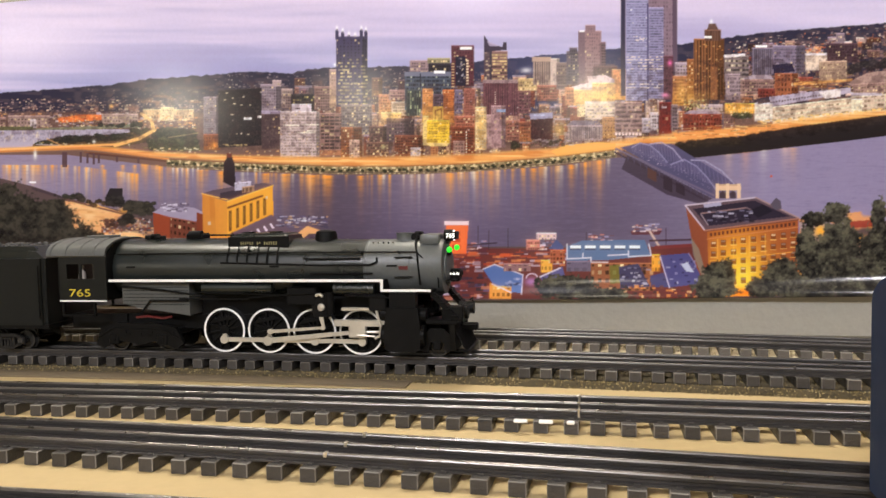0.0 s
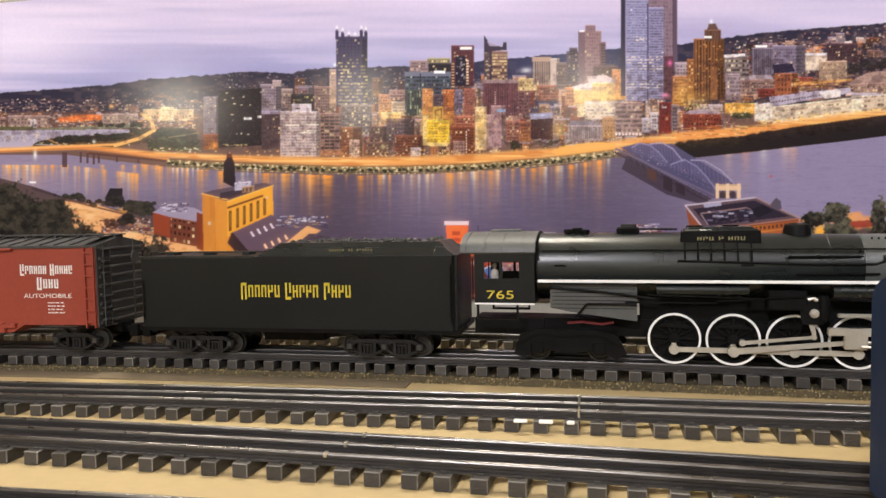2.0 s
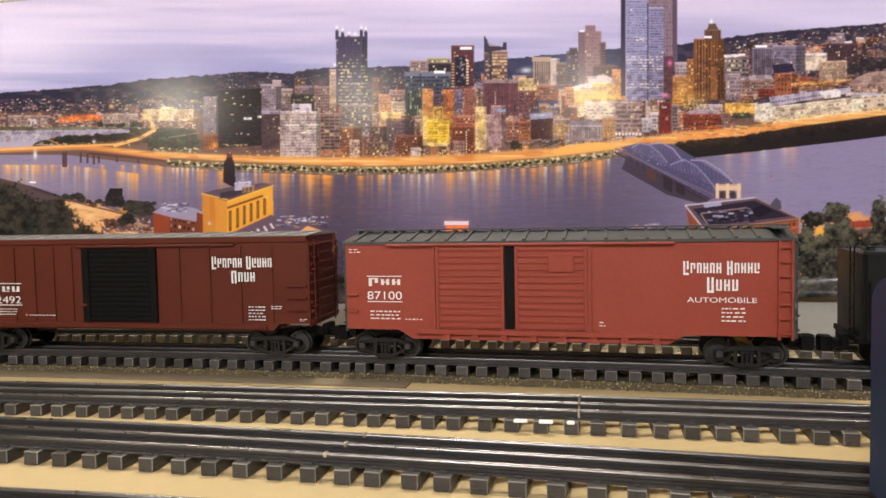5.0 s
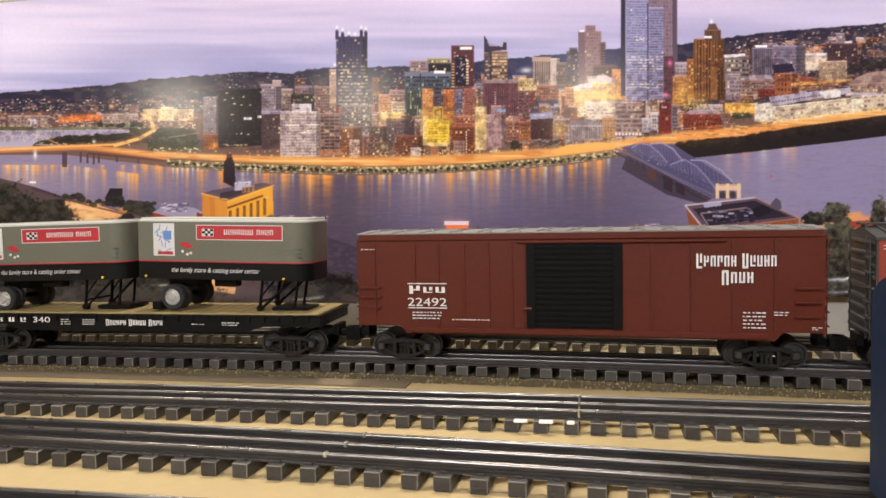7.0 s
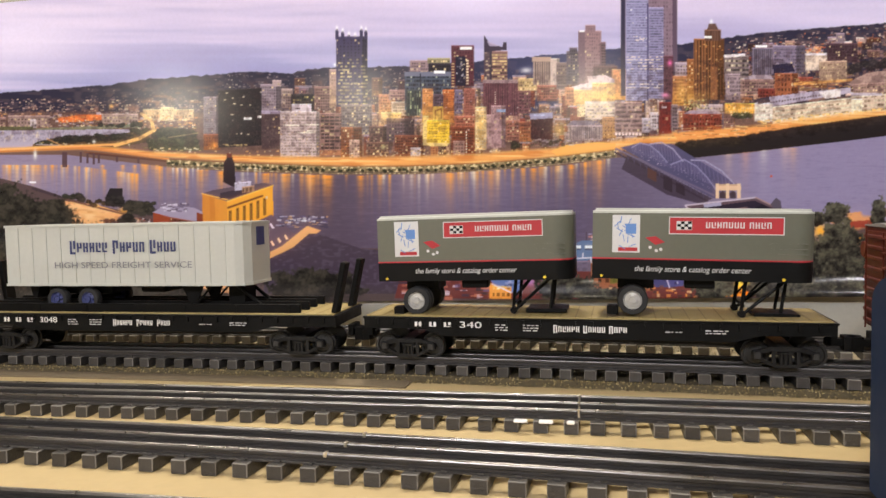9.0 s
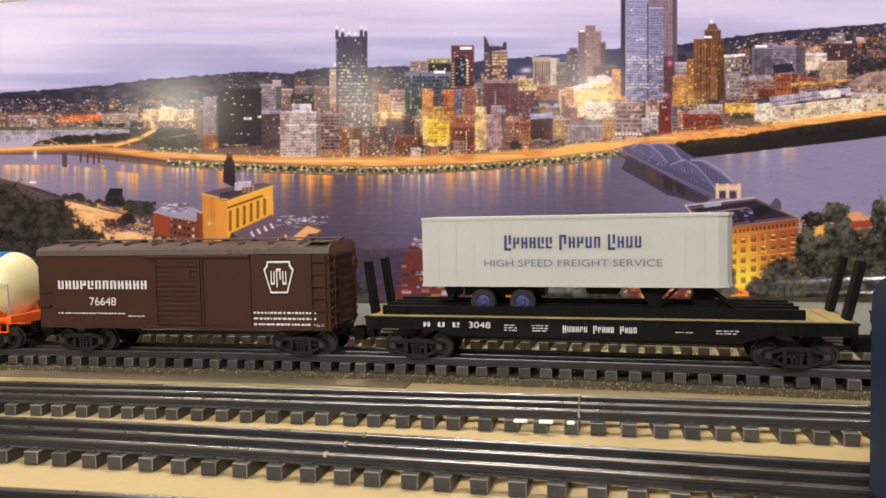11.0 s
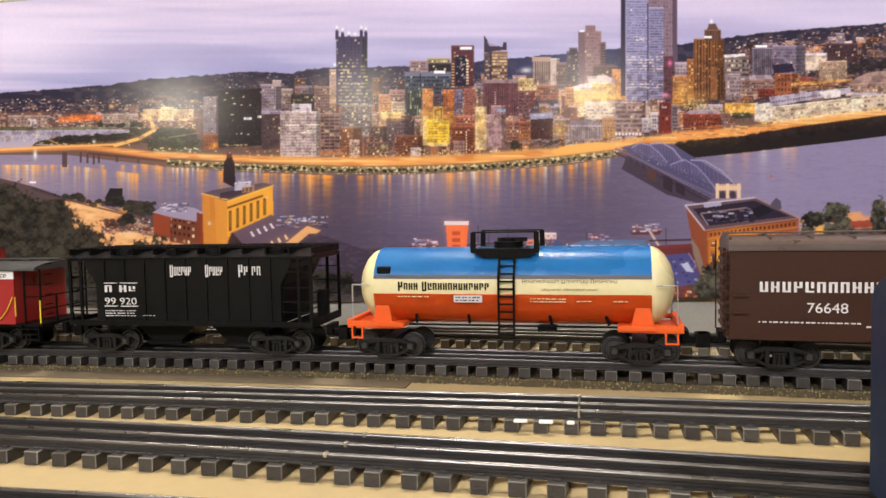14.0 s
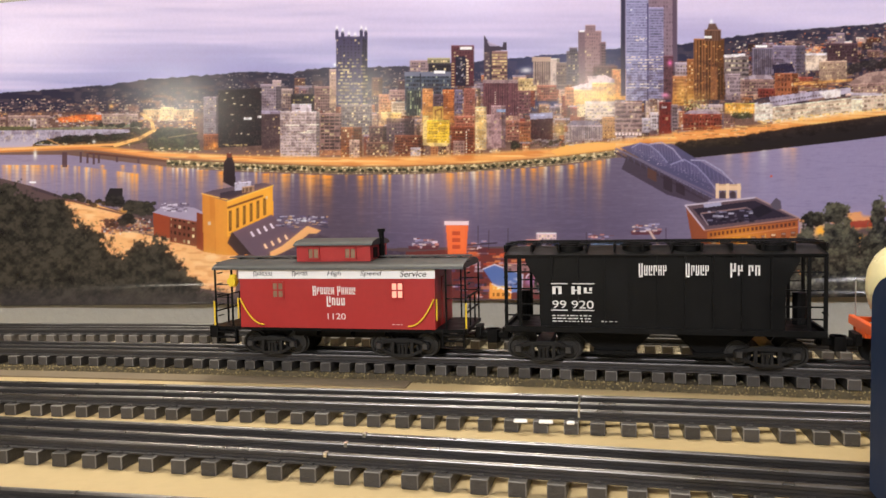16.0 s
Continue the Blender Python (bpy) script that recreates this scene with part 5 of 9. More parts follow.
M_TANWIN = mat("curtained_window", (0.23, 0.15, 0.09), 0.35, vary=0.4, scale=300)
M_DULLRED = mat("dull_red_pipe", (0.10, 0.008, 0.008), 0.5, vary=0.2, scale=80)
M_CARDBLUE = mat("sticker_blue", (0.12, 0.25, 0.55), 0.5, vary=0.05, scale=60)
M_CARDPAPER = mat("sticker_paper", (0.62, 0.62, 0.60), 0.5, vary=0.05, scale=60)
mm = 0.001


def text(words, x0, x1, z0, z1, y, material, parent, lean=0.0):
    """Lettering on the near side, fitted into a rectangle; y is the surface."""
    cu = bpy.data.curves.new("lettering", "FONT")
    cu.body, cu.size, cu.extrude, cu.shear = words, 1.0, 0.01, lean
    tmp = bpy.data.objects.new("lettering", cu)
    scene.collection.objects.link(tmp)
    bpy.context.view_layer.update()
    me = bpy.data.meshes.new_from_object(tmp.evaluated_get(bpy.context.evaluated_depsgraph_get()))
    bpy.data.objects.remove(tmp)
    n = len(me.vertices)
    co = np.empty(n * 3)
    me.vertices.foreach_get("co", co)
    co = co.reshape(-1, 3)
    lo, hi = co.min(0), co.max(0)
    out = np.empty_like(co)
    out[:, 0] = x0 + (co[:, 0] - lo[0]) / (hi[0] - lo[0]) * (x1 - x0)
    out[:, 2] = z0 + (co[:, 1] - lo[1]) / (hi[1] - lo[1]) * (z1 - z0)
    out[:, 1] = y - 0.00012 - (co[:, 2] - lo[2]) * 0.006
    me.vertices.foreach_set("co", out.ravel())
    me.materials.clear()
    me.materials.append(material)
    ob = new("lettering", me)
    ob.parent = parent
    return ob


def marks(pattern, x0, x1, z0, z1, y, material, parent, thick=0.26):
    """A company's mark as plain shapes: two posts and a bar for each character, capitals taller."""
    bm = bmesh.new()
    n = sum({" ": 0.6, "X": 1.15}.get(c, 1.0) for c in pattern)
    w = (x1 - x0) / n
    x = x0
    r = random.Random(len(pattern) * 7 + int(x0 * 1e4))
    for c in pattern:
        k = {" ": 0.6, "X": 1.15}.get(c, 1.0) * w
        if c != " ":
            lo, hi = (z0, z1) if c == "X" else (z0 + (z1 - z0) * 0.14, z1 - (z1 - z0) * 0.14)
            a, b, h = x + 0.13 * k, x + 0.87 * k, hi - lo
            box(bm, a, a + thick * k, y - 0.0002, y, lo, hi)
            box(bm, b - thick * k, b, y - 0.0002, y, lo + h * r.choice((0, 0, 0.4)), hi)
            z = lo + h * r.choice((0.0, 0.42, 0.84))
            box(bm, a, b, y - 0.0002, y, z, z + h * 0.16)
        x += k
    return tagged(part("mark", bm, material, parent), kind="stuff")


def bars(rows, x0, x1, z0, z1, y, material, parent, seed=1):
    """Fine print that cannot be read, as short bars."""
    r = random.Random(seed)
    bm = bmesh.new()
    step = (z1 - z0) / rows
    for i in range(rows):
        x = x0
        z = z1 - (i + 1) * step
        while x < x1 - 0.001:
            w = min(r.uniform(0.001, 0.0034), x1 - x)
            box(bm, x, x + w, y - 0.0002, y, z + step * 0.28, z + step * 0.62)
            x += w + r.uniform(0.0006, 0.0016)
    return tagged(part("small_print", bm, material, parent), kind="stuff")


def lathe(bm, prof, n=28, axis="y", hollow=False):
    """Turn a profile of (radius, along) round an axis; a ring closes on itself, the rest is capped."""
    rings = []
    for r, a in prof:
        ring = []
        for i in range(n):
            c, s = math.cos(2 * math.pi * i / n), math.sin(2 * math.pi * i / n)
            ring.append(bm.verts.new((r * c, a, r * s) if axis == "y" else ((a, r * c, r * s) if axis == "x" else (r * c, r * s, a))))
        rings.append(ring)
    for p, q in zip(rings[:-1], rings[1:]) if not hollow else zip(rings, rings[1:] + rings[:1]):
        for i in range(n):
            j = (i + 1) % n
            bm.faces.new((p[i], p[j], q[j], q[i]))
    if not hollow:
        bm.faces.new(rings[0])
        bm.faces.new(rings[-1])
    bmesh.ops.recalc_face_normals(bm, faces=bm.faces)


def wheelset(parent, x, r=0.0087, q=0, track_half=0.0155):
    bm = bmesh.new()
    for sgn in (-1, 1):
        b2 = [(r * 0.12, 0.0028), (r * 0.3, 0.0030), (r * 0.34, 0.0018), (r * 0.78, 0.0014), (r * 0.84, 0.0028), (r, 0.0028), (r, -0.0010), (r + 0.0008, -0.0012), (r + 0.0008, -0.002), (r * 0.3, -0.002)]
        lathe(bm, [(rr, sgn * (track_half + a)) for rr, a in b2], 24)
    lathe(bm, [(0.0014, -0.021), (0.0014, 0.021)], 8)
    for k in range(4):
        a = k * math.pi / 2
        for sgn in (-1, 1):
            box_v = box(bm, r * 0.42, r * 0.7, sgn * (track_half + 0.0016) - 0.0004, sgn * (track_half + 0.0016) + 0.0004, -r * 0.06, r * 0.06)
            bmesh.ops.rotate(bm, verts=box_v, cent=(0, 0, 0), matrix=Matrix.Rotation(a, 3, "Y"))
    ob = smooth(part("wheelset", bm, M_WHEEL, parent), 30)
    TURNING.append((ob, x, r, r, q, x * 31.0))
    return ob


def truck(parent, x, wb=0.036, r=0.0087, axles=2, y=0.0225):
    """A freight truck: two cast sideframes with journals and springs, a bolster, and its wheelsets."""
    bm = bmesh.new()
    xs = [(-wb / 2 + i * wb / (axles - 1)) for i in range(axles)]
    for sg in (-1, 1):
        a, b = sg * y - 0.0016, sg * y + 0.0016
        for x0, x1 in zip(xs[:-1], xs[1:]):
            m, h = (x0 + x1) / 2, (x1 - x0) / 2
            prism(bm, [(m - h, r + 0.0035), (m - h * 0.55, r + 0.0058), (m + h * 0.55, r + 0.0058), (m + h, r + 0.0035), (m + h, r + 0.0008), (m + h * 0.5, r + 0.0030), (m - h * 0.5, r + 0.0030), (m - h, r + 0.0008)], "y", a, b)
            prism(bm, [(m - h, r - 0.0005), (m - h * 0.38, 0.0030), (m + h * 0.38, 0.0030), (m + h, r - 0.0005), (m + h, r - 0.0025), (m + h * 0.4, 0.0008), (m - h * 0.4, 0.0008), (m - h, r - 0.0025)], "y", a, b)
            for e in (-1, 1):
                box(bm, m + e * h * 0.42 - 0.0012, m + e * h * 0.42 + 0.0012, a, b, 0.0025, r + 0.0035)
            for e in (-0.0028, 0.0, 0.0028):
                cyl(bm, (m + e, sg * y, 0.003), (m + e, sg * y, r + 0.001), 0.0013, 8)
            box(bm, m - 0.0040, m + 0.0040, a - 0.0003, b + 0.0003, r + 0.0008, r + 0.0022)
        for xx in xs:
            box(bm, xx - 0.003, xx + 0.003, sg * y - 0.0022, sg * y + 0.0022, r - 0.0028, r + 0.0032, 0.0006)
    box(bm, -0.005, 0.005, -y, y, r + 0.0002, r + 0.0062)
    ob = part("truck", bm, M_TRUCK, parent, "black die-cast truck frame")
    ob.matrix_basis = Matrix.Translation((x, 0, 0))
    bm = bmesh.new()
    box(bm, -0.0021, 0.0021, -0.0007, 0.0007, r - 0.0020, r + 0.0022, 0.0004)
    box(bm, -0.0012, 0.0012, -0.0010, -0.0005, r + 0.0014, r + 0.0026)
    pieces("journal_lid", bm, M_LID, ob, [Matrix.Translation((xx, sg * (y + 0.0026), 0)) @ Matrix.Rotation(0 if sg < 0 else math.pi, 4, "Z") for xx in xs for sg in (-1, 1)])
    for xx in xs:
        wheelset(ob, xx, r)
    return ob


def coupler(parent, x, sgn):
    bm = bmesh.new()
    box(bm, min(x, x + sgn * 0.012), max(x, x + sgn * 0.012), -0.003, 0.003, 0.0125, 0.0175, 0.0008)
    prism(bm, [(x + sgn * 0.011, -0.006), (x + sgn * 0.018, -0.006), (x + sgn * 0.020, 0.0), (x + sgn * 0.018, 0.006), (x + sgn * 0.011, 0.005)], "z", 0.0095, 0.0195)
    box(bm, x + sgn * 0.004 - 0.002, x + sgn * 0.004 + 0.002, -0.009, 0.009, 0.014, 0.022)
    return part("coupler", bm, M_CHAR, parent)


def ladder(parent, x0, x1, y, z0, z1, n, material, name="ladder", stiles=True):
    bm = bmesh.new()
    if stiles:
        for x in (x0, x1):
            box(bm, x - 0.0006, x + 0.0006, y - 0.0018, y, z0, z1)
    for i in range(n):
        z = z0 + (z1 - z0) * (i + 0.5) / n
        box(bm, x0, x1, y - 0.0022, y - 0.0012, z - 0.0006, z + 0.0006)
        for x in (x0 + 0.0006, x1 - 0.0006):
            box(bm, x - 0.0006, x + 0.0006, y - 0.0014, y, z - 0.0006, z + 0.0006)
    return part(name, bm, material, parent)


def end_ribs(parent, x, sgn, half, z0, z1, material):
    bm = bmesh.new()
    box(bm, min(x, x + sgn * 0.0012), max(x, x + sgn * 0.0012), -half, half, z0, z1)
    wall = part("end_wall", bm, material, parent, "ribbed end with brake wheel")
    bm = bmesh.new()
    box(bm, min(x, x + sgn * 0.0028), max(x, x + sgn * 0.0028), -half * 0.94, half * 0.94, -0.0014, 0.0014, 0.0006)
    pieces("rib", bm, material, wall, [Matrix.Translation((0, 0, z0 + (z1 - z0) * (i + 0.5) / 9)) for i in range(9)])
    bm = bmesh.new()
    for y in (-half * 0.82, -half * 0.55):
        box(bm, x + sgn * 0.0034 - 0.0004, x + sgn * 0.0034 + 0.0004, y - 0.0005, y + 0.0005, z0, z1)
    for i in range(7):
        z = z0 + (z1 - z0) * (i + 0.6) / 7
        box(bm, min(x, x + sgn * 0.005), max(x, x + sgn * 0.005), -half * 0.86, -half * 0.5, z - 0.0005, z + 0.0005)
    part("end_ladder", bm, material, wall)
    bm = bmesh.new()
    cyl(bm, (x + sgn * 0.006, half * 0.35, z0), (x + sgn * 0.006, half * 0.35, z1 + 0.004), 0.0006, 6)
    cyl(bm, (x + sgn * 0.0069, half * 0.35, z1 - 0.012), (x + sgn * 0.0081, half * 0.35, z1 - 0.012), 0.0055, 14)
    part("brake_wheel", bm, material, wall)
    return wall


def rolling(name, q, b, label, category, group="", local=None):
    thing = tagged(new(name), label, category, group)
    ROLLING.append((thing, q, b, local))
    return thing


def pieces(name, bm, material, parent, places):
    """Alike pieces of one part: objects of their own on one mesh."""
    first = part(name, bm, material, parent)
    for i, m in enumerate(places):
        ob = first if i == 0 else new(name, first.data)
        ob.parent = parent
        ob.matrix_basis = m
    return first


def ribbed_door(parent, x0, x1, z0, z1, y, n, material, frame_w=0.002):
    bm = bmesh.new()
    box(bm, x0, x1, y - 0.0011, y, z0, z1)
    door = part("door", bm, material, parent)
    h = (z1 - z0) / n * 0.30
    bm = bmesh.new()
    box(bm, x0 + frame_w, x1 - frame_w, y - 0.0021, y - 0.0010, -h, h, 0.0004)
    pieces("rib", bm, material, door, [Matrix.Translation((0, 0, z0 + (z1 - z0) * (i + 0.5) / n)) for i in range(n)])
    bm = bmesh.new()
    box(bm, 0, frame_w, y - 0.0023, y - 0.001, z0, z1)
    pieces("door_post", bm, material, door, [Matrix.Translation((x0, 0, 0)), Matrix.Translation((x1 - frame_w, 0, 0))])
    return door


# ---- double-door boxcar ----
def automobile_boxcar():
    c = rolling("boxcar", -0.7868, 0.115, "oxide-red double-door boxcar with white lettering and slightly open door", "boxcar", "freight cars")
    H, W = 0.1555, 0.0325
    bm = bmesh.new()
    prism(bm, [(-H, 0.023), (-0.115, 0.023), (-0.104, 0.0165), (0.077, 0.0165), (0.088, 0.023), (H, 0.023), (H, 0.0880), (-H, 0.0880)], "y", -W, W)
    body = part("body", bm, M_RED, c)
    bm = bmesh.new()
    prism(bm, [(-W - 0.0012, 0.0865), (W + 0.0012, 0.0865), (W + 0.0012, 0.0885), (0, 0.0945), (-W - 0.0012, 0.0885)], "x", -H - 0.002, H + 0.002)
    roof = part("roof", bm, M_ROOFDARK, c, "weathered dark ribbed roof")
    bm = bmesh.new()
    box(bm, -0.0011, 0.0011, -0.0165, 0.0165, -0.0004, 0.0010)
    pieces("roof_rib", bm, M_ROOFDARK, roof, [Matrix.Translation((-H + (i + 0.5) * 2 * H / 22, sg * 0.0168, 0.0917)) @ Matrix.Rotation(-sg * math.atan2(0.006, 0.0337), 4, "X") for i in range(22) for sg in (-1, 1)])
    bm = bmesh.new()
    for y in (-0.0034, 0.0, 0.0034):
        box(bm, -H - 0.004, H + 0.004, y - 0.0014, y + 0.0014, 0.0958, 0.0968)
    for i in range(12):
        x = -H + i * 2 * H / 11
        box(bm, x - 0.001, x + 0.001, -0.005, 0.005, 0.0935, 0.0958)
    box(bm, H - 0.012, H - 0.002, -W, -0.004, 0.0945, 0.0953)
    part("roof_walk", bm, M_ROOFDARK, c)
    ribbed_door(c, -0.0855, -0.0355, 0.0245, 0.0850, -W, 13, M_RED)
    ribbed_door(c, -0.0275, 0.0230, 0.0245, 0.0850, -W, 13, M_RED)
    bm = bmesh.new()
    box(bm, -0.0350, -0.0278, -W - 0.0004, -W + 0.004, 0.0250, 0.0845)
    part("door_gap", bm, M_CHAR, c, "dark gap of the half-closed doors")
    bm = bmesh.new()
    box(bm, -0.123, 0.081, -W - 0.0035, -W, 0.0850, 0.0868, 0.0004)
    box(bm, -0.10, 0.081, -W - 0.003, -W, 0.0205, 0.0240, 0.0004)
    for i in range(8):
        x = -0.078 + i * 0.021
        prism(bm, [(x - 0.003, 0.0165), (x + 0.003, 0.0165), (x + 0.0012, 0.0245), (x - 0.0012, 0.0245)], "y", -W - 0.0028, -W)
    for x in (-0.0873, 0.0245):
        box(bm, x - 0.0012, x + 0.0012, -W - 0.002, -W, 0.022, 0.0855)
    part("door_track", bm, M_RED, c)
    bm = bmesh.new()
    box(bm, -0.004, 0.014, -W - 0.0028, -W - 0.001, 0.066, 0.078, 0.0005)
    part("door_panel", bm, M_RED, c)
    ladder(c, 0.1465, 0.1545, -W, 0.021, 0.087, 7, M_RED)
    ladder(c, -0.1545, -0.1465, -W, 0.030, 0.055, 2, M_RED, "grab_iron", False)
    end_ribs(c, H, 1, W - 0.0005, 0.021, 0.0885, M_ROOFDARK)
    end_ribs(c, -H, -1, W - 0.0005, 0.021, 0.0885, M_ROOFDARK)
    marks("Xxx", -0.139, -0.112, 0.0555, 0.0615, -W, M_WHITE, c)
    text("87100", -0.139, -0.112, 0.0455, 0.0515, -W, M_WHITE, c)
    bm = bmesh.new()
    for z in (0.0625, 0.0435):
        box(bm, -0.139, -0.112, -W - 0.0002, -W, z, z + 0.0006)
    part("rule_line", bm, M_WHITE, c)
    marks("Xxxxxx Xxxxx", 0.086, 0.135, 0.0640, 0.0735, -W, M_WHITE, c)
    marks("Xxxx", 0.101, 0.122, 0.0520, 0.0625, -W, M_WHITE, c)
    text("AUTOMOBILE", 0.089, 0.133, 0.0455, 0.0490, -W, M_WHITE, c)
    bars(3, -0.137, -0.113, 0.0300, 0.0380, -W, M_WHITE, c, 2)
    bars(1, -0.110, -0.096, 0.0300, 0.0320, -W, M_WHITE, c, 3)
    bars(4, 0.111, 0.126, 0.0320, 0.0430, -W, M_WHITE, c, 4)
    bars(2, -0.153, -0.144, 0.0800, 0.0840, -W, M_WHITE, c, 5)
    bars(2, 0.031, 0.036, 0.0275, 0.0320, -W, M_WHITE, c, 6)
    truck(c, -0.1290)
    truck(c, 0.1285)
    coupler(c, H, 1)
    coupler(c, -H, -1)


# ---- long boxcar with the dark door ----
def plug_door_boxcar():
    c = rolling("boxcar", -1.1340, 0.115, "brown-red boxcar with dark ribbed door and grey roof", "boxcar", "freight cars")
    H, W = 0.159, 0.0325
    bm = bmesh.new()
    prism(bm, [(-H, 0.026), (-0.128, 0.026), (-0.123, 0.0205), (0.130, 0.0205), (0.135, 0.026), (H, 0.026), (H, 0.0940), (-H, 0.0940)], "y", -W, W)
    part("body", bm, M_MAROON, c)
    bm = bmesh.new()
    box(bm, -0.0008, 0.0008, -W - 0.0010, -W, 0.0265, 0.0870)
    pieces("side_rib", bm, M_MAROON, c, [Matrix.Translation((x, 0, 0)) for x in (-H + 0.012, -0.116, -0.098, -0.079, -0.061, -0.044, 0.052, 0.078, 0.104, 0.130)])
    bm = bmesh.new()
    box(bm, -H, H, -W - 0.0012, -W, 0.0890, 0.0940, 0.0005)
    box(bm, -0.04, 0.10, -W - 0.0026, -W, 0.0865, 0.0885, 0.0004)
    box(bm, -0.12, 0.125, -W - 0.0016, -W, 0.0215, 0.0250, 0.0004)
    part("door_track", bm, M_MAROON, c)
    bm = bmesh.new()
    prism(bm, [(-W - 0.0015, 0.0937), (W + 0.0015, 0.0937), (W + 0.0015, 0.0946), (0, 0.0962), (-W - 0.0015, 0.0946)], "x", -H - 0.001, H + 0.001)
    roof = part("roof", bm, M_ROOFGREY, c, "light grey diagonal-panel roof")
    bm = bmesh.new()
    box(bm, -0.0006, 0.0006, -0.016, 0.016, -0.0006, 0.0006)
    pieces("roof_rib", bm, M_ROOFGREY, roof, [Matrix.Translation((-H + (i + 0.5) * 2 * H / 15, sg * 0.0168, 0.0955)) @ Matrix.Rotation(-sg * math.atan2(0.0016, 0.034), 4, "X") @ Matrix.Rotation(d * 0.32, 4, "Z") for i in range(15) for sg in (-1, 1) for d in (-1, 1)])
    ribbed_door(c, -0.0335, 0.0325, 0.0265, 0.0860, -W, 15, M_CHAR, 0.006)
    bm = bmesh.new()
    cyl(bm, (-0.036, -W - 0.002, 0.040), (-0.030, -W - 0.002, 0.040), 0.0012, 8)
    part("door_handle", bm, M_MAROON, c)
    ladder(c, -0.158, -0.142, -W, 0.036, 0.058, 3, M_MAROON, "grab_iron", False)
    ladder(c, 0.142, 0.158, -W, 0.032, 0.060, 3, M_MAROON, "grab_iron", False)
    end_ribs(c, H, 1, W - 0.0005, 0.024, 0.0905, M_MAROON)
    end_ribs(c, -H, -1, W - 0.0005, 0.024, 0.0905, M_MAROON)
    marks("Xxx", -0.1215, -0.092, 0.0500, 0.0560, -W - 0.0011, M_WHITE, c)
    text("22492", -0.1215, -0.092, 0.0410, 0.0470, -W - 0.0011, M_WHITE, c)
    bm = bmesh.new()
    for z in (0.0572, 0.0393):
        box(bm, -0.1215, -0.092, -W - 0.0012, -W, z, z + 0.0006)
    part("rule_line", bm, M_WHITE, c)
    marks("Xxxxxx Xxxxx", 0.080, 0.131, 0.0685, 0.0785, -W - 0.0011, M_WHITE, c)
    marks("Xxxx", 0.096, 0.117, 0.0575, 0.0675, -W - 0.0011, M_WHITE, c)
    bars(3, -0.118, -0.096, 0.0310, 0.0375, -W - 0.0011, M_WHITE, c, 7)
    bars(1, -0.088, -0.058, 0.0305, 0.0325, -W - 0.0011, M_WHITE, c, 8)
    bars(5, 0.110, 0.124, 0.0280, 0.0405, -W - 0.0011, M_WHITE, c, 9)
    bars(2, 0.129, 0.138, 0.0370, 0.0405, -W - 0.0011, M_WHITE, c, 10)
    bars(2, 0.152, 0.158, 0.0280, 0.0305, -W - 0.0011, M_WHITE, c, 12)
    bars(1, -0.157, -0.146, 0.0820, 0.0840, -W - 0.0011, M_WHITE, c, 13)
    truck(c, -0.1280)
    truck(c, 0.1265)
    coupler(c, H, 1)
    coupler(c, -H, -1)


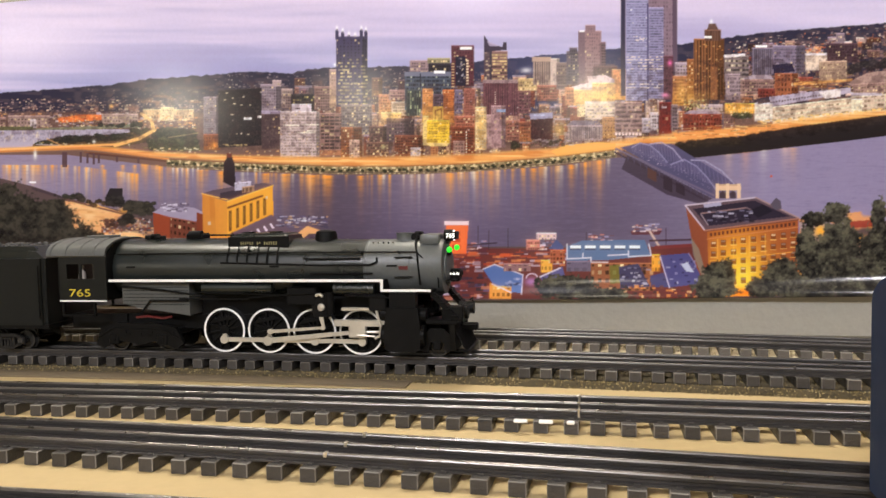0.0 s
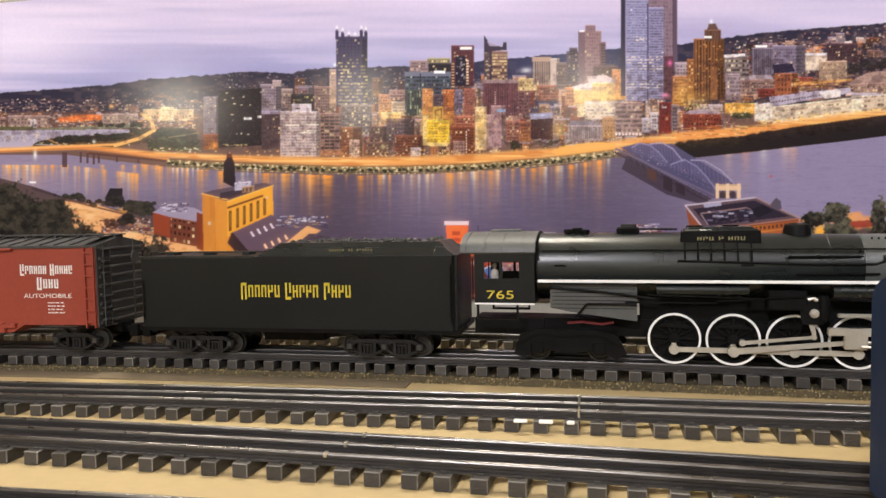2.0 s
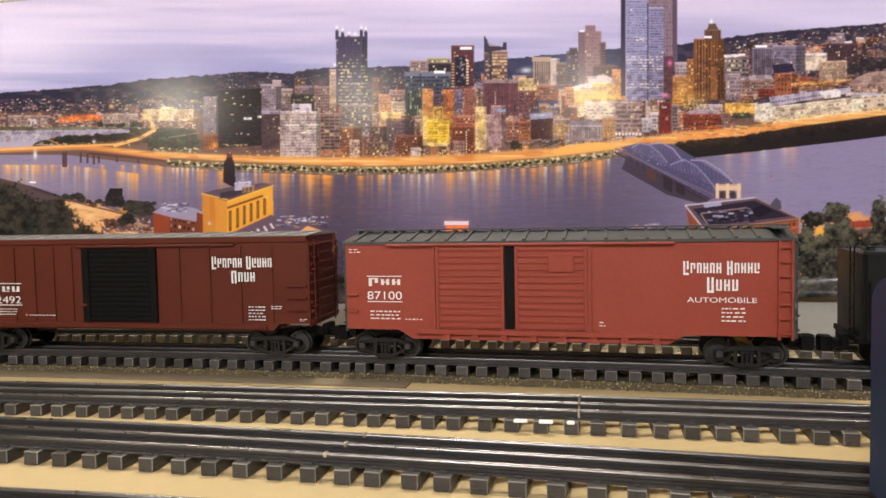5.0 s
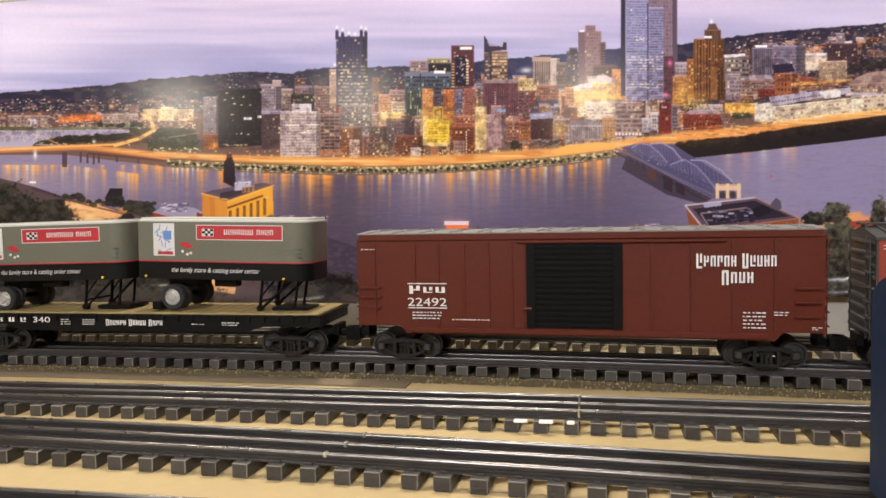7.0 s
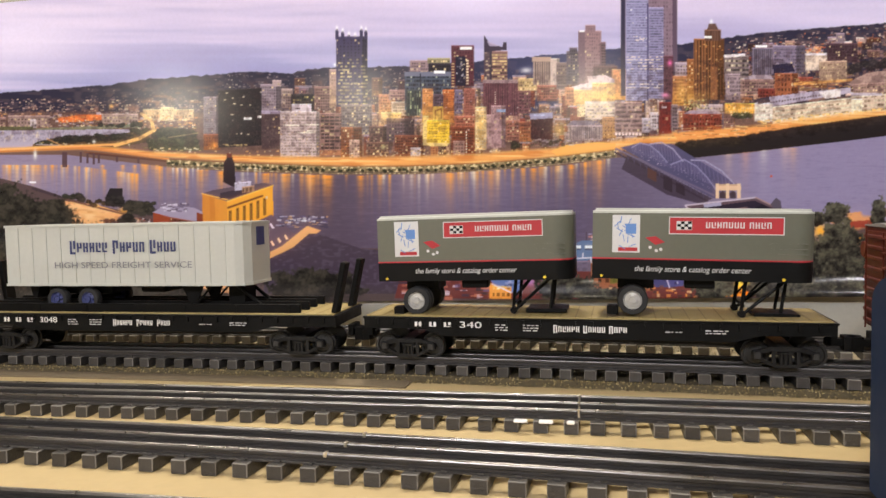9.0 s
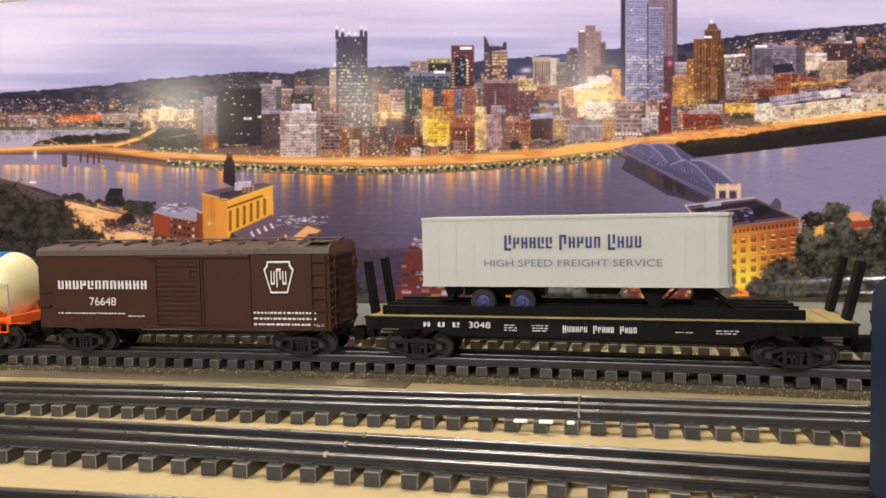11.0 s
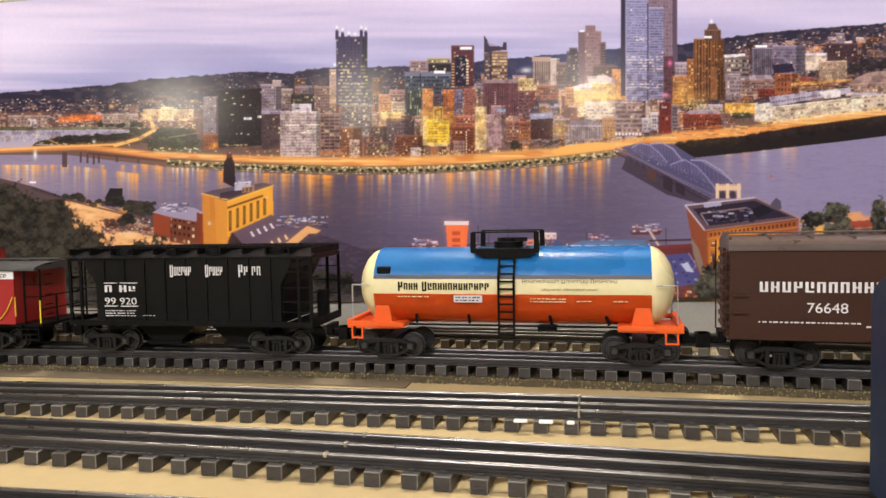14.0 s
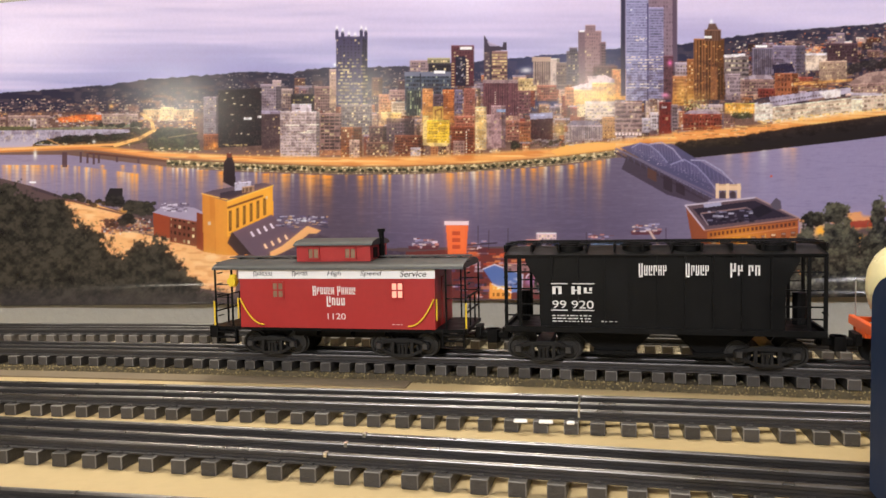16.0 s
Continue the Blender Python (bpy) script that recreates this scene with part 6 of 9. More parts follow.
# ---- round-eaved brown boxcar ----
def round_roof_boxcar():
    c = rolling("boxcar", -2.1665, 0.09, "dark brown round-roofed boxcar with keystone emblem", "boxcar", "freight cars")
    H, W = 0.1255, 0.0325
    bm = bmesh.new()
    prism(bm, [(-H, 0.021), (H, 0.021), (H, 0.0815), (-H, 0.0815)], "y", -W, W)
    part("body", bm, M_TUSCAN, c)
    bm = bmesh.new()
    arc = [(-W - 0.001, 0.0800)] + [((W + 0.001) * math.cos(math.pi * (1 - i / 14)), 0.0805 + 0.0085 * math.sin(math.pi * i / 14) ** 0.55) for i in range(15)] + [(W + 0.001, 0.0800)]
    prism(bm, arc, "x", -H - 0.0015, H + 0.0015)
    smooth(part("roof", bm, M_BROWNROOF, c, "rounded brown roof"), 40)
    bm = bmesh.new()
    for y in (-0.0034, 0.0, 0.0034):
        box(bm, -H - 0.003, H + 0.003, y - 0.0014, y + 0.0014, 0.0905, 0.0914)
    for i in range(11):
        x = -H + i * 2 * H / 10
        box(bm, x - 0.001, x + 0.001, -0.005, 0.005, 0.0885, 0.0905)
        box(bm, x - 0.0008, x + 0.0008, -W * 0.8, W * 0.8, 0.0868, 0.0890)
    box(bm, H - 0.018, H - 0.001, -W * 0.93, -0.004, 0.0885, 0.0893)
    part("roof_walk", bm, M_BROWNROOF, c)
    ribbed_door(c, -0.0195, 0.0205, 0.0235, 0.0775, -W, 14, M_TUSCAN)
    bm = bmesh.new()
    box(bm, 0.0225, 0.0625, -W - 0.0010, -W, 0.0235, 0.0775)
    box(bm, -0.028, 0.0625, -W - 0.0030, -W, 0.0775, 0.0795, 0.0004)
    box(bm, -0.028, 0.070, -W - 0.0026, -W, 0.0212, 0.0232, 0.0004)
    box(bm, 0.0, 0.012, -W - 0.0026, -W - 0.001, 0.0600, 0.0700, 0.0004)
    box(bm, 0.0212, 0.0228, -W - 0.002, -W, 0.0225, 0.0780)
    part("door_track", bm, M_TUSCAN, c)
    ladder(c, 0.1125, 0.1235, -W, 0.0225, 0.0790, 6, M_TUSCAN)
    ladder(c, -0.1245, -0.1150, -W, 0.0330, 0.0560, 2, M_TUSCAN, "grab_iron", False)
    end_ribs(c, H, 1, W - 0.0005, 0.021, 0.0815, M_TUSCAN)
    end_ribs(c, -H, -1, W - 0.0005, 0.021, 0.0815, M_TUSCAN)
    marks("xxxxxxxxxxxx", -0.109, -0.0265, 0.0515, 0.0610, -W, M_WHITE, c)
    text("76648", -0.0795, -0.0555, 0.0395, 0.0460, -W, M_WHITE, c)
    bars(1, -0.109, -0.047, 0.0318, 0.0345, -W, M_WHITE, c, 14)
    bars(1, -0.045, -0.030, 0.0300, 0.0322, -W, M_WHITE, c, 15)
    bars(3, 0.064, 0.115, 0.0235, 0.0370, -W, M_WHITE, c, 16)
    bars(2, 0.1155, 0.1215, 0.0240, 0.0270, -W, M_WHITE, c, 17)
    # keystone emblem: dark shield with a pale outline
    def keystone(k, y, material, name):
        bm = bmesh.new()
        cx, cz = 0.0860, 0.0622
        prism(bm, [(cx + k * u, cz + k * v) for u, v in ((-0.0095, 0.0125), (0.0095, 0.0125), (0.0098, 0.0095), (0.0125, 0.0060), (0.0070, -0.0125), (-0.0070, -0.0125), (-0.0125, 0.0060), (-0.0098, 0.0095))], "y", y - 0.00025, y)
        return part(name, bm, material, c)
    keystone(1.08, -W - 0.0001, M_CHAR, "emblem_shade")
    keystone(1.0, -W - 0.0004, M_WHITE, "emblem_border")
    keystone(0.88, -W - 0.0007, M_TUSCAN, "emblem_field")
    marks("xXx", 0.0790, 0.0930, 0.0545, 0.0690, -W - 0.0010, M_WHITE, c, 0.2)
    truck(c, -0.0945)
    truck(c, 0.0980)
    coupler(c, H, 1)
    coupler(c, -H, -1)


# ---- flatcars with road trailers ----
def flatcar(q, H, label, rails):
    c = rolling("flatcar", q, 0.115, label, "flatcar", "freight cars")
    W = 0.0325
    bm = bmesh.new()
    prism(bm, [(-H, 0.0240), (-0.115, 0.0235), (-0.100, 0.0190), (0.100, 0.0190), (0.115, 0.0235), (H, 0.0240), (H, 0.0325), (-H, 0.0325)], "y", -W, W)
    for i in range(26):
        x = -H + 0.01 + i * (2 * H - 0.02) / 25
        box(bm, x - 0.0011, x + 0.0011, -W - 0.0014, -W, 0.0270, 0.0315)
    box(bm, -H - 0.001, H + 0.001, -W - 0.0008, W + 0.0008, 0.0312, 0.0328, 0.0004)
    part("frame", bm, M_BLACK, c)
    bm = bmesh.new()
    box(bm, -H + 0.002, H - 0.002, -W + 0.0008, W - 0.0008, 0.0326, 0.0336)
    part("deck", bm, M_DECK, c, "tan plank deck")
    bm = bmesh.new()
    box(bm, -0.0004, 0.0004, -W + 0.001, W - 0.001, 0.0335, 0.0338)
    pieces("plank_joint", bm, M_DECKLINE, c, [Matrix.Translation((-H + 0.004 + i * (2 * H - 0.008) / 29, 0, 0)) for i in range(30)])
    if rails:
        for y in (-0.0265, 0.0265, -0.008, 0.008):
            bm = bmesh.new()
            box(bm, -H + 0.012, H - 0.030, y - 0.0012, y + 0.0012, 0.0336, 0.0405, 0.0004)
            for i in range(7):
                x = -H + 0.03 + i * (2 * H - 0.07) / 6
                box(bm, x - 0.0008, x + 0.0008, y - 0.0018, y + 0.0018, 0.0336, 0.0400)
            part("guide_rail", bm, M_CHAR, c)
        for x, sg in ((H - 0.004, 1), (-H + 0.004, -1)):
            for y in (-0.020, 0.020):
                bm = bmesh.new()
                v = box(bm, -0.0022, 0.0022, y - 0.0055, y + 0.0055, 0.0, 0.0400, 0.0005)
                bmesh.ops.transform(bm, verts=v, matrix=Matrix.Translation((x, 0, 0.0335)) @ Matrix.Rotation(0.22 * (1 if sg > 0 else -1) * (1 if sg > 0 else 0.6), 4, "Y"))
                part("bridge_plate", bm, M_CHAR, c, "raised black bridge plate")
    marks("x x x", -0.123, -0.094, 0.0252, 0.0300, -W - 0.0014, M_WHITE, c)
    text("340" if not rails else "3048", -0.088, -0.072, 0.0255, 0.0300, -W - 0.0014, M_WHITE, c)
    marks("Xxxxxx Xxxxx Xxxx" if not rails else "Xxxxxx  Xxxxx  Xxxx", -0.021, 0.030, 0.0232, 0.0286, -W - 0.0014, M_WHITE, c)
    bars(3, -0.062, -0.053, 0.0235, 0.0290, -W - 0.0014, M_WHITE, c, 20)
    bars(3, -0.042, -0.031, 0.0235, 0.0290, -W - 0.0014, M_WHITE, c, 21)
    bars(1, 0.055, 0.066, 0.0245, 0.0260, -W - 0.0014, M_WHITE, c, 22)
    bars(2, 0.081, 0.096, 0.0240, 0.0275, -W - 0.0014, M_WHITE, c, 23)
    truck(c, -0.1310)
    truck(c, 0.1330)
    coupler(c, H, 1)
    coupler(c, -H, -1)
    return c


def road_wheel(parent, x, z, r, y, hub):
    bm = bmesh.new()
    lathe(bm, [(r * 0.6, -0.0032), (r * 0.93, -0.0032), (r, -0.0020), (r, 0.0020), (r * 0.93, 0.0032), (r * 0.6, 0.0032)], 26, hollow=True)
    t = smooth(part("tyre", bm, M_RUBBER, parent), 30)
    t.matrix_basis = Matrix.Translation((x, y, z))
    bm = bmesh.new()
    lathe(bm, [(r * 0.10, -0.0036), (r * 0.22, -0.0036), (r * 0.26, -0.0022), (r * 0.50, -0.0018), (r * 0.60, -0.0032), (r * 0.63, -0.0032), (r * 0.63, 0.002), (r * 0.1, 0.002)], 26)
    for k in range(6):
        a = k * math.pi / 3
        cyl(bm, (r * 0.4 * math.cos(a), -0.0030, r * 0.4 * math.sin(a)), (r * 0.4 * math.cos(a), -0.0015, r * 0.4 * math.sin(a)), r * 0.07, 8)
    part("rim", bm, hub, t, "bright wheel rim")


def van_trailer(q, local, label):
    """A short road van with a rounded nose, on its wheels and landing legs."""
    c = rolling("semi_trailer", q, 0.115, label, "trailer", "road trailers", local)
    L, W = 0.0725, 0.0265
    def outline(k):
        pts = [(-L, -W * k), (L - 0.014, -W * k)]
        pts += [(L - 0.014 + 0.014 * math.sin(a), -W * k + 0.014 * (1 - math.cos(a))) for a in (0.3, 0.6, 0.9, 1.2, 1.57)]
        pts += [(L - 0.014 + 0.014 * math.sin(a), W * k - 0.014 * (1 - math.cos(a))) for a in (1.57, 1.2, 0.9, 0.6, 0.3)]
        return pts + [(L - 0.014, W * k), (-L, W * k)]
    for nm, z0, z1, k, m, lb in (("lower_body", 0.0255, 0.0395, 1.0, M_BLACK, "black lower band"), ("belt_line", 0.0393, 0.0403, 1.012, M_SIGNRED, "thin red belt line"),
                                 ("upper_body", 0.0400, 0.0715, 1.0, M_VANGREY, "grey-green sides"), ("roof", 0.0713, 0.0745, 1.01, M_VANWHITE, "white rounded roof")):
        bm = bmesh.new()
        prism(bm, outline(k), "z", z0, z1)
        if nm == "roof":
            es = [e for e in bm.edges if all(v.co.z > 0.074 for v in e.verts)]
            bmesh.ops.bevel(bm, geom=es, offset=0.0018, segments=3, affect="EDGES")
        smooth(part(nm, bm, m, c, lb), 35)
    bm = bmesh.new()
    for z in (0.0440, 0.0475, 0.0510):
        box(bm, L - 0.030, L - 0.006, -W - 0.0003, -W + 0.004, z, z + 0.0004)
    part("moulding", bm, M_VANGREY, c)
    bm = bmesh.new()
    box(bm, -0.0215, 0.0515, -W - 0.0004, -W, 0.0570, 0.0690)
    sg = part("sign", bm, M_SIGNRED, c, "red sign with pale border")
    bm = bmesh.new()
    for b in ((-0.0215, 0.0515, 0.0684, 0.0690), (-0.0215, 0.0515, 0.0570, 0.0576), (-0.0215, -0.0209, 0.0570, 0.0690), (0.0509, 0.0515, 0.0570, 0.0690)):
        box(bm, b[0], b[1], -W - 0.0006, -W - 0.0003, b[2], b[3])
    part("border", bm, M_CARDPAPER, sg)
    bm = bmesh.new()
    box(bm, -0.0165, -0.0065, -W - 0.0006, -W - 0.0003, 0.0600, 0.0660)
    part("flag_field", bm, M_CARDPAPER, sg)
    bm = bmesh.new()
    for i in range(4):
        for j in range(3):
            if (i + j) % 2:
                box(bm, -0.0160 + i * 0.0023, -0.0137 + i * 0.0023, -W - 0.0008, -W - 0.0005, 0.0604 + j * 0.0018, 0.0622 + j * 0.0018)
    part("flag_check", bm, M_CHAR, sg)
    marks("xxxxxxx xxxx", 0.0020, 0.0440, 0.0606, 0.0662, -W - 0.0004, M_CARDPAPER, c, 0.22)
    bm = bmesh.new()
    box(bm, -0.0590, -0.0405, -W - 0.0004, -W, 0.0440, 0.0700)
    poster = part("poster", bm, M_CARDPAPER, c, "small pale poster with blue sketches")
    bm = bmesh.new()
    r = random.Random(3)
    for i in range(16):
        x, z, a = r.uniform(-0.056, -0.044), r.uniform(0.047, 0.067), r.uniform(0, 3)
        d = 0.0025
        tube(bm, [(x - d * math.cos(a), -W - 0.0005, z - d * math.sin(a)), (x + d * math.cos(a), -W - 0.0005, z + d * math.sin(a))], 0.0003, 5)
    box(bm, -0.050, -0.043, -W - 0.0006, -W - 0.0003, 0.0570, 0.0640)
    part("sketch", bm, M_CARDBLUE, poster)
    bm = bmesh.new()
    box(bm, -0.055, -0.042, -W - 0.0006, -W - 0.0003, 0.0450, 0.0475)
    prism(bm, [(-0.0370, 0.0545), (-0.0300, 0.0555), (-0.0240, 0.0515), (-0.0300, 0.0495)], "y", -W - 0.0006, -W)
    part("red_wagon_picture", bm, M_SIGNRED, c, "red toy wagon picture")
    bm = bmesh.new()
    for x, z in ((-0.0335, 0.0478), (-0.0265, 0.0465), (-0.0295, 0.0455)):
        cyl(bm, (x, -W - 0.0006, z), (x, -W, z), 0.0011, 10)
    part("wagon_wheel_picture", bm, M_CARDPAPER, c)
    text("the family store & catalog order center", -0.0435, 0.0320, 0.0300, 0.0350, -W, M_CARDPAPER, c, 0.25)
    bm = bmesh.new()
    for x in (-0.066, 0.052):
        cyl(bm, (x, -W - 0.001, 0.0275), (x, -W, 0.0275), 0.0010, 8)
    part("marker_lamp", bm, M_YELLOW, c)
    for y in (-0.0215, 0.0215):
        road_wheel(c, -0.0445, 0.0105, 0.0105, y, M_CHROME)
    for y in (-0.0140, 0.0140):
        bm = bmesh.new()
        lathe(bm, [(0.004, -0.003), (0.0098, -0.003), (0.0105, -0.002), (0.0105, 0.002), (0.0098, 0.003), (0.004, 0.003)], 20)
        t = smooth(part("inner_tyre", bm, M_RUBBER, c), 30)
        t.matrix_basis = Matrix.Translation((-0.0445, y, 0.0105))
    bm = bmesh.new()
    cyl(bm, (-0.0445, -0.02, 0.0105), (-0.0445, 0.02, 0.0105), 0.002, 8)
    box(bm, -0.055, -0.030, -0.012, 0.012, 0.018, 0.0256)
    box(bm, -0.010, 0.010, -0.021, -0.012, 0.0195, 0.0256, 0.001)
    part("axle", bm, M_CHAR, c)
    for y in (-0.017, 0.017):
        bm = bmesh.new()
        tube(bm, [(0.030, y, 0.0256), (0.0275, y, 0.0035)], 0.0013, 8)
        tube(bm, [(0.055, y, 0.0256), (0.0300, y, 0.0035)], 0.0011, 8)
        tube(bm, [(0.040, y, 0.0256), (0.0285, y, 0.0120)], 0.0008, 6)
        cyl(bm, (0.0280, y - 0.002, 0.0026), (0.0280, y + 0.002, 0.0026), 0.0026, 12)
        part("landing_leg", bm, M_CHAR, c)
    bm = bmesh.new()
    tube(bm, [(0.029, -0.017, 0.008), (0.029, 0.017, 0.008)], 0.0009, 6)
    part("leg_brace", bm, M_CHAR, c)
    bm = bmesh.new()
    box(bm, 0.036, 0.066, -0.014, 0.014, 0.0, 0.0030, 0.0006)
    for y in (-0.010, 0.010):
        tube(bm, [(0.054, y, 0.003), (0.057, y, 0.0256)], 0.0012, 6)
    part("hitch_stand", bm, M_CHAR, c)
    bm = bmesh.new()
    box(bm, -0.062, -0.054, -0.026, -0.015, 0.0, 0.0065, 0.0008)
    part("wheel_chock", bm, M_CHAR, c)
    return c


def long_trailer(q, local):
    c = rolling("semi_trailer", q, 0.115, "long pale grey ribbed highway trailer with dark blue lettering", "trailer", "road trailers", local)
    L, W = 0.1085, 0.0265
    bm = bmesh.new()
    prism(bm, [(-L, -W), (L - 0.010, -W), (L - 0.004, -W + 0.003), (L, -W + 0.010), (L, W - 0.010), (L - 0.004, W - 0.003), (L - 0.010, W), (-L, W)], "z", 0.0210, 0.0710)
    part("body", bm, M_VANWHITE, c)
    bm = bmesh.new()
    for i in range(15):
        x = -L + 0.012 + i * (2 * L - 0.030) / 14
        box(bm, x - 0.0006, x + 0.0006, -W - 0.0006, -W, 0.0225, 0.0695)
    for z0, z1 in ((0.0208, 0.0228), (0.0694, 0.0714)):
        prism(bm, [(-L - 0.0005, -W - 0.0009), (L - 0.010, -W - 0.0009), (L - 0.003, -W + 0.002), (L + 0.0008, -W + 0.010), (L + 0.0008, W - 0.010), (L - 0.010, W), (-L - 0.0005, W)], "z", z0, z1)
    for z in (0.0300, 0.0480, 0.0660):
        for y in (-W + 0.006, 0.0, W - 0.006):
            box(bm, -L - 0.0018, -L, y - 0.0012, y + 0.0012, z - 0.0006, z + 0.0006)
    part("rib", bm, M_VANWHITE, c)
    marks("Xxxxxx Xxxxx Xxxx", -0.0480, 0.0490, 0.0470, 0.0580, -W - 0.0007, M_NAVY, c)
    text("HIGH SPEED FREIGHT SERVICE", -0.0620, 0.0620, 0.0355, 0.0405, -W - 0.0006, M_GREYLET, c)
    bm = bmesh.new()
    box(bm, L - 0.0005, L + 0.0006, -0.008, 0.006, 0.0520, 0.0670)
    part("front_plate", bm, M_NAVY, c)
    for x in (-0.0640, -0.0350):
        for y in (-0.0210, 0.0210):
            road_wheel(c, x, 0.0095, 0.0095, y, M_NAVY)
    bm = bmesh.new()
    for x in (-0.0640, -0.0350):
        cyl(bm, (x, -0.021, 0.0095), (x, 0.021, 0.0095), 0.002, 8)
    box(bm, -0.080, -0.020, -0.013, 0.013, 0.013, 0.0211)
    prism(bm, [(-0.095, 0.0211), (-0.085, 0.0211), (-0.088, 0.010), (-0.091, 0.010)], "y", -0.018, 0.018)
    part("bogie", bm, M_CHAR, c)
    bm = bmesh.new()
    box(bm, 0.010, 0.034, -0.020, 0.020, 0.0150, 0.0211, 0.002)
    part("spare_rack", bm, M_CHAR, c)
    for y in (-0.017, 0.017):
        bm = bmesh.new()
        prism(bm, [(0.046, 0.0211), (0.066, 0.0211), (0.0585, 0.0030), (0.0555, 0.0030)], "y", y - 0.001, y + 0.001)
        cyl(bm, (0.057, y - 0.002, 0.0030), (0.057, y + 0.002, 0.0030), 0.0030, 12)
        tube(bm, [(0.074, y, 0.0211), (0.060, y, 0.006)], 0.0010, 6)
        part("landing_leg", bm, M_CHAR, c)
    bm = bmesh.new()
    box(bm, 0.084, 0.098, -0.010, 0.010, 0.0, 0.0211)
    tube(bm, [(0.092, -0.011, 0.020), (0.116, -0.011, 0.001)], 0.0016, 6)
    tube(bm, [(0.092, 0.011, 0.020), (0.116, 0.011, 0.001)], 0.0016, 6)
    part("hitch_stand", bm, M_CHAR, c)


# ---- tank car ----
def tank_car():
    c = rolling("tank_car", -2.4450, 0.085, "blue, cream and orange tank car with black dome platform", "tank car", "freight cars")
    R, zc, L = 0.0285, 0.0535, 0.118
    def shell(name, a0, a1, x0, x1, material, label="", grow=0.0, n=18):
        bm = bmesh.new()
        rr = R + grow
        rings = []
        for x in (x0, x1):
            rings.append([bm.verts.new((x, rr * math.cos(a0 + (a1 - a0) * i / n), zc + rr * math.sin(a0 + (a1 - a0) * i / n))) for i in range(n + 1)])
        for i in range(n):
            bm.faces.new((rings[0][i], rings[0][i + 1], rings[1][i + 1], rings[1][i]))
        bmesh.ops.solidify(bm, geom=list(bm.faces), thickness=0.0006)
        return smooth(part(name, bm, material, c, label), 30)
    bm = bmesh.new()
    prof = [(R * math.sin(a), -L + 0.012 * (1 - math.cos(a)) * 1.0) for a in (0.25, 0.6, 0.9, 1.2, 1.45)]
    prof = [(max(0.001, R * math.sin(a)), -L + 0.018 * (1 - math.cos(a))) for a in (0.05, 0.3, 0.6, 0.9, 1.2, 1.57)]
    prof += [(R, L - 0.018)] + [(max(0.001, R * math.sin(a)), L - 0.018 * (1 - math.cos(a))) for a in (1.4, 1.2, 0.9, 0.6, 0.3, 0.05)]
    lathe(bm, [(r, x) for r, x in prof], 40, "x")
    bmesh.ops.translate(bm, verts=bm.verts, vec=(0, 0, zc))
    smooth(part("tank", bm, M_CREAM, c, "cream tank shell with domed ends"), 40)
    deg = math.pi / 180
    shell("blue_band", 20 * deg, 160 * deg, -L + 0.017, L - 0.017, M_BLUE, "sky-blue upper band", 0.0005, 40)
    shell("grey_line", 160 * deg, 166 * deg, -L + 0.017, L - 0.017, M_GREYLET, "grey dividing line", 0.0005, 4)
    shell("orange_band", 188 * deg, 352 * deg, -L + 0.017, L - 0.017, M_ORANGE, "orange lower band", 0.0005, 40)
    yy = -R - 0.0010
    marks("Xxxx Xxxxxxxxxxxxx", -0.082, -0.0125, 0.0515, 0.0585, yy + 0.0005, M_CHAR, c)
    marks("Xxxxxxxxxx Xxxxxxx Xxxxxxx", 0.0110, 0.0780, 0.0575, 0.0605, yy + 0.0006, M_DULLGOLD, c, 0.14)
    marks("xxxxxxx xxxxxxxx xxxx", 0.0250, 0.0650, 0.0520, 0.0540, yy + 0.0004, M_DULLGOLD, c, 0.16)
    bars(1, -0.082, -0.058, 0.0465, 0.0485, yy + 0.0003, M_CREAM, c, 30)
    bm = bmesh.new()
    box(bm, -0.0390, -0.0180, yy - 0.0002, yy + 0.002, 0.0435, 0.0485)
    plate = part("data_plate", bm, M_CARDPAPER, c)
    bars(2, -0.0375, -0.0195, 0.0440, 0.0482, yy - 0.0002, M_CHAR, plate, 31)
    bars(2, 0.0170, 0.0430, 0.0435, 0.0475, yy + 0.0004, M_CREAM, c, 32)
    bars(1, 0.0500, 0.0600, 0.0440, 0.0458, yy + 0.0004, M_CREAM, c, 33)
    bars(1, 0.0750, 0.0850, 0.0440, 0.0458, yy + 0.0004, M_CREAM, c, 34)
    # plain dark shape at the tank's rear shoulder, where a figure is printed
    bm = bmesh.new()
    box(bm, -0.0985, -0.0880, -R * 0.88 - 0.0025, -R * 0.8, 0.0640, 0.0695, 0.0008)
    part("printed_shape", bm, M_CHAR, c)
    # dome platform
    bm = bmesh.new()
    box(bm, -0.026, 0.022, -0.022, 0.022, 0.0805, 0.0820)
    for y in (-0.021, 0.021):
        for x in (-0.026, -0.0245, 0.0205, 0.022):
            box(bm, x - 0.0012, x + 0.0012, y - 0.0006, y + 0.0006, 0.079, 0.0940)
        cyl(bm, (-0.026, y, 0.0942), (0.022, y, 0.0942), 0.0006, 6)
        prism(bm, [(-0.0275, 0.0815), (-0.0235, 0.0815), (-0.0245, 0.0940), (-0.0270, 0.0940)], "y", y - 0.0005, y + 0.0005)
        prism(bm, [(0.0235, 0.0815), (0.0190, 0.0815), (0.0205, 0.0940), (0.0230, 0.0940)], "y", y - 0.0005, y + 0.0005)
        prism(bm, [(-0.026, 0.0805), (0.022, 0.0805), (0.016, 0.0755), (-0.018, 0.0755)], "y", y - 0.001, y + 0.001)
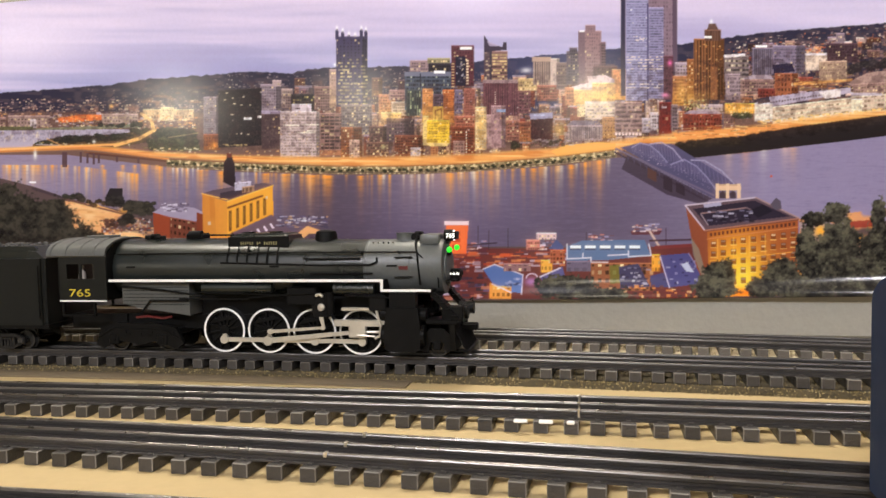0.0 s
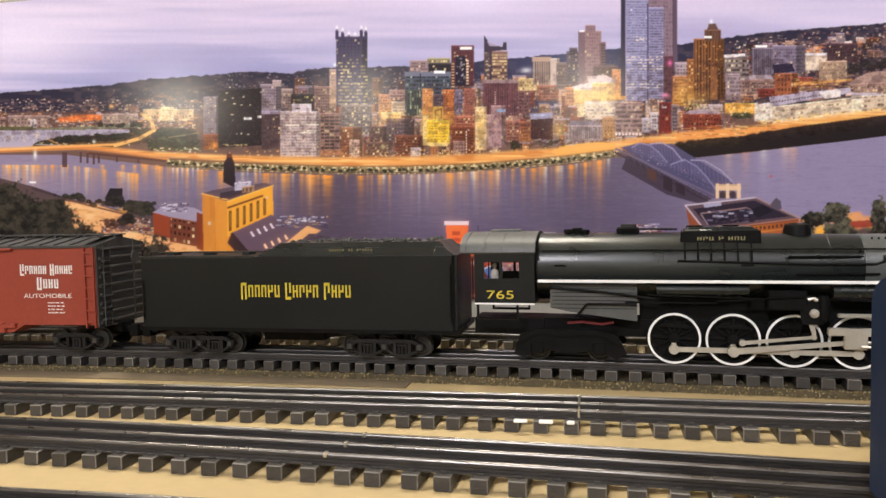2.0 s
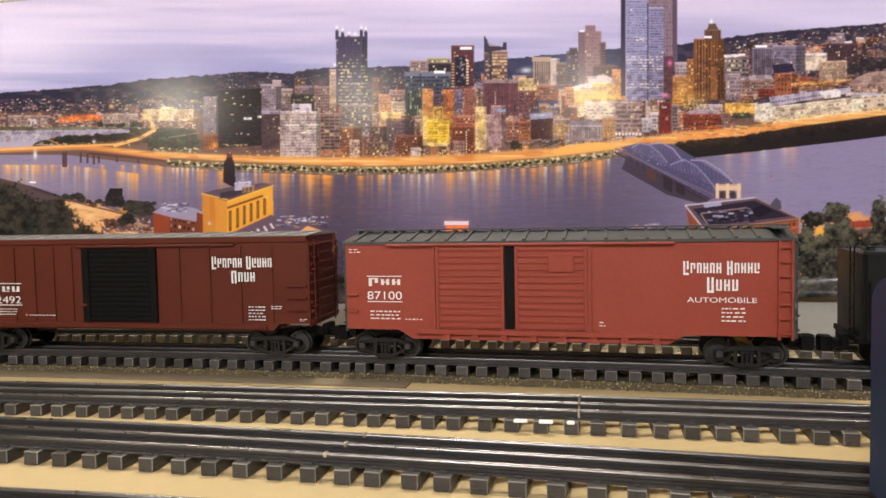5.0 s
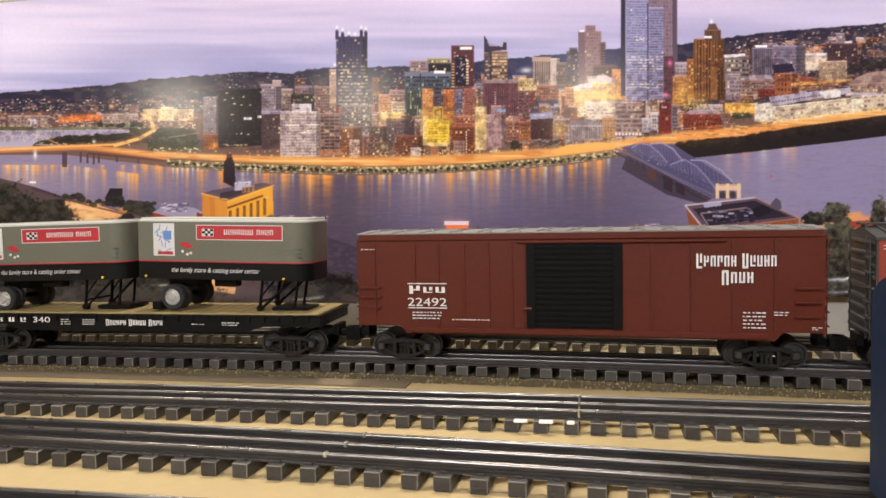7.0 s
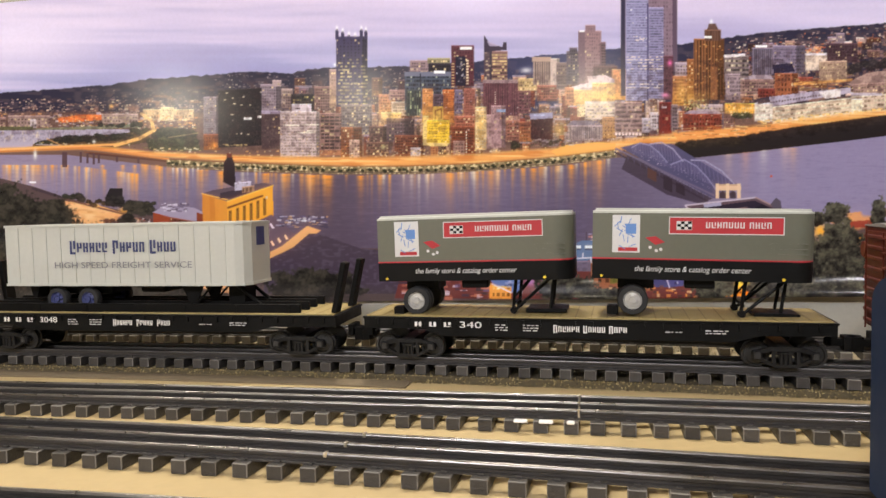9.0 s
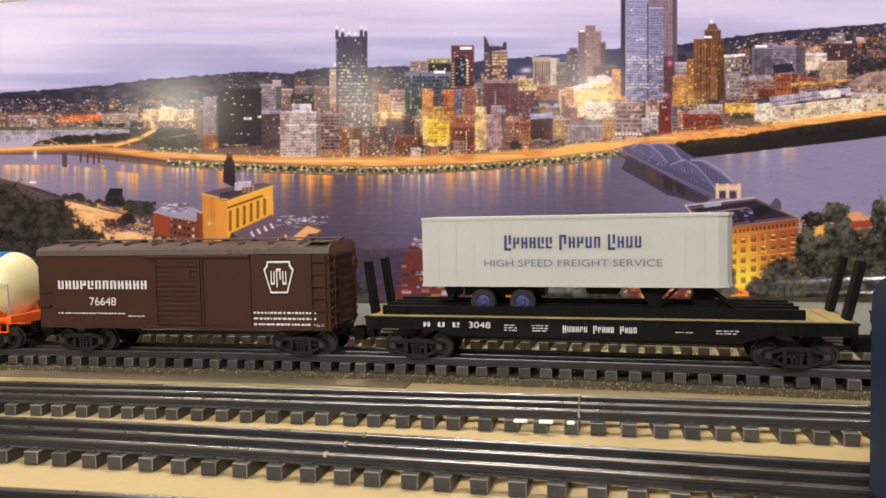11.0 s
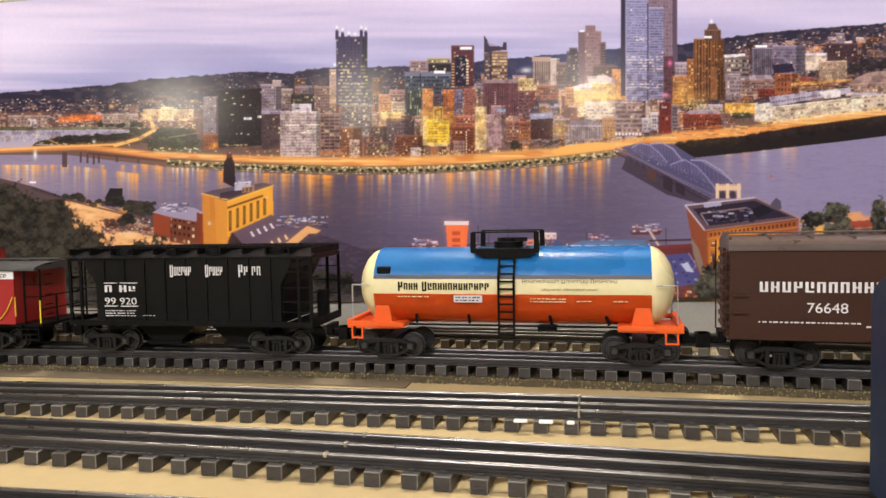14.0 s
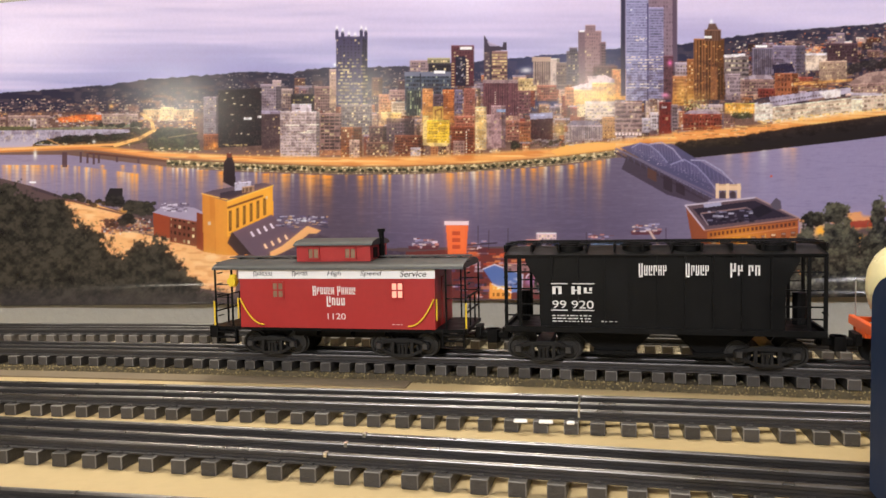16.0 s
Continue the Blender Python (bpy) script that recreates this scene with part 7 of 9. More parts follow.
    part("platform", bm, M_CHAR, c, "black dome platform with handrails")
    bm = bmesh.new()
    cyl(bm, (-0.002, 0, 0.078), (-0.002, 0, 0.0865), 0.011, 18)
    cyl(bm, (-0.002, 0, 0.0865), (-0.002, 0, 0.0890), 0.006, 14)
    box(bm, -0.010, 0.012, -0.003, 0.003, 0.0865, 0.0895)
    smooth(part("dome", bm, M_CHAR, c), 40)
    bm = bmesh.new()
    for x in (-0.0055, 0.0055):
        tube(bm, [(x, -0.021, 0.0805), (x, -R - 0.0025, 0.0600), (x, -R - 0.0025, 0.0190)], 0.0009, 6)
    for i in range(11):
        z = 0.0205 + i * 0.0055
        y = -R - 0.0025 if z < 0.06 else -R - 0.0025 + (z - 0.06) * 0.5
        cyl(bm, (-0.0055, y, z), (0.0055, y, z), 0.0007, 6)
    part("ladder", bm, M_CHAR, c)
    for sg in (-1, 1):
        bm = bmesh.new()
        box(bm, sg * 0.104 - 0.018, sg * 0.104 + 0.018, -0.012, 0.012, 0.0200, 0.0265)
        box(bm, sg * 0.120 - 0.002, sg * 0.120 + 0.002, -0.031, 0.031, 0.0235, 0.0300, 0.0005)
        box(bm, sg * 0.088 - 0.010, sg * 0.088 + 0.010, -0.030, 0.030, 0.0235, 0.0275, 0.0005)
        for y in (-0.030, 0.030):
            box(bm, min(sg * 0.080, sg * 0.121), max(sg * 0.080, sg * 0.121), y - 0.0012, y + 0.0012, 0.0250, 0.0285)
            for xx in (sg * 0.118, sg * 0.110):
                box(bm, xx - 0.0006, xx + 0.0006, y - 0.0008, y + 0.0008, 0.0155, 0.0260)
            box(bm, min(sg * 0.110, sg * 0.118), max(sg * 0.110, sg * 0.118), y - 0.001, y + 0.001, 0.0155, 0.0165)
        prism(bm, [(sg * 0.095 - 0.008, 0.0265), (sg * 0.095 + 0.008, 0.0265), (sg * 0.095 + 0.005, 0.0400), (sg * 0.095 - 0.005, 0.0400)], "y", -0.0262, 0.0262)
        part("end_sill", bm, M_ORANGE, c, "orange end frame and saddle")
        bm = bmesh.new()
        bm.free()
        for y in (-0.028, 0.028):
            bm = bmesh.new()
            tube(bm, [(sg * 0.118, y, 0.029), (sg * 0.118, y, 0.056), (sg * 0.104, y * 1.035, 0.056)], 0.0005, 6)
            part("handrail", bm, M_CHROME, c)
    bm = bmesh.new()
    for x in (-0.070, -0.030, 0.030, 0.070):
        tube(bm, [(x, -0.020, 0.0330), (x + 0.002, -0.026, 0.0280)], 0.0012, 6)
    box(bm, 0.020, 0.034, -0.010, 0.002, 0.0195, 0.0235)
    tube(bm, [(-0.08, -0.012, 0.024), (0.08, -0.012, 0.024)], 0.0008, 6)
    part("underframe", bm, M_CHAR, c)
    truck(c, -0.0925)
    truck(c, 0.0935)
    coupler(c, 0.121, 1)
    coupler(c, -0.121, -1)


# ---- covered hopper ----
def covered_hopper():
    c = rolling("hopper_car", -2.7005, 0.075, "black two-bay covered hopper car with white lettering", "hopper car", "freight cars")
    H, W = 0.1055, 0.0325
    bm = bmesh.new()
    prism(bm, [(-0.0905, 0.0765), (-0.0905, 0.0730), (-0.0800, 0.0560), (-0.0800, 0.0260), (0.0800, 0.0260), (0.0800, 0.0560), (0.0890, 0.0730), (0.0890, 0.0765)], "y", -W, W)
    part("body", bm, M_BLACK, c)
    bm = bmesh.new()
    box(bm, -H, H, -W - 0.0012, -W, 0.0235, 0.0275)
    part("side_sill", bm, M_BLACK, c)
    bm = bmesh.new()
    box(bm, -0.0007, 0.0007, -W - 0.0012, -W, 0.0260, 0.0765)
    pieces("side_post", bm, M_BLACK, c, [Matrix.Translation((-0.072 + i * 0.018, 0, 0)) for i in range(9)])
    bm = bmesh.new()
    box(bm, -H, H, -W, W, 0.0755, 0.0775, 0.0004)
    prism(bm, [(-W - 0.0012, 0.0770), (W + 0.0012, 0.0770), (W + 0.0012, 0.0782), (0.010, 0.0825), (-0.010, 0.0825), (-W - 0.0012, 0.0782)], "x", -H, H)
    part("roof", bm, M_BLACK, c, "black sloped roof")
    bm = bmesh.new()
    for x in (-0.060, -0.014, 0.020, 0.074):
        for y in (-0.018, 0.018):
            cyl(bm, (x, y, 0.0795), (x, y, 0.0835), 0.0095, 18)
            cyl(bm, (x, y, 0.0835), (x, y, 0.0845), 0.0060, 14)
            box(bm, x - 0.011, x + 0.011, y - 0.001, y + 0.001, 0.0835, 0.0848)
    smooth(part("hatch", bm, M_CHAR, c), 40)
    bm = bmesh.new()
    for y in (-0.010, 0.010):
        box(bm, -H - 0.002, H + 0.002, y - 0.002, y + 0.002, 0.0850, 0.0858)
    for y in (-0.029, 0.029):
        box(bm, -H, H, y - 0.0004, y + 0.0004, 0.0850, 0.0856)
    for i in range(12):
        x = -H + i * 2 * H / 11
        box(bm, x - 0.0006, x + 0.0006, -0.030, 0.030, 0.0800, 0.0850)
    part("roof_walk", bm, M_CHAR, c)
    for sg in (-1, 1):
        bm = bmesh.new()
        for y in (-W + 0.0010, W - 0.0010):
            for x in (sg * 0.1045, sg * 0.0945):
                box(bm, x - 0.0012, x + 0.0012, y - 0.0008, y + 0.0008, 0.0235, 0.0770)
            for z in (0.035, 0.043, 0.054, 0.066):
                box(bm, min(sg * 0.080, sg * 0.1045), max(sg * 0.080, sg * 0.1045), y - 0.0005, y + 0.0005, z - 0.0005, z + 0.0005)
        box(bm, min(sg * 0.08, sg * 0.1055), max(sg * 0.08, sg * 0.1055), -W, W, 0.0225, 0.0255)
        prism(bm, [(sg * 0.081, 0.030), (sg * 0.081, 0.056), (sg * 0.090, 0.0760), (sg * 0.086, 0.0760), (sg * 0.076, 0.056)], "y", -W * 0.9, W * 0.9)
        box(bm, sg * 0.1045 - 0.001, sg * 0.1045 + 0.001, -W, W, 0.0225, 0.0285)
        for z in (0.038, 0.050, 0.062):
            box(bm, sg * 0.1055 - 0.0006, sg * 0.1055 + 0.0006, -W, -W + 0.013, z - 0.0005, z + 0.0005)
        cyl(bm, (sg * 0.098, 0.010, 0.0255), (sg * 0.098, 0.010, 0.048), 0.005, 12)
        part("end_frame", bm, M_CHAR, c, "open end frame with ladder rungs")
    for xm in (-0.028, 0.040):
        bm = bmesh.new()
        prism(bm, [(xm - 0.034, 0.0262), (xm + 0.030, 0.0262), (xm + 0.011, 0.0075), (xm - 0.013, 0.0075)], "y", -0.016, 0.016)
        box(bm, xm - 0.016, xm + 0.014, -0.019, 0.019, 0.0060, 0.0085)
        part("hopper_chute", bm, M_CHAR, c)
    marks("X Xx", -0.0725, -0.0430, 0.0505, 0.0560, -W - 0.0013, M_WHITE, c)
    text("99 920", -0.0715, -0.0430, 0.0405, 0.0460, -W - 0.0013, M_WHITE, c)
    bm = bmesh.new()
    for z in (0.0575, 0.0388):
        box(bm, -0.0725, -0.0610, -W - 0.0014, -W, z, z + 0.0006)
        box(bm, -0.0575, -0.0425, -W - 0.0014, -W, z, z + 0.0006)
    part("rule_line", bm, M_WHITE, c)
    marks("Xxxxxx", -0.0130, 0.0060, 0.0625, 0.0720, -W - 0.0013, M_WHITE, c)
    marks("Xxxxx", 0.0175, 0.0330, 0.0625, 0.0720, -W - 0.0013, M_WHITE, c)
    marks("Xx xx", 0.0455, 0.0650, 0.0625, 0.0720, -W - 0.0013, M_WHITE, c)
    bars(3, -0.0715, -0.0445, 0.0305, 0.0365, -W - 0.0013, M_WHITE, c, 40)
    bars(1, -0.0380, -0.0270, 0.0310, 0.0325, -W - 0.0013, M_WHITE, c, 41)
    truck(c, -0.0795)
    truck(c, 0.0710)
    coupler(c, H, 1)
    coupler(c, -H, -1)


# ---- caboose ----
def caboose():
    c = rolling("caboose", -2.9370, 0.06, "red caboose with white letter board, cupola and yellow handrails", "caboose", "freight cars")
    H, W = 0.0780, 0.0315
    bm = bmesh.new()
    box(bm, -H, H, -W, W, 0.0230, 0.0690)
    part("body", bm, M_CABRED, c)
    bm = bmesh.new()
    box(bm, -H - 0.0006, H + 0.0006, -W - 0.0008, -W, 0.0610, 0.0680)
    part("letter_board", bm, M_STRIPE, c, "white letter board")
    for i, (a, b) in enumerate(((-0.066, -0.050), (-0.034, -0.021), (-0.005, 0.006), (0.021, 0.038), (0.052, 0.072))):
        if i >= 2:
            text(("High", "Speed", "Service")[i - 2], a, b, 0.0625, 0.0668, -W - 0.0008, M_CHAR, c, 0.2)
        else:
            marks("Xxxxxx"[:6 - i], a, b, 0.0628, 0.0668, -W - 0.0008, M_CHAR, c, 0.16)
    bm = bmesh.new()
    arc = [(-W - 0.003, 0.0680)] + [((W + 0.003) * math.cos(math.pi * (1 - i / 12)), 0.0690 + 0.0055 * math.sin(math.pi * i / 12)) for i in range(13)] + [(W + 0.003, 0.0680)]
    prism(bm, arc, "x", -0.1000, 0.1000)
    smooth(part("roof", bm, M_ROOFDARK, c, "dark grey curved roof"), 40)
    bm = bmesh.new()
    for x0, x1 in ((-0.1, -0.036), (0.028, 0.1)):
        for y in (-0.004, 0.0, 0.004):
            box(bm, x0, x1, y - 0.0015, y + 0.0015, 0.0755, 0.0763)
        for k in range(4):
            x = x0 + (x1 - x0) * (k + 0.5) / 4
            box(bm, x - 0.0008, x + 0.0008, -0.006, 0.006, 0.0740, 0.0755)
    part("roof_walk", bm, M_ROOFDARK, c)
    bm = bmesh.new()
    box(bm, -0.034, 0.026, -0.0215, 0.0215, 0.0715, 0.0860)
    cup = part("cupola", bm, M_CABRED, c)
    bm = bmesh.new()
    arc = [(-0.0235, 0.0855)] + [(0.0235 * math.cos(math.pi * (1 - i / 10)), 0.0860 + 0.0045 * math.sin(math.pi * i / 10)) for i in range(11)] + [(0.0235, 0.0855)]
    prism(bm, arc, "x", -0.036, 0.028)
    smooth(part("cupola_roof", bm, M_ROOFDARK, cup), 40)
    for x in (-0.020, 0.010):
        bm = bmesh.new()
        box(bm, x - 0.0040, x + 0.0040, -0.0219, -0.0205, 0.0760, 0.0830)
        pane = part("window", bm, M_TANWIN, cup)
        bm = bmesh.new()
        for b in ((x - 0.0052, x - 0.0040, 0.0748, 0.0842), (x + 0.0040, x + 0.0052, 0.0748, 0.0842), (x - 0.0052, x + 0.0052, 0.0748, 0.0760), (x - 0.0052, x + 0.0052, 0.0830, 0.0842), (x - 0.0004, x + 0.0004, 0.0760, 0.0830)):
            box(bm, b[0], b[1], -0.0227, -0.0205, b[2], b[3])
        part("frame", bm, M_CABRED, pane)
    for y in (-0.010, 0.010):
        bm = bmesh.new()
        box(bm, 0.0255, 0.0268, y - 0.0045, y + 0.0045, 0.0755, 0.0835)
        part("window", bm, M_CHAR, cup)
    for x, m in ((-0.0460, M_TANWIN), (0.0495, M_WARMWIN)):
        bm = bmesh.new()
        box(bm, x - 0.0045, x + 0.0045, -W - 0.0003, -W + 0.001, 0.0465, 0.0580)
        win = part("window", bm, m, c)
        bm = bmesh.new()
        for b in ((x - 0.0052, x - 0.0040, 0.0460, 0.0585), (x + 0.0040, x + 0.0052, 0.0460, 0.0585), (x - 0.0005, x + 0.0005, 0.0460, 0.0585), (x - 0.0052, x + 0.0052, 0.0455, 0.0468), (x - 0.0052, x + 0.0052, 0.0575, 0.0588), (x - 0.0045, x + 0.0045, 0.0517, 0.0527)):
            box(bm, b[0], b[1], -W - 0.0009, -W, b[2], b[3])
        part("frame", bm, M_CABRED, win)
    marks("Xxxxxx Xxxxx", -0.0180, 0.0170, 0.0480, 0.0555, -W, M_WHITE, c)
    marks("Xxxx", -0.0070, 0.0085, 0.0395, 0.0475, -W, M_WHITE, c)
    text("1120", -0.0060, 0.0085, 0.0300, 0.0345, -W, M_WHITE, c)
    bars(1, 0.0450, 0.0530, 0.0260, 0.0272, -W, M_WHITE, c, 50)
    bm = bmesh.new()
    box(bm, -0.1020, 0.1020, -0.0300, 0.0300, 0.0205, 0.0232)
    box(bm, -0.080, 0.080, -0.0120, 0.0120, 0.0130, 0.0206)
    for x in (-0.028, 0.0, 0.028):
        box(bm, x - 0.010, x + 0.008, -0.020, 0.020, 0.0150, 0.0206)
    part("underframe", bm, M_CHAR, c)
    for sg in (-1, 1):
        bm = bmesh.new()
        for y in (-0.029, -0.010, 0.010, 0.029):
            box(bm, sg * 0.1005 - 0.0006, sg * 0.1005 + 0.0006, y - 0.0006, y + 0.0006, 0.0230, 0.0690 if abs(y) > 0.02 else 0.046)
        for z in (0.0350, 0.0460):
            box(bm, sg * 0.1005 - 0.0005, sg * 0.1005 + 0.0005, -0.029, 0.029, z - 0.0005, z + 0.0005)
        for y in (-0.0295, 0.0295):
            for z in (0.046, 0.056):
                box(bm, min(sg * 0.086, sg * 0.1005), max(sg * 0.086, sg * 0.1005), y - 0.0004, y + 0.0004, z - 0.0004, z + 0.0004)
            box(bm, sg * 0.086 - 0.0006, sg * 0.086 + 0.0006, y - 0.0006, y + 0.0006, 0.0230, 0.0690)
            for k in range(3):
                box(bm, sg * 0.091 - 0.008, sg * 0.091 + 0.008, y - 0.002 + k * 0, y + 0.002, 0.0095 + k * 0.0045, 0.0105 + k * 0.0045)
            for xx in (sg * 0.083, sg * 0.099):
                box(bm, xx - 0.0006, xx + 0.0006, y - 0.002, y + 0.002, 0.0095, 0.0220)
        for k in range(6):
            z = 0.030 + k * 0.0085
            box(bm, sg * 0.1015 - 0.0004, sg * 0.1015 + 0.0004, -0.024, -0.016, z, z + 0.0008)
        part("end_platform", bm, M_CHAR, c, "black end platform with railing and steps")
        bm = bmesh.new()
        tube(bm, [(sg * 0.101, -0.0305, 0.0240), (sg * 0.101, -0.0305, 0.0430)], 0.0007, 6)
        tube(bm, [(sg * 0.0795, -0.0325, 0.0300), (sg * 0.0795, -0.0325, 0.0460)], 0.0006, 6)
        pts = [(sg * (0.0775 - 0.020 * u), -W - 0.0016, 0.0460 - 0.0205 * (1 - (1 - u) ** 2.2)) for u in [k / 8 for k in range(9)]]
        tube(bm, pts, 0.0006, 6)
        part("handrail", bm, M_YELLOW, c, "yellow curved grab rail")
        bm = bmesh.new()
        box(bm, sg * H - 0.0006, sg * H + 0.0006, -0.008, 0.008, 0.0235, 0.0600)
        part("end_door", bm, M_CABRED, c)
    bm = bmesh.new()
    cyl(bm, (0.0285, 0, 0.0720), (0.0285, 0, 0.0950), 0.0022, 12)
    cyl(bm, (0.0285, 0, 0.0950), (0.0285, 0, 0.0975), 0.0032, 12)
    cyl(bm, (0.0285, 0, 0.0700), (0.0285, 0, 0.0760), 0.0036, 12)
    smooth(part("smokestack", bm, M_CHAR, c), 40)
    bm = bmesh.new()
    cyl(bm, (-0.0850, -0.0325, 0.0585), (-0.0850, -0.0265, 0.0585), 0.0035, 14)
    box(bm, -0.0875, -0.0825, -0.0310, -0.0270, 0.0545, 0.0640, 0.0006)
    part("marker_lamp", bm, M_YELLOW, c, "yellow marker lamp")
    truck(c, -0.0565)
    truck(c, 0.0500)
    coupler(c, 0.102, 1)
    coupler(c, -0.102, -1)


# ---- tender ----
def tender():
    c = rolling("tender", -0.4607, 0.085, "black steam-locomotive tender with yellow lettering", "tender")
    H, W = 0.1295, 0.0330
    bm = bmesh.new()
    prism(bm, [(-H, 0.0225), (H, 0.0225), (H, 0.0780), (-H, 0.0780)], "y", -W, W)
    es = [e for e in bm.edges if abs(e.verts[0].co.x - e.verts[1].co.x) < 1e-6 and abs(e.verts[0].co.y - e.verts[1].co.y) < 1e-6]
    bmesh.ops.bevel(bm, geom=es, offset=0.003, segments=3, affect="EDGES")
    smooth(part("tank", bm, M_TENDER, c), 30)
    bm = bmesh.new()
    prism(bm, [(-0.0290, 0.0780), (0.1270, 0.0780), (0.1150, 0.0880), (-0.0110, 0.0880)], "y", -0.0285, 0.0285)
    es = [e for e in bm.edges if all(v.co.z > 0.087 for v in e.verts) and abs(e.verts[0].co.y - e.verts[1].co.y) < 1e-6]
    bmesh.ops.bevel(bm, geom=es, offset=0.004, segments=4, affect="EDGES")
    smooth(part("coal_bunker", bm, M_GREENBLACK, c, "glossy black coal bunker sides"), 30)
    bm = bmesh.new()
    r = random.Random(5)
    for i in range(90):
        x, y = r.uniform(-0.008, 0.108), r.uniform(-0.021, 0.021)
        s = r.uniform(0.0018, 0.0035)
        v = bmesh.ops.create_icosphere(bm, subdivisions=1, radius=s)["verts"]
        bmesh.ops.transform(bm, verts=v, matrix=Matrix.Translation((x, y, 0.0876)) @ Matrix.Rotation(r.uniform(0, 3), 4, "X"))
    tagged(part("coal", bm, M_COALDARK, c), kind="stuff")
    bm = bmesh.new()
    box(bm, -H, -0.030, -W - 0.0004, -W + 0.0012, 0.0772, 0.0790)
    box(bm, -H, -0.030, W - 0.0012, W + 0.0004, 0.0772, 0.0790)
    for x in (-0.118, -0.085, -0.05):
        box(bm, x - 0.003, x + 0.003, -0.006, 0.006, 0.0780, 0.0800)
    tube(bm, [(-H + 0.004, -0.024, 0.0785), (-H + 0.004, -0.024, 0.0815), (-0.034, -0.024, 0.0815)], 0.0005, 6)
    part("deck_rim", bm, M_GREENBLACK, c)
    bm = bmesh.new()
    box(bm, -H - 0.002, H + 0.002, -W + 0.001, W - 0.001, 0.0195, 0.0232)
    box(bm, -0.030, 0.020, -0.018, 0.018, 0.0110, 0.0196)
    part("underframe", bm, M_CHAR, c)
    bm = bmesh.new()
    for y in (-0.024, -0.014):
        box(bm, -H - 0.0030, -H - 0.0022, y - 0.0005, y + 0.0005, 0.024, 0.082)
    for i in range(8):
        box(bm, -H - 0.0032, -H - 0.0024, -0.024, -0.014, 0.028 + i * 0.007, 0.0288 + i * 0.007)
    tube(bm, [(-H - 0.0026, -0.024, 0.082), (-H + 0.001, -0.024, 0.086), (-H + 0.006, -0.024, 0.080)], 0.0006, 6)
    part("ladder", bm, M_CHAR, c)
    bm = bmesh.new()
    for y in (-W - 0.0016, W + 0.0016):
        tube(bm, [(H - 0.004, y, 0.028), (H - 0.004, y, 0.072)], 0.0006, 6)
        tube(bm, [(-H + 0.004, y, 0.028), (-H + 0.004, y, 0.060)], 0.0006, 6)
    part("handrail", bm, M_CHAR, c)
    marks("Xxxxxx Xxxxx Xxxx", -0.0420, 0.0490, 0.0450, 0.0580, -W, M_GOLD, c, 0.22)
    marks("xxx x xxx", 0.0300, 0.0650, 0.0812, 0.0836, -0.0285, M_DULLGOLD, c, 0.22)
    truck(c, -0.0840, 0.0540, 0.0080, 3)
    truck(c, 0.0710, 0.0550, 0.0080, 3)
    coupler(c, -H, -1)


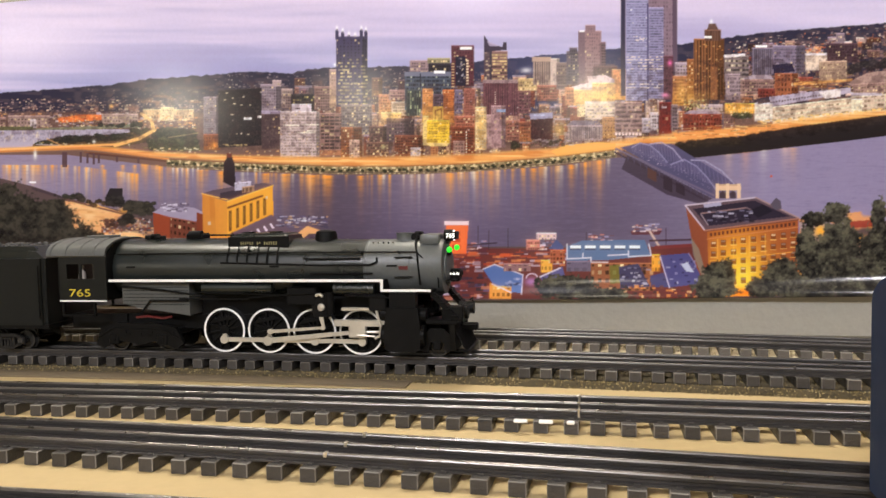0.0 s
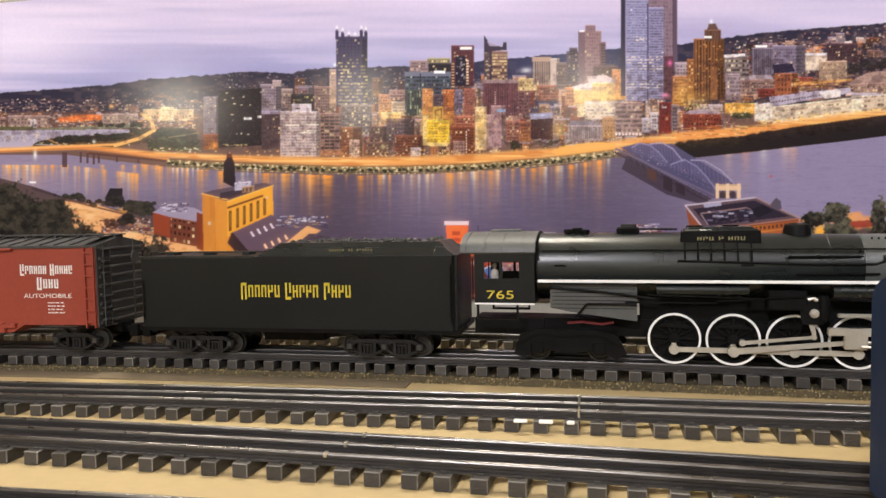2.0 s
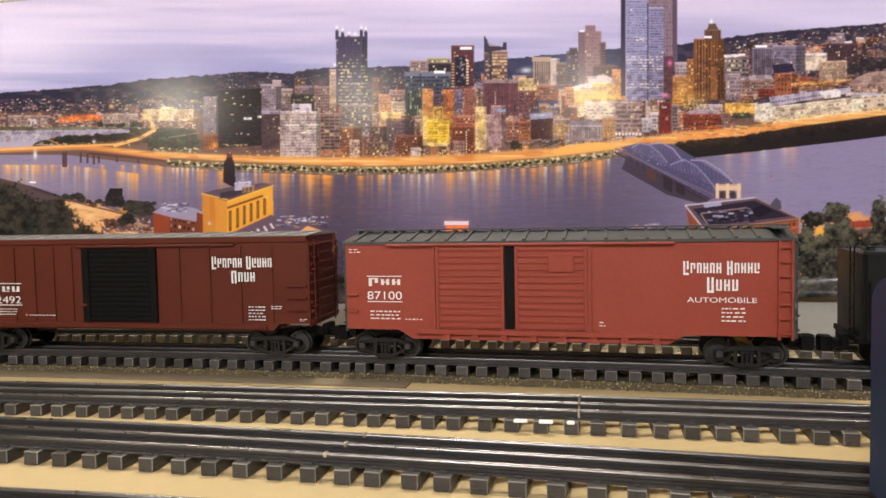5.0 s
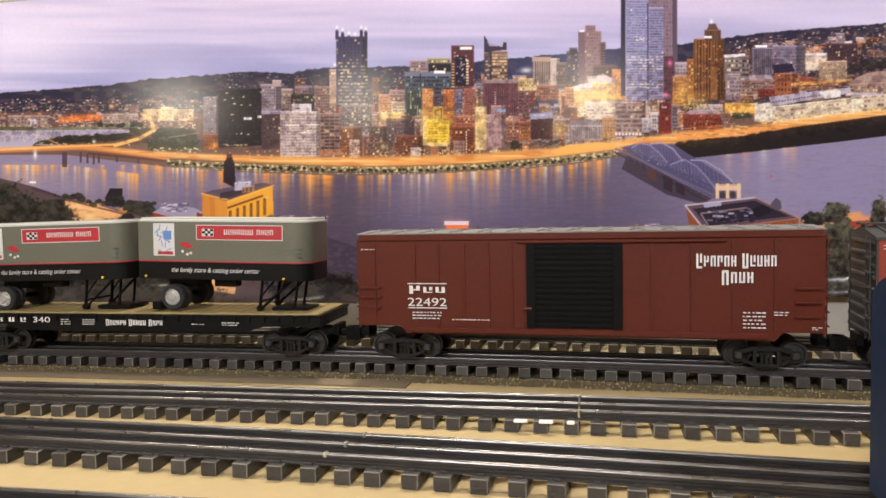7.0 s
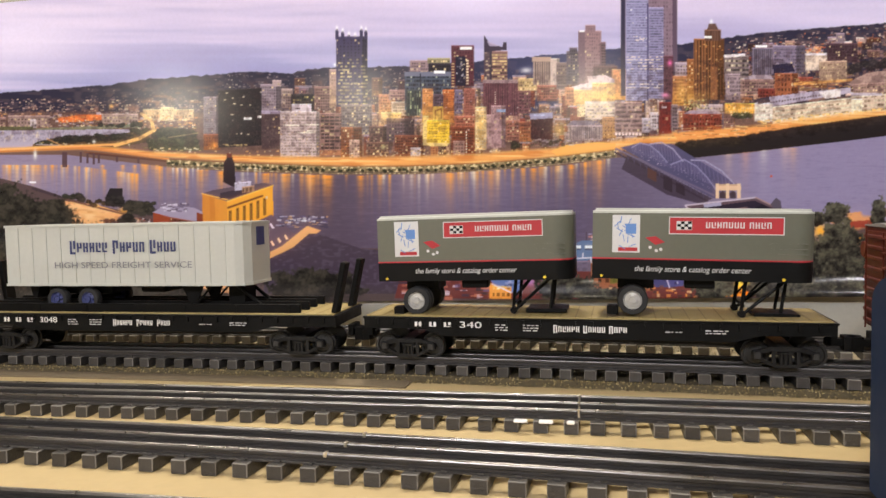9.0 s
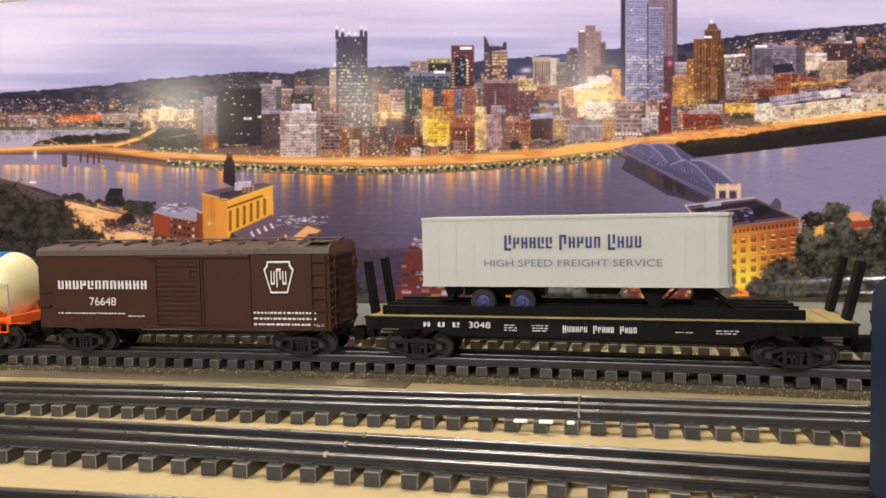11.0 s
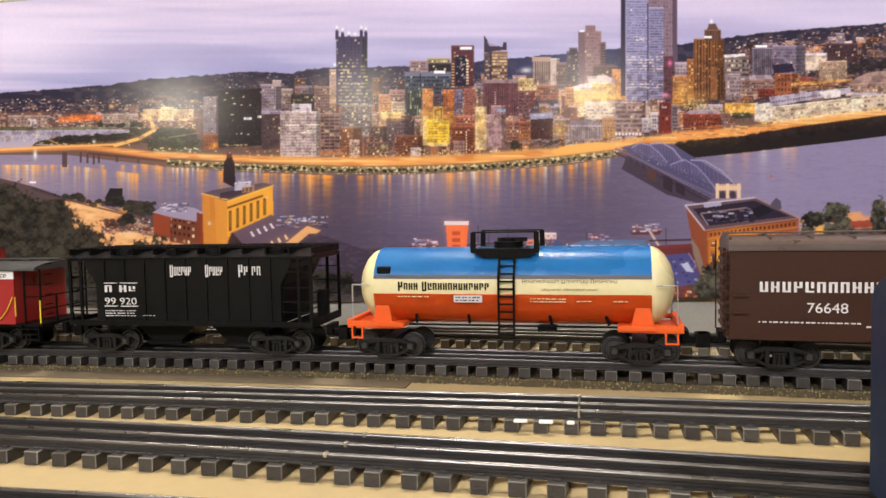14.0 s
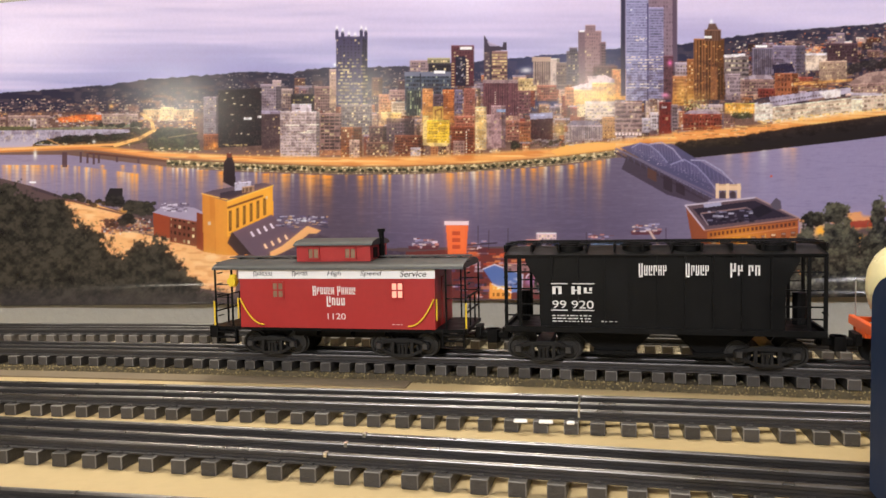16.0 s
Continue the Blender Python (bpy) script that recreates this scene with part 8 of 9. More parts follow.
# ---- steam locomotive ----
def locomotive():
    c = rolling("steam_locomotive", -0.1507, 0.070, "black steam locomotive with graphite smokebox and white running-board stripe", "locomotive")
    zc = 0.0675
    bm = bmesh.new()
    lathe(bm, [(0.0215, 0.094), (0.0228, 0.040), (0.0240, 0.0), (0.0245, -0.060), (0.0248, -0.122)], 40, "x")
    bmesh.ops.translate(bm, verts=bm.verts, vec=(0, 0, zc))
    smooth(part("boiler", bm, M_GREENBLACK, c, "dark green-black boiler jacket"), 40)
    bm = bmesh.new()
    lathe(bm, [(0.0217, 0.092), (0.0217, 0.150), (0.0208, 0.1530), (0.0150, 0.1540)], 40, "x")
    bmesh.ops.translate(bm, verts=bm.verts, vec=(0, 0, zc))
    sb = smooth(part("smokebox", bm, M_GRAPHITE, c, "graphite-grey smokebox"), 35)
    bm = bmesh.new()
    for x in (0.0935, 0.1285):
        lathe(bm, [(0.0219, x - 0.0008), (0.0221, x), (0.0219, x + 0.0008)], 40, "x")
    bmesh.ops.translate(bm, verts=bm.verts, vec=(0, 0, zc))
    smooth(part("band", bm, M_GRAPHITE, sb), 40)
    bm = bmesh.new()
    for x in (-0.095, -0.06, -0.025, 0.01, 0.045, 0.072):
        rr = 0.0248 - (x + 0.122) * 0.0148
        lathe(bm, [(rr, x - 0.0006), (rr + 0.0003, x), (rr, x + 0.0006)], 40, "x")
    bmesh.ops.translate(bm, verts=bm.verts, vec=(0, 0, zc))
    smooth(part("boiler_band", bm, M_GREENBLACK, c), 40)
    bm = bmesh.new()
    lathe(bm, [(0.0150, 0.1535), (0.0150, 0.1550), (0.0120, 0.1565), (0.004, 0.1570)], 30, "x")
    bmesh.ops.translate(bm, verts=bm.verts, vec=(0, 0, zc))
    smooth(part("smokebox_door", bm, M_GRAPHITE, c), 40)
    # firebox sides
    bm = bmesh.new()
    prism(bm, [(-0.112, 0.0565), (-0.052, 0.0565), (-0.052, 0.0310), (-0.098, 0.0370), (-0.112, 0.0400)], "y", -0.0270, 0.0270)
    part("firebox", bm, M_GREYJACKET, c, "grey riveted firebox side")
    bm = bmesh.new()
    for i in range(6):
        z = 0.0395 + i * 0.0028
        box(bm, -0.111, -0.053, -0.0274, -0.0270, z, z + 0.0004)
    tube(bm, [(-0.112, -0.0285, 0.0545), (-0.075, -0.0285, 0.0515), (-0.040, -0.0285, 0.0470)], 0.0009, 8)
    tube(bm, [(-0.094, -0.0285, 0.0335), (-0.086, -0.0285, 0.0430), (-0.052, -0.0285, 0.0430)], 0.0009, 8)
    tube(bm, [(-0.060, -0.0285, 0.0445), (0.000, -0.0285, 0.0445)], 0.0006, 6)
    part("pipe", bm, M_CHAR, c)
    bm = bmesh.new()
    prism(bm, [(-0.050, 0.047), (0.112, 0.044), (0.112, 0.020), (-0.050, 0.020)], "y", -0.0110, 0.0110)
    box(bm, -0.118, 0.150, -0.012, 0.012, 0.0180, 0.0300)
    for x in (-0.008, 0.030, 0.069):
        box(bm, x - 0.005, x + 0.005, -0.0115, 0.0115, 0.006, 0.020)
    part("frame", bm, M_CHAR, c)
    # running board and its stripe
    bm = bmesh.new()
    box(bm, -0.1215, 0.1110, -0.0325, 0.0325, 0.0580, 0.0594)
    box(bm, 0.1085, 0.1475, -0.0310, 0.0310, 0.0503, 0.0517)
    box(bm, 0.1085, 0.1110, -0.0325, 0.0325, 0.0503, 0.0594)
    part("running_board", bm, M_CHAR, c)
    bm = bmesh.new()
    box(bm, -0.1200, 0.1110, -0.0332, -0.0325, 0.0585, 0.0605)
    box(bm, 0.1090, 0.1475, -0.0332, -0.0325, 0.0512, 0.0530)
    box(bm, 0.1090, 0.1110, -0.0334, -0.0325, 0.0512, 0.0605)
    part("stripe", bm, M_STRIPE, c, "white running-board stripe")
    # air reservoirs and boxes under the board
    for a, b, z, r in ((-0.039, 0.020, 0.0535, 0.0038), (0.071, 0.103, 0.0530, 0.0042)):
        bm = bmesh.new()
        cyl(bm, (a, -0.0275, z), (b, -0.0275, z), r, 16)
        smooth(part("air_tank", bm, M_GREENBLACK, c), 40)
    bm = bmesh.new()
    box(bm, 0.032, 0.056, -0.029, -0.015, 0.0400, 0.0535, 0.001)
    cyl(bm, (0.058, -0.0285, 0.0415), (0.058, -0.020, 0.0415), 0.0050, 14)
    cyl(bm, (0.066, -0.026, 0.034), (0.066, -0.026, 0.050), 0.0035, 12)
    box(bm, 0.098, 0.112, -0.029, -0.015, 0.0360, 0.0490, 0.001)
    for a, b in (((-0.045, 0.0500), (0.030, 0.0480)), ((0.0, 0.0460), (0.06, 0.0500)), ((0.08, 0.0480), (0.13, 0.0455))):
        tube(bm, [(a[0], -0.030, a[1]), (b[0], -0.030, b[1])], 0.0006, 6)
    part("lubricator", bm, M_CHAR, c)
    # handrail, side piping, valves
    bm = bmesh.new()
    tube(bm, [(-0.118, -0.0235, 0.0805), (0.060, -0.0225, 0.0805), (0.134, -0.0200, 0.0800), (0.150, -0.0190, 0.0640), (0.151, -0.0220, 0.0530)], 0.0006, 6)
    for x in (-0.09, -0.06, -0.03, 0.0, 0.03, 0.06, 0.09, 0.12):
        cyl(bm, (x, -0.0170, 0.0800), (x, -0.0235, 0.0805), 0.0008, 6)
    part("handrail", bm, M_CHAR, c)
    bm = bmesh.new()
    tube(bm, [(-0.025, -0.0245, 0.0730), (0.060, -0.0235, 0.0705), (0.098, -0.0225, 0.0705), (0.103, -0.0220, 0.0725), (0.103, -0.0210, 0.0760)], 0.0008, 8)
    tube(bm, [(0.045, -0.0235, 0.0755), (0.090, -0.0220, 0.0755)], 0.0007, 6)
    tube(bm, [(0.050, -0.0240, 0.0640), (0.100, -0.0225, 0.0640)], 0.0007, 6)
    for i in range(6):
        tube(bm, [(-0.020 + i * 0.0085, -0.0190, 0.0850), (-0.020 + i * 0.0085, -0.0232, 0.0770), (-0.020 + i * 0.0085, -0.0243, 0.0720)], 0.0007, 6)
    for x in (-0.105, 0.020, 0.115):
        box(bm, x - 0.004, x + 0.004, -0.0250 + (x + 0.1) * 0.012, -0.0200, 0.0690, 0.0705)
    part("piping", bm, M_CHAR, c)
    bm = bmesh.new()
    box(bm, 0.117, 0.131, -0.0228, -0.0200, 0.0760, 0.0765)
    box(bm, 0.117, 0.131, -0.0228, -0.0200, 0.0610, 0.0615)
    for i in range(5):
        cyl(bm, (0.098 + i * 0.004, -0.0120, 0.0862), (0.098 + i * 0.004, -0.0120, 0.0875), 0.0007, 6)
    part("rivet_plate", bm, M_CHAR, c)
    bm = bmesh.new()
    box(bm, 0.1205, 0.1275, -0.0226, -0.0200, 0.0668, 0.0695)
    part("builder_plate", bm, M_DULLRED, c, "small red builder's plate")
    # domes, stack, bell
    bm = bmesh.new()
    prism(bm, [(-0.0230, 0.0860), (0.0300, 0.0860), (0.0300, 0.0920), (0.0270, 0.0955), (-0.0190, 0.0955), (-0.0220, 0.0920)], "y", -0.0150, 0.0150)
    es = [e for e in bm.edges if all(v.co.z > 0.0915 for v in e.verts)]
    bmesh.ops.bevel(bm, geom=es, offset=0.0022, segments=3, affect="EDGES")
    dome = smooth(part("sand_dome", bm, M_GREENBLACK, c), 35)
    bm = bmesh.new()
    box(bm, -0.0225, 0.0295, -0.0162, -0.0148, 0.0820, 0.0930, 0.0004)
    part("name_panel", bm, M_CHAR, dome, "black name panel")
    marks("xxx x xxx", -0.0120, 0.0200, 0.0860, 0.0895, -0.0162, M_DULLGOLD, dome, 0.22)
    bm = bmesh.new()
    for x in (-0.012, 0.012):
        cyl(bm, (x, 0, 0.0950), (x, 0, 0.0965), 0.0055, 14)
    box(bm, -0.0235, 0.0305, -0.0165, 0.0165, 0.0805, 0.0822)
    part("dome_lid", bm, M_CHAR, dome)
    bm = bmesh.new()
    lathe(bm, [(0.0100, 0.0840), (0.0092, 0.0880), (0.0088, 0.0930), (0.0078, 0.0960), (0.0040, 0.0972)], 22, "z")
    bmesh.ops.translate(bm, verts=bm.verts, vec=(0.0550, 0, 0))
    smooth(part("steam_dome", bm, M_CHAR, c), 40)
    bm = bmesh.new()
    lathe(bm, [(0.0085, 0.0850), (0.0075, 0.0880), (0.0072, 0.0925), (0.0078, 0.0940), (0.0060, 0.0940), (0.0060, 0.0900)], 22, "z")
    bmesh.ops.translate(bm, verts=bm.verts, vec=(0.1210, 0, 0))
    smooth(part("smokestack", bm, M_GRAPHITE, c, "short grey smokestack"), 40)
    bm = bmesh.new()
    box(bm, 0.1350, 0.1500, -0.0140, 0.0140, 0.0850, 0.0930, 0.002, 2)
    smooth(part("feedwater_heater", bm, M_GRAPHITE, c), 40)
    bm = bmesh.new()
    box(bm, 0.1285, 0.1345, -0.004, 0.004, 0.0880, 0.0950, 0.001)
    cyl(bm, (0.1300, -0.006, 0.0905), (0.1300, -0.002, 0.0905), 0.0035, 12)
    tube(bm, [(0.132, -0.005, 0.093), (0.132, -0.014, 0.086), (0.135, -0.021, 0.075), (0.137, -0.022, 0.055)], 0.0008, 6)
    part("bell", bm, M_CHAR, c)
    bm = bmesh.new()
    box(bm, -0.0660, -0.0500, -0.006, 0.006, 0.0910, 0.0960, 0.001)
    cyl(bm, (-0.0630, -0.004, 0.0950), (-0.0520, -0.004, 0.0950), 0.0032, 12)
    for x, h in ((-0.1000, 0.0945), (-0.0940, 0.0955), (-0.0890, 0.0940)):
        cyl(bm, (x, -0.004, 0.0900), (x, -0.004, h), 0.0026, 10)
        cyl(bm, (x - 0.003, -0.007, h - 0.001), (x + 0.003, -0.003, h - 0.001), 0.0016, 8)
    tube(bm, [(-0.050, -0.003, 0.0945), (-0.024, -0.003, 0.0940)], 0.0007, 6)
    part("turret", bm, M_CHAR, c)
    # cab
    def cab_side(sg):
        bm = bmesh.new()
        y0, y1 = (sg * 0.0325, sg * 0.0310)
        a, b = min(y0, y1), max(y0, y1)
        for x0, x1, z0, z1 in ((-0.1660, -0.1225, 0.0430, 0.0610), (-0.1660, -0.1225, 0.0730, 0.0810), (-0.1660, -0.1590, 0.0610, 0.0730), (-0.1335, -0.1225, 0.0610, 0.0730), (-0.1475, -0.1455, 0.0610, 0.0730)):
            box(bm, x0, x1, a, b, z0, z1)
        return part("cab_side", bm, M_TENDER, c)
    cab_side(-1)
    cab_side(1)
    bm = bmesh.new()
    prism(bm, [(-0.031, 0.043), (0.031, 0.043), (0.031, 0.0810), (0.018, 0.0900), (-0.018, 0.0900), (-0.031, 0.0810)], "x", -0.1240, -0.1225)
    box(bm, -0.166, -0.1225, -0.031, 0.031, 0.0430, 0.0445)
    box(bm, -0.130, -0.124, -0.020, 0.020, 0.0445, 0.0640)
    part("cab_front", bm, M_CHAR, c)
    bm = bmesh.new()
    arc = [(-0.0345, 0.0800)] + [(0.0345 * math.cos(math.pi * (1 - i / 14)), 0.0800 + 0.0140 * math.sin(math.pi * i / 14) ** 0.8) for i in range(1, 14)] + [(0.0345, 0.0800)]
    inner = [(u * 0.96, v - 0.0012) for u, v in reversed(arc)]
    prism(bm, arc + inner, "x", -0.1760, -0.1215)
    roof = smooth(part("cab_roof", bm, M_GREYJACKET, c, "grey curved cab roof"), 35)
    bm = bmesh.new()
    for x in (-0.172, -0.158, -0.145, -0.132):
        prism(bm, [(u * 1.01, v + 0.0004) for u, v in arc], "x", x - 0.0004, x + 0.0004)
    box(bm, -0.158, -0.136, -0.008, 0.008, 0.0930, 0.0955, 0.0005)
    part("roof_seam", bm, M_GREYJACKET, roof)
    text("765", -0.1570, -0.1375, 0.0465, 0.0525, -0.0325, M_GOLD, c)
    bm = bmesh.new()
    box(bm, -0.1660, -0.1225, -0.0332, -0.0322, 0.0423, 0.0435)
    part("cab_stripe", bm, M_STRIPE, c)
    bm = bmesh.new()
    for y in (-0.0310, 0.0310):
        box(bm, -0.164, -0.1350, y - 0.002, y + 0.002, 0.0300, 0.0315)
        for x in (-0.164, -0.1350):
            box(bm, x - 0.0008, x + 0.0008, y - 0.001, y + 0.001, 0.0300, 0.0430)
        tube(bm, [(-0.1675, y, 0.046), (-0.1675, y, 0.076)], 0.0006, 6)
    box(bm, -0.170, -0.118, -0.014, 0.014, 0.0180, 0.0300)
    part("cab_step", bm, M_CHAR, c)
    # trailing truck
    bm = bmesh.new()
    for y in (-0.0245, 0.0245):
        prism(bm, [(-0.139, 0.0060), (-0.134, 0.0200), (-0.120, 0.0245), (-0.100, 0.0235), (-0.085, 0.0245), (-0.066, 0.0210), (-0.059, 0.0080), (-0.066, 0.0030), (-0.080, 0.0100), (-0.100, 0.0065), (-0.120, 0.0100), (-0.132, 0.0030)], "y", y - 0.0018, y + 0.0018)
        for x in (-0.122, -0.078):
            box(bm, x - 0.0045, x + 0.0045, y - 0.0030, y + 0.0030, 0.0065, 0.0150, 0.0008)
            cyl(bm, (x, y - 0.0036, 0.0105), (x, y + 0.0036, 0.0105), 0.0022, 10)
        for x in (-0.108, -0.098, -0.090):
            cyl(bm, (x, y - 0.0024, 0.0150), (x, y + 0.0024, 0.0150), 0.0016, 10)
    box(bm, -0.130, -0.065, -0.022, 0.022, 0.0150, 0.0190)
    for y in (-0.0265, 0.0265):
        for x in (-0.131, -0.112, -0.088, -0.069):
            cyl(bm, (x, y - 0.0006, 0.0165), (x, y + 0.0006, 0.0165), 0.0018, 10)
        tube(bm, [(-0.136, y, 0.0125), (-0.122, y, 0.0200), (-0.100, y, 0.0190), (-0.078, y, 0.0200), (-0.062, y, 0.0120)], 0.0008, 6)
    tt = part("trailing_truck", bm, M_CHAR, c, "black cast trailing truck")
    wheelset(tt, -0.1220, 0.0088)
    wheelset(tt, -0.0780, 0.0088)
    bm = bmesh.new()
    tube(bm, [(-0.100, -0.0272, 0.0290), (-0.090, -0.0272, 0.0300), (-0.076, -0.0272, 0.0285), (-0.068, -0.0272, 0.0300)], 0.0010, 6)
    part("injector_pipe", bm, M_DULLRED, c, "dull red pipe")
    # cylinders, valve chest, pilot
    bm = bmesh.new()
    for sg in (-1, 1):
        prism(bm, [(0.1110, 0.0080), (0.1150, 0.0060), (0.1340, 0.0060), (0.1385, 0.0080), (0.1385, 0.0250), (0.1370, 0.0390), (0.1130, 0.0390), (0.1110, 0.0250)], "y", min(sg * 0.0120, sg * 0.0330), max(sg * 0.0120, sg * 0.0330))
        cyl(bm, (0.1070, sg * 0.0240, 0.0330), (0.1420, sg * 0.0240, 0.0330), 0.0052, 14)
        cyl(bm, (0.1080, sg * 0.0250, 0.0175), (0.1410, sg * 0.0250, 0.0175), 0.0080, 18)
        box(bm, 0.1150, 0.1350, min(sg * 0.0215, sg * 0.0310), max(sg * 0.0215, sg * 0.0310), 0.0385, 0.0500)
    part("cylinder_block", bm, M_CHAR, c)
    bm = bmesh.new()
    box(bm, 0.1420, 0.1660, -0.0290, 0.0290, 0.0265, 0.0300, 0.0006)
    prism(bm, [(-0.0290, 0.0265), (0.0290, 0.0265), (0.0260, 0.0060), (-0.0260, 0.0060)], "x", 0.1600, 0.1640)
    for i in range(13):
        y = -0.024 + i * 0.004
        v = cyl(bm, (0.1620, y, 0.0250), (0.1720, y * 0.92, 0.0050), 0.0008, 6)
    box(bm, 0.1700, 0.1735, -0.0250, 0.0250, 0.0040, 0.0060)
    box(bm, 0.1640, 0.1770, -0.0040, 0.0040, 0.0180, 0.0235, 0.001)
    cyl(bm, (0.1600, -0.014, 0.0335), (0.1720, -0.014, 0.0335), 0.0048, 12)
    cyl(bm, (0.1600, 0.014, 0.0335), (0.1720, 0.014, 0.0335), 0.0048, 12)
    box(bm, 0.1540, 0.1700, -0.0270, -0.0200, 0.0290, 0.0400, 0.0008)
    for y in (-0.0240, 0.0240):
        tube(bm, [(0.1690, y, 0.0270), (0.1690, y, 0.0400), (0.1690, y * 0.5, 0.0400)], 0.0006, 6)
        prism(bm, [(0.1450, 0.0500), (0.1500, 0.0500), (0.1680, 0.0300), (0.1620, 0.0300)], "y", y - 0.005, y + 0.005)
        for k in range(4):
            box(bm, 0.1490 + k * 0.0042, 0.1535 + k * 0.0042, y - 0.0065, y + 0.0065, 0.0470 - k * 0.0048, 0.0478 - k * 0.0048)
    part("pilot", bm, M_CHAR, c, "black pilot with steps and footboards")
    bm = bmesh.new()
    for y in (-0.0215, 0.0215):
        prism(bm, [(0.1370, 0.0060), (0.1390, 0.0180), (0.1440, 0.0225), (0.1540, 0.0225), (0.1590, 0.0180), (0.1610, 0.0060), (0.1560, 0.0040), (0.1540, 0.0120), (0.1440, 0.0120), (0.1420, 0.0040)], "y", y - 0.0015, y + 0.0015)
        box(bm, 0.1460, 0.1520, y - 0.0025, y + 0.0025, 0.0060, 0.0125, 0.0006)
    lead = part("lead_truck", bm, M_CHAR, c)
    wheelset(lead, 0.1490, 0.0088)
    # lamps
    bm = bmesh.new()
    cyl(bm, (0.1520, 0, 0.0915), (0.1590, 0, 0.0915), 0.0046, 18)
    box(bm, 0.1500, 0.1560, -0.003, 0.003, 0.0850, 0.0890)
    box(bm, 0.1545, 0.1640, -0.0050, 0.0050, 0.0560, 0.0655, 0.001)
    cyl(bm, (0.1560, -0.0110, 0.0790), (0.1590, -0.0110, 0.0790), 0.0026, 12)
    box(bm, 0.1550, 0.1620, -0.0120, 0.0120, 0.0570, 0.0580)
    part("lamp_housing", bm, M_CHAR, c)
    bm = bmesh.new()
    cyl(bm, (0.1590, 0, 0.0915), (0.1598, 0, 0.0915), 0.0040, 18)
    part("headlight", bm, M_LAMP, c, "lit headlight lens")
    for x0, x1, z0, z1 in ((0.1530, 0.1622, 0.0885, 0.0945), (0.1548, 0.1650, 0.0600, 0.0642)):
        bm = bmesh.new()
        box(bm, x0, x1, -0.0060, 0.0060, z0, z1, 0.0005)
        plate = part("number_box", bm, M_CHAR, c, "black number box with lit numerals")
        text("765", x0 + 0.0012, x1 - 0.0012, z0 + 0.0013, z1 - 0.0013, -0.0060, M_LAMP, plate)
    bm = bmesh.new()
    lathe(bm, [(0.0022, 0.0560), (0.0030, 0.0620), (0.0026, 0.0660), (0.0012, 0.0675), (0.0019, 0.0690), (0.0019, 0.0705), (0.0008, 0.0718)], 14, "z")
    bmesh.ops.translate(bm, verts=bm.verts, vec=(-0.1530, -0.0215, 0))
    smooth(part("crew_doll", bm, mat("doll_plastic", (0.42, 0.38, 0.34), 0.6), c, "plain pale crew doll at the cab window"), 60)
    bm = bmesh.new()
    for y in (-0.0150, 0.0150):
        v = bmesh.ops.create_icosphere(bm, subdivisions=2, radius=0.0022)["verts"]
        bmesh.ops.translate(bm, verts=v, vec=(0.1585, y, 0.0812))
    part("marker_light", bm, M_GREENLAMP, c, "lit green marker light")
    # driving wheels, rods
    R, pin = 0.0182, 0.0072
    first = -0.20
    xs = (-0.0270, 0.0115, 0.0500, 0.0885)
    wheels = []
    for x in xs:
        bm = bmesh.new()
        for sg in (-1, 1):
            lathe(bm, [(R * 0.82, sg * 0.0185), (R * 0.94, sg * 0.0185), (R * 0.94, sg * 0.0150), (R + 0.0006, sg * 0.0140), (R + 0.0006, sg * 0.0135), (R * 0.82, sg * 0.0135)], 40, hollow=True)
            lathe(bm, [(0.0005, sg * 0.0186), (R * 0.20, sg * 0.0186), (R * 0.22, sg * 0.0160), (0.0005, sg * 0.0150)], 16)
            lathe(bm, [(R * 0.20, sg * 0.0150), (R * 0.84, sg * 0.0150), (R * 0.84, sg * 0.0144), (R * 0.20, sg * 0.0144)], 30, hollow=True)
            cyl(bm, (0, sg * 0.0150, -pin), (0, sg * 0.0188, -pin), 0.0030, 14)
            prism(bm, [(-0.008, 0.0105), (0.008, 0.0105), (0.0125, 0.0075), (-0.0125, 0.0075)], "y", sg * 0.0168 - 0.0012, sg * 0.0168 + 0.0012)
        lathe(bm, [(0.0022, -0.0185), (0.0022, 0.0185)], 10)
        w = smooth(part("driving_wheel", bm, M_CHAR, c, "black spoked driving wheel"), 35)
        bm = bmesh.new()
        box(bm, R * 0.18, R * 0.86, -0.0012, 0.0012, -0.0007, 0.0007, 0.0002)
        pieces("spoke", bm, M_CHAR, w, [Matrix.Translation((0, sg * 0.0162, 0)) @ Matrix.Rotation(k * math.pi / 6, 4, "Y") for sg in (-1, 1) for k in range(12)])
        bm = bmesh.new()
        for sg in (-1, 1):
            lathe(bm, [(R * 0.90, sg * 0.0184), (R * 0.985, sg * 0.0184), (R * 0.985, sg * 0.0189), (R * 0.90, sg * 0.0189)], 44, hollow=True)
        smooth(part("rim", bm, M_STRIPE, w, "white painted rim"), 40)
        TURNING.append((w, x, R, R, 0, first))
        wheels.append(w)

    def crank(t):
        a = run(t) / R + first
        return Vector((-pin * math.sin(a), 0, -pin * math.cos(a)))

    def rod_bar(bm, x0, x1, h0, h1, y, t):
        prism(bm, [(x0, -h0), (x1, -h1), (x1, h1), (x0, h0)], "y", y - t, y + t)

    bm = bmesh.new()
    rod_bar(bm, xs[0], xs[3], 0.0017, 0.0017, -0.0208, 0.0008)
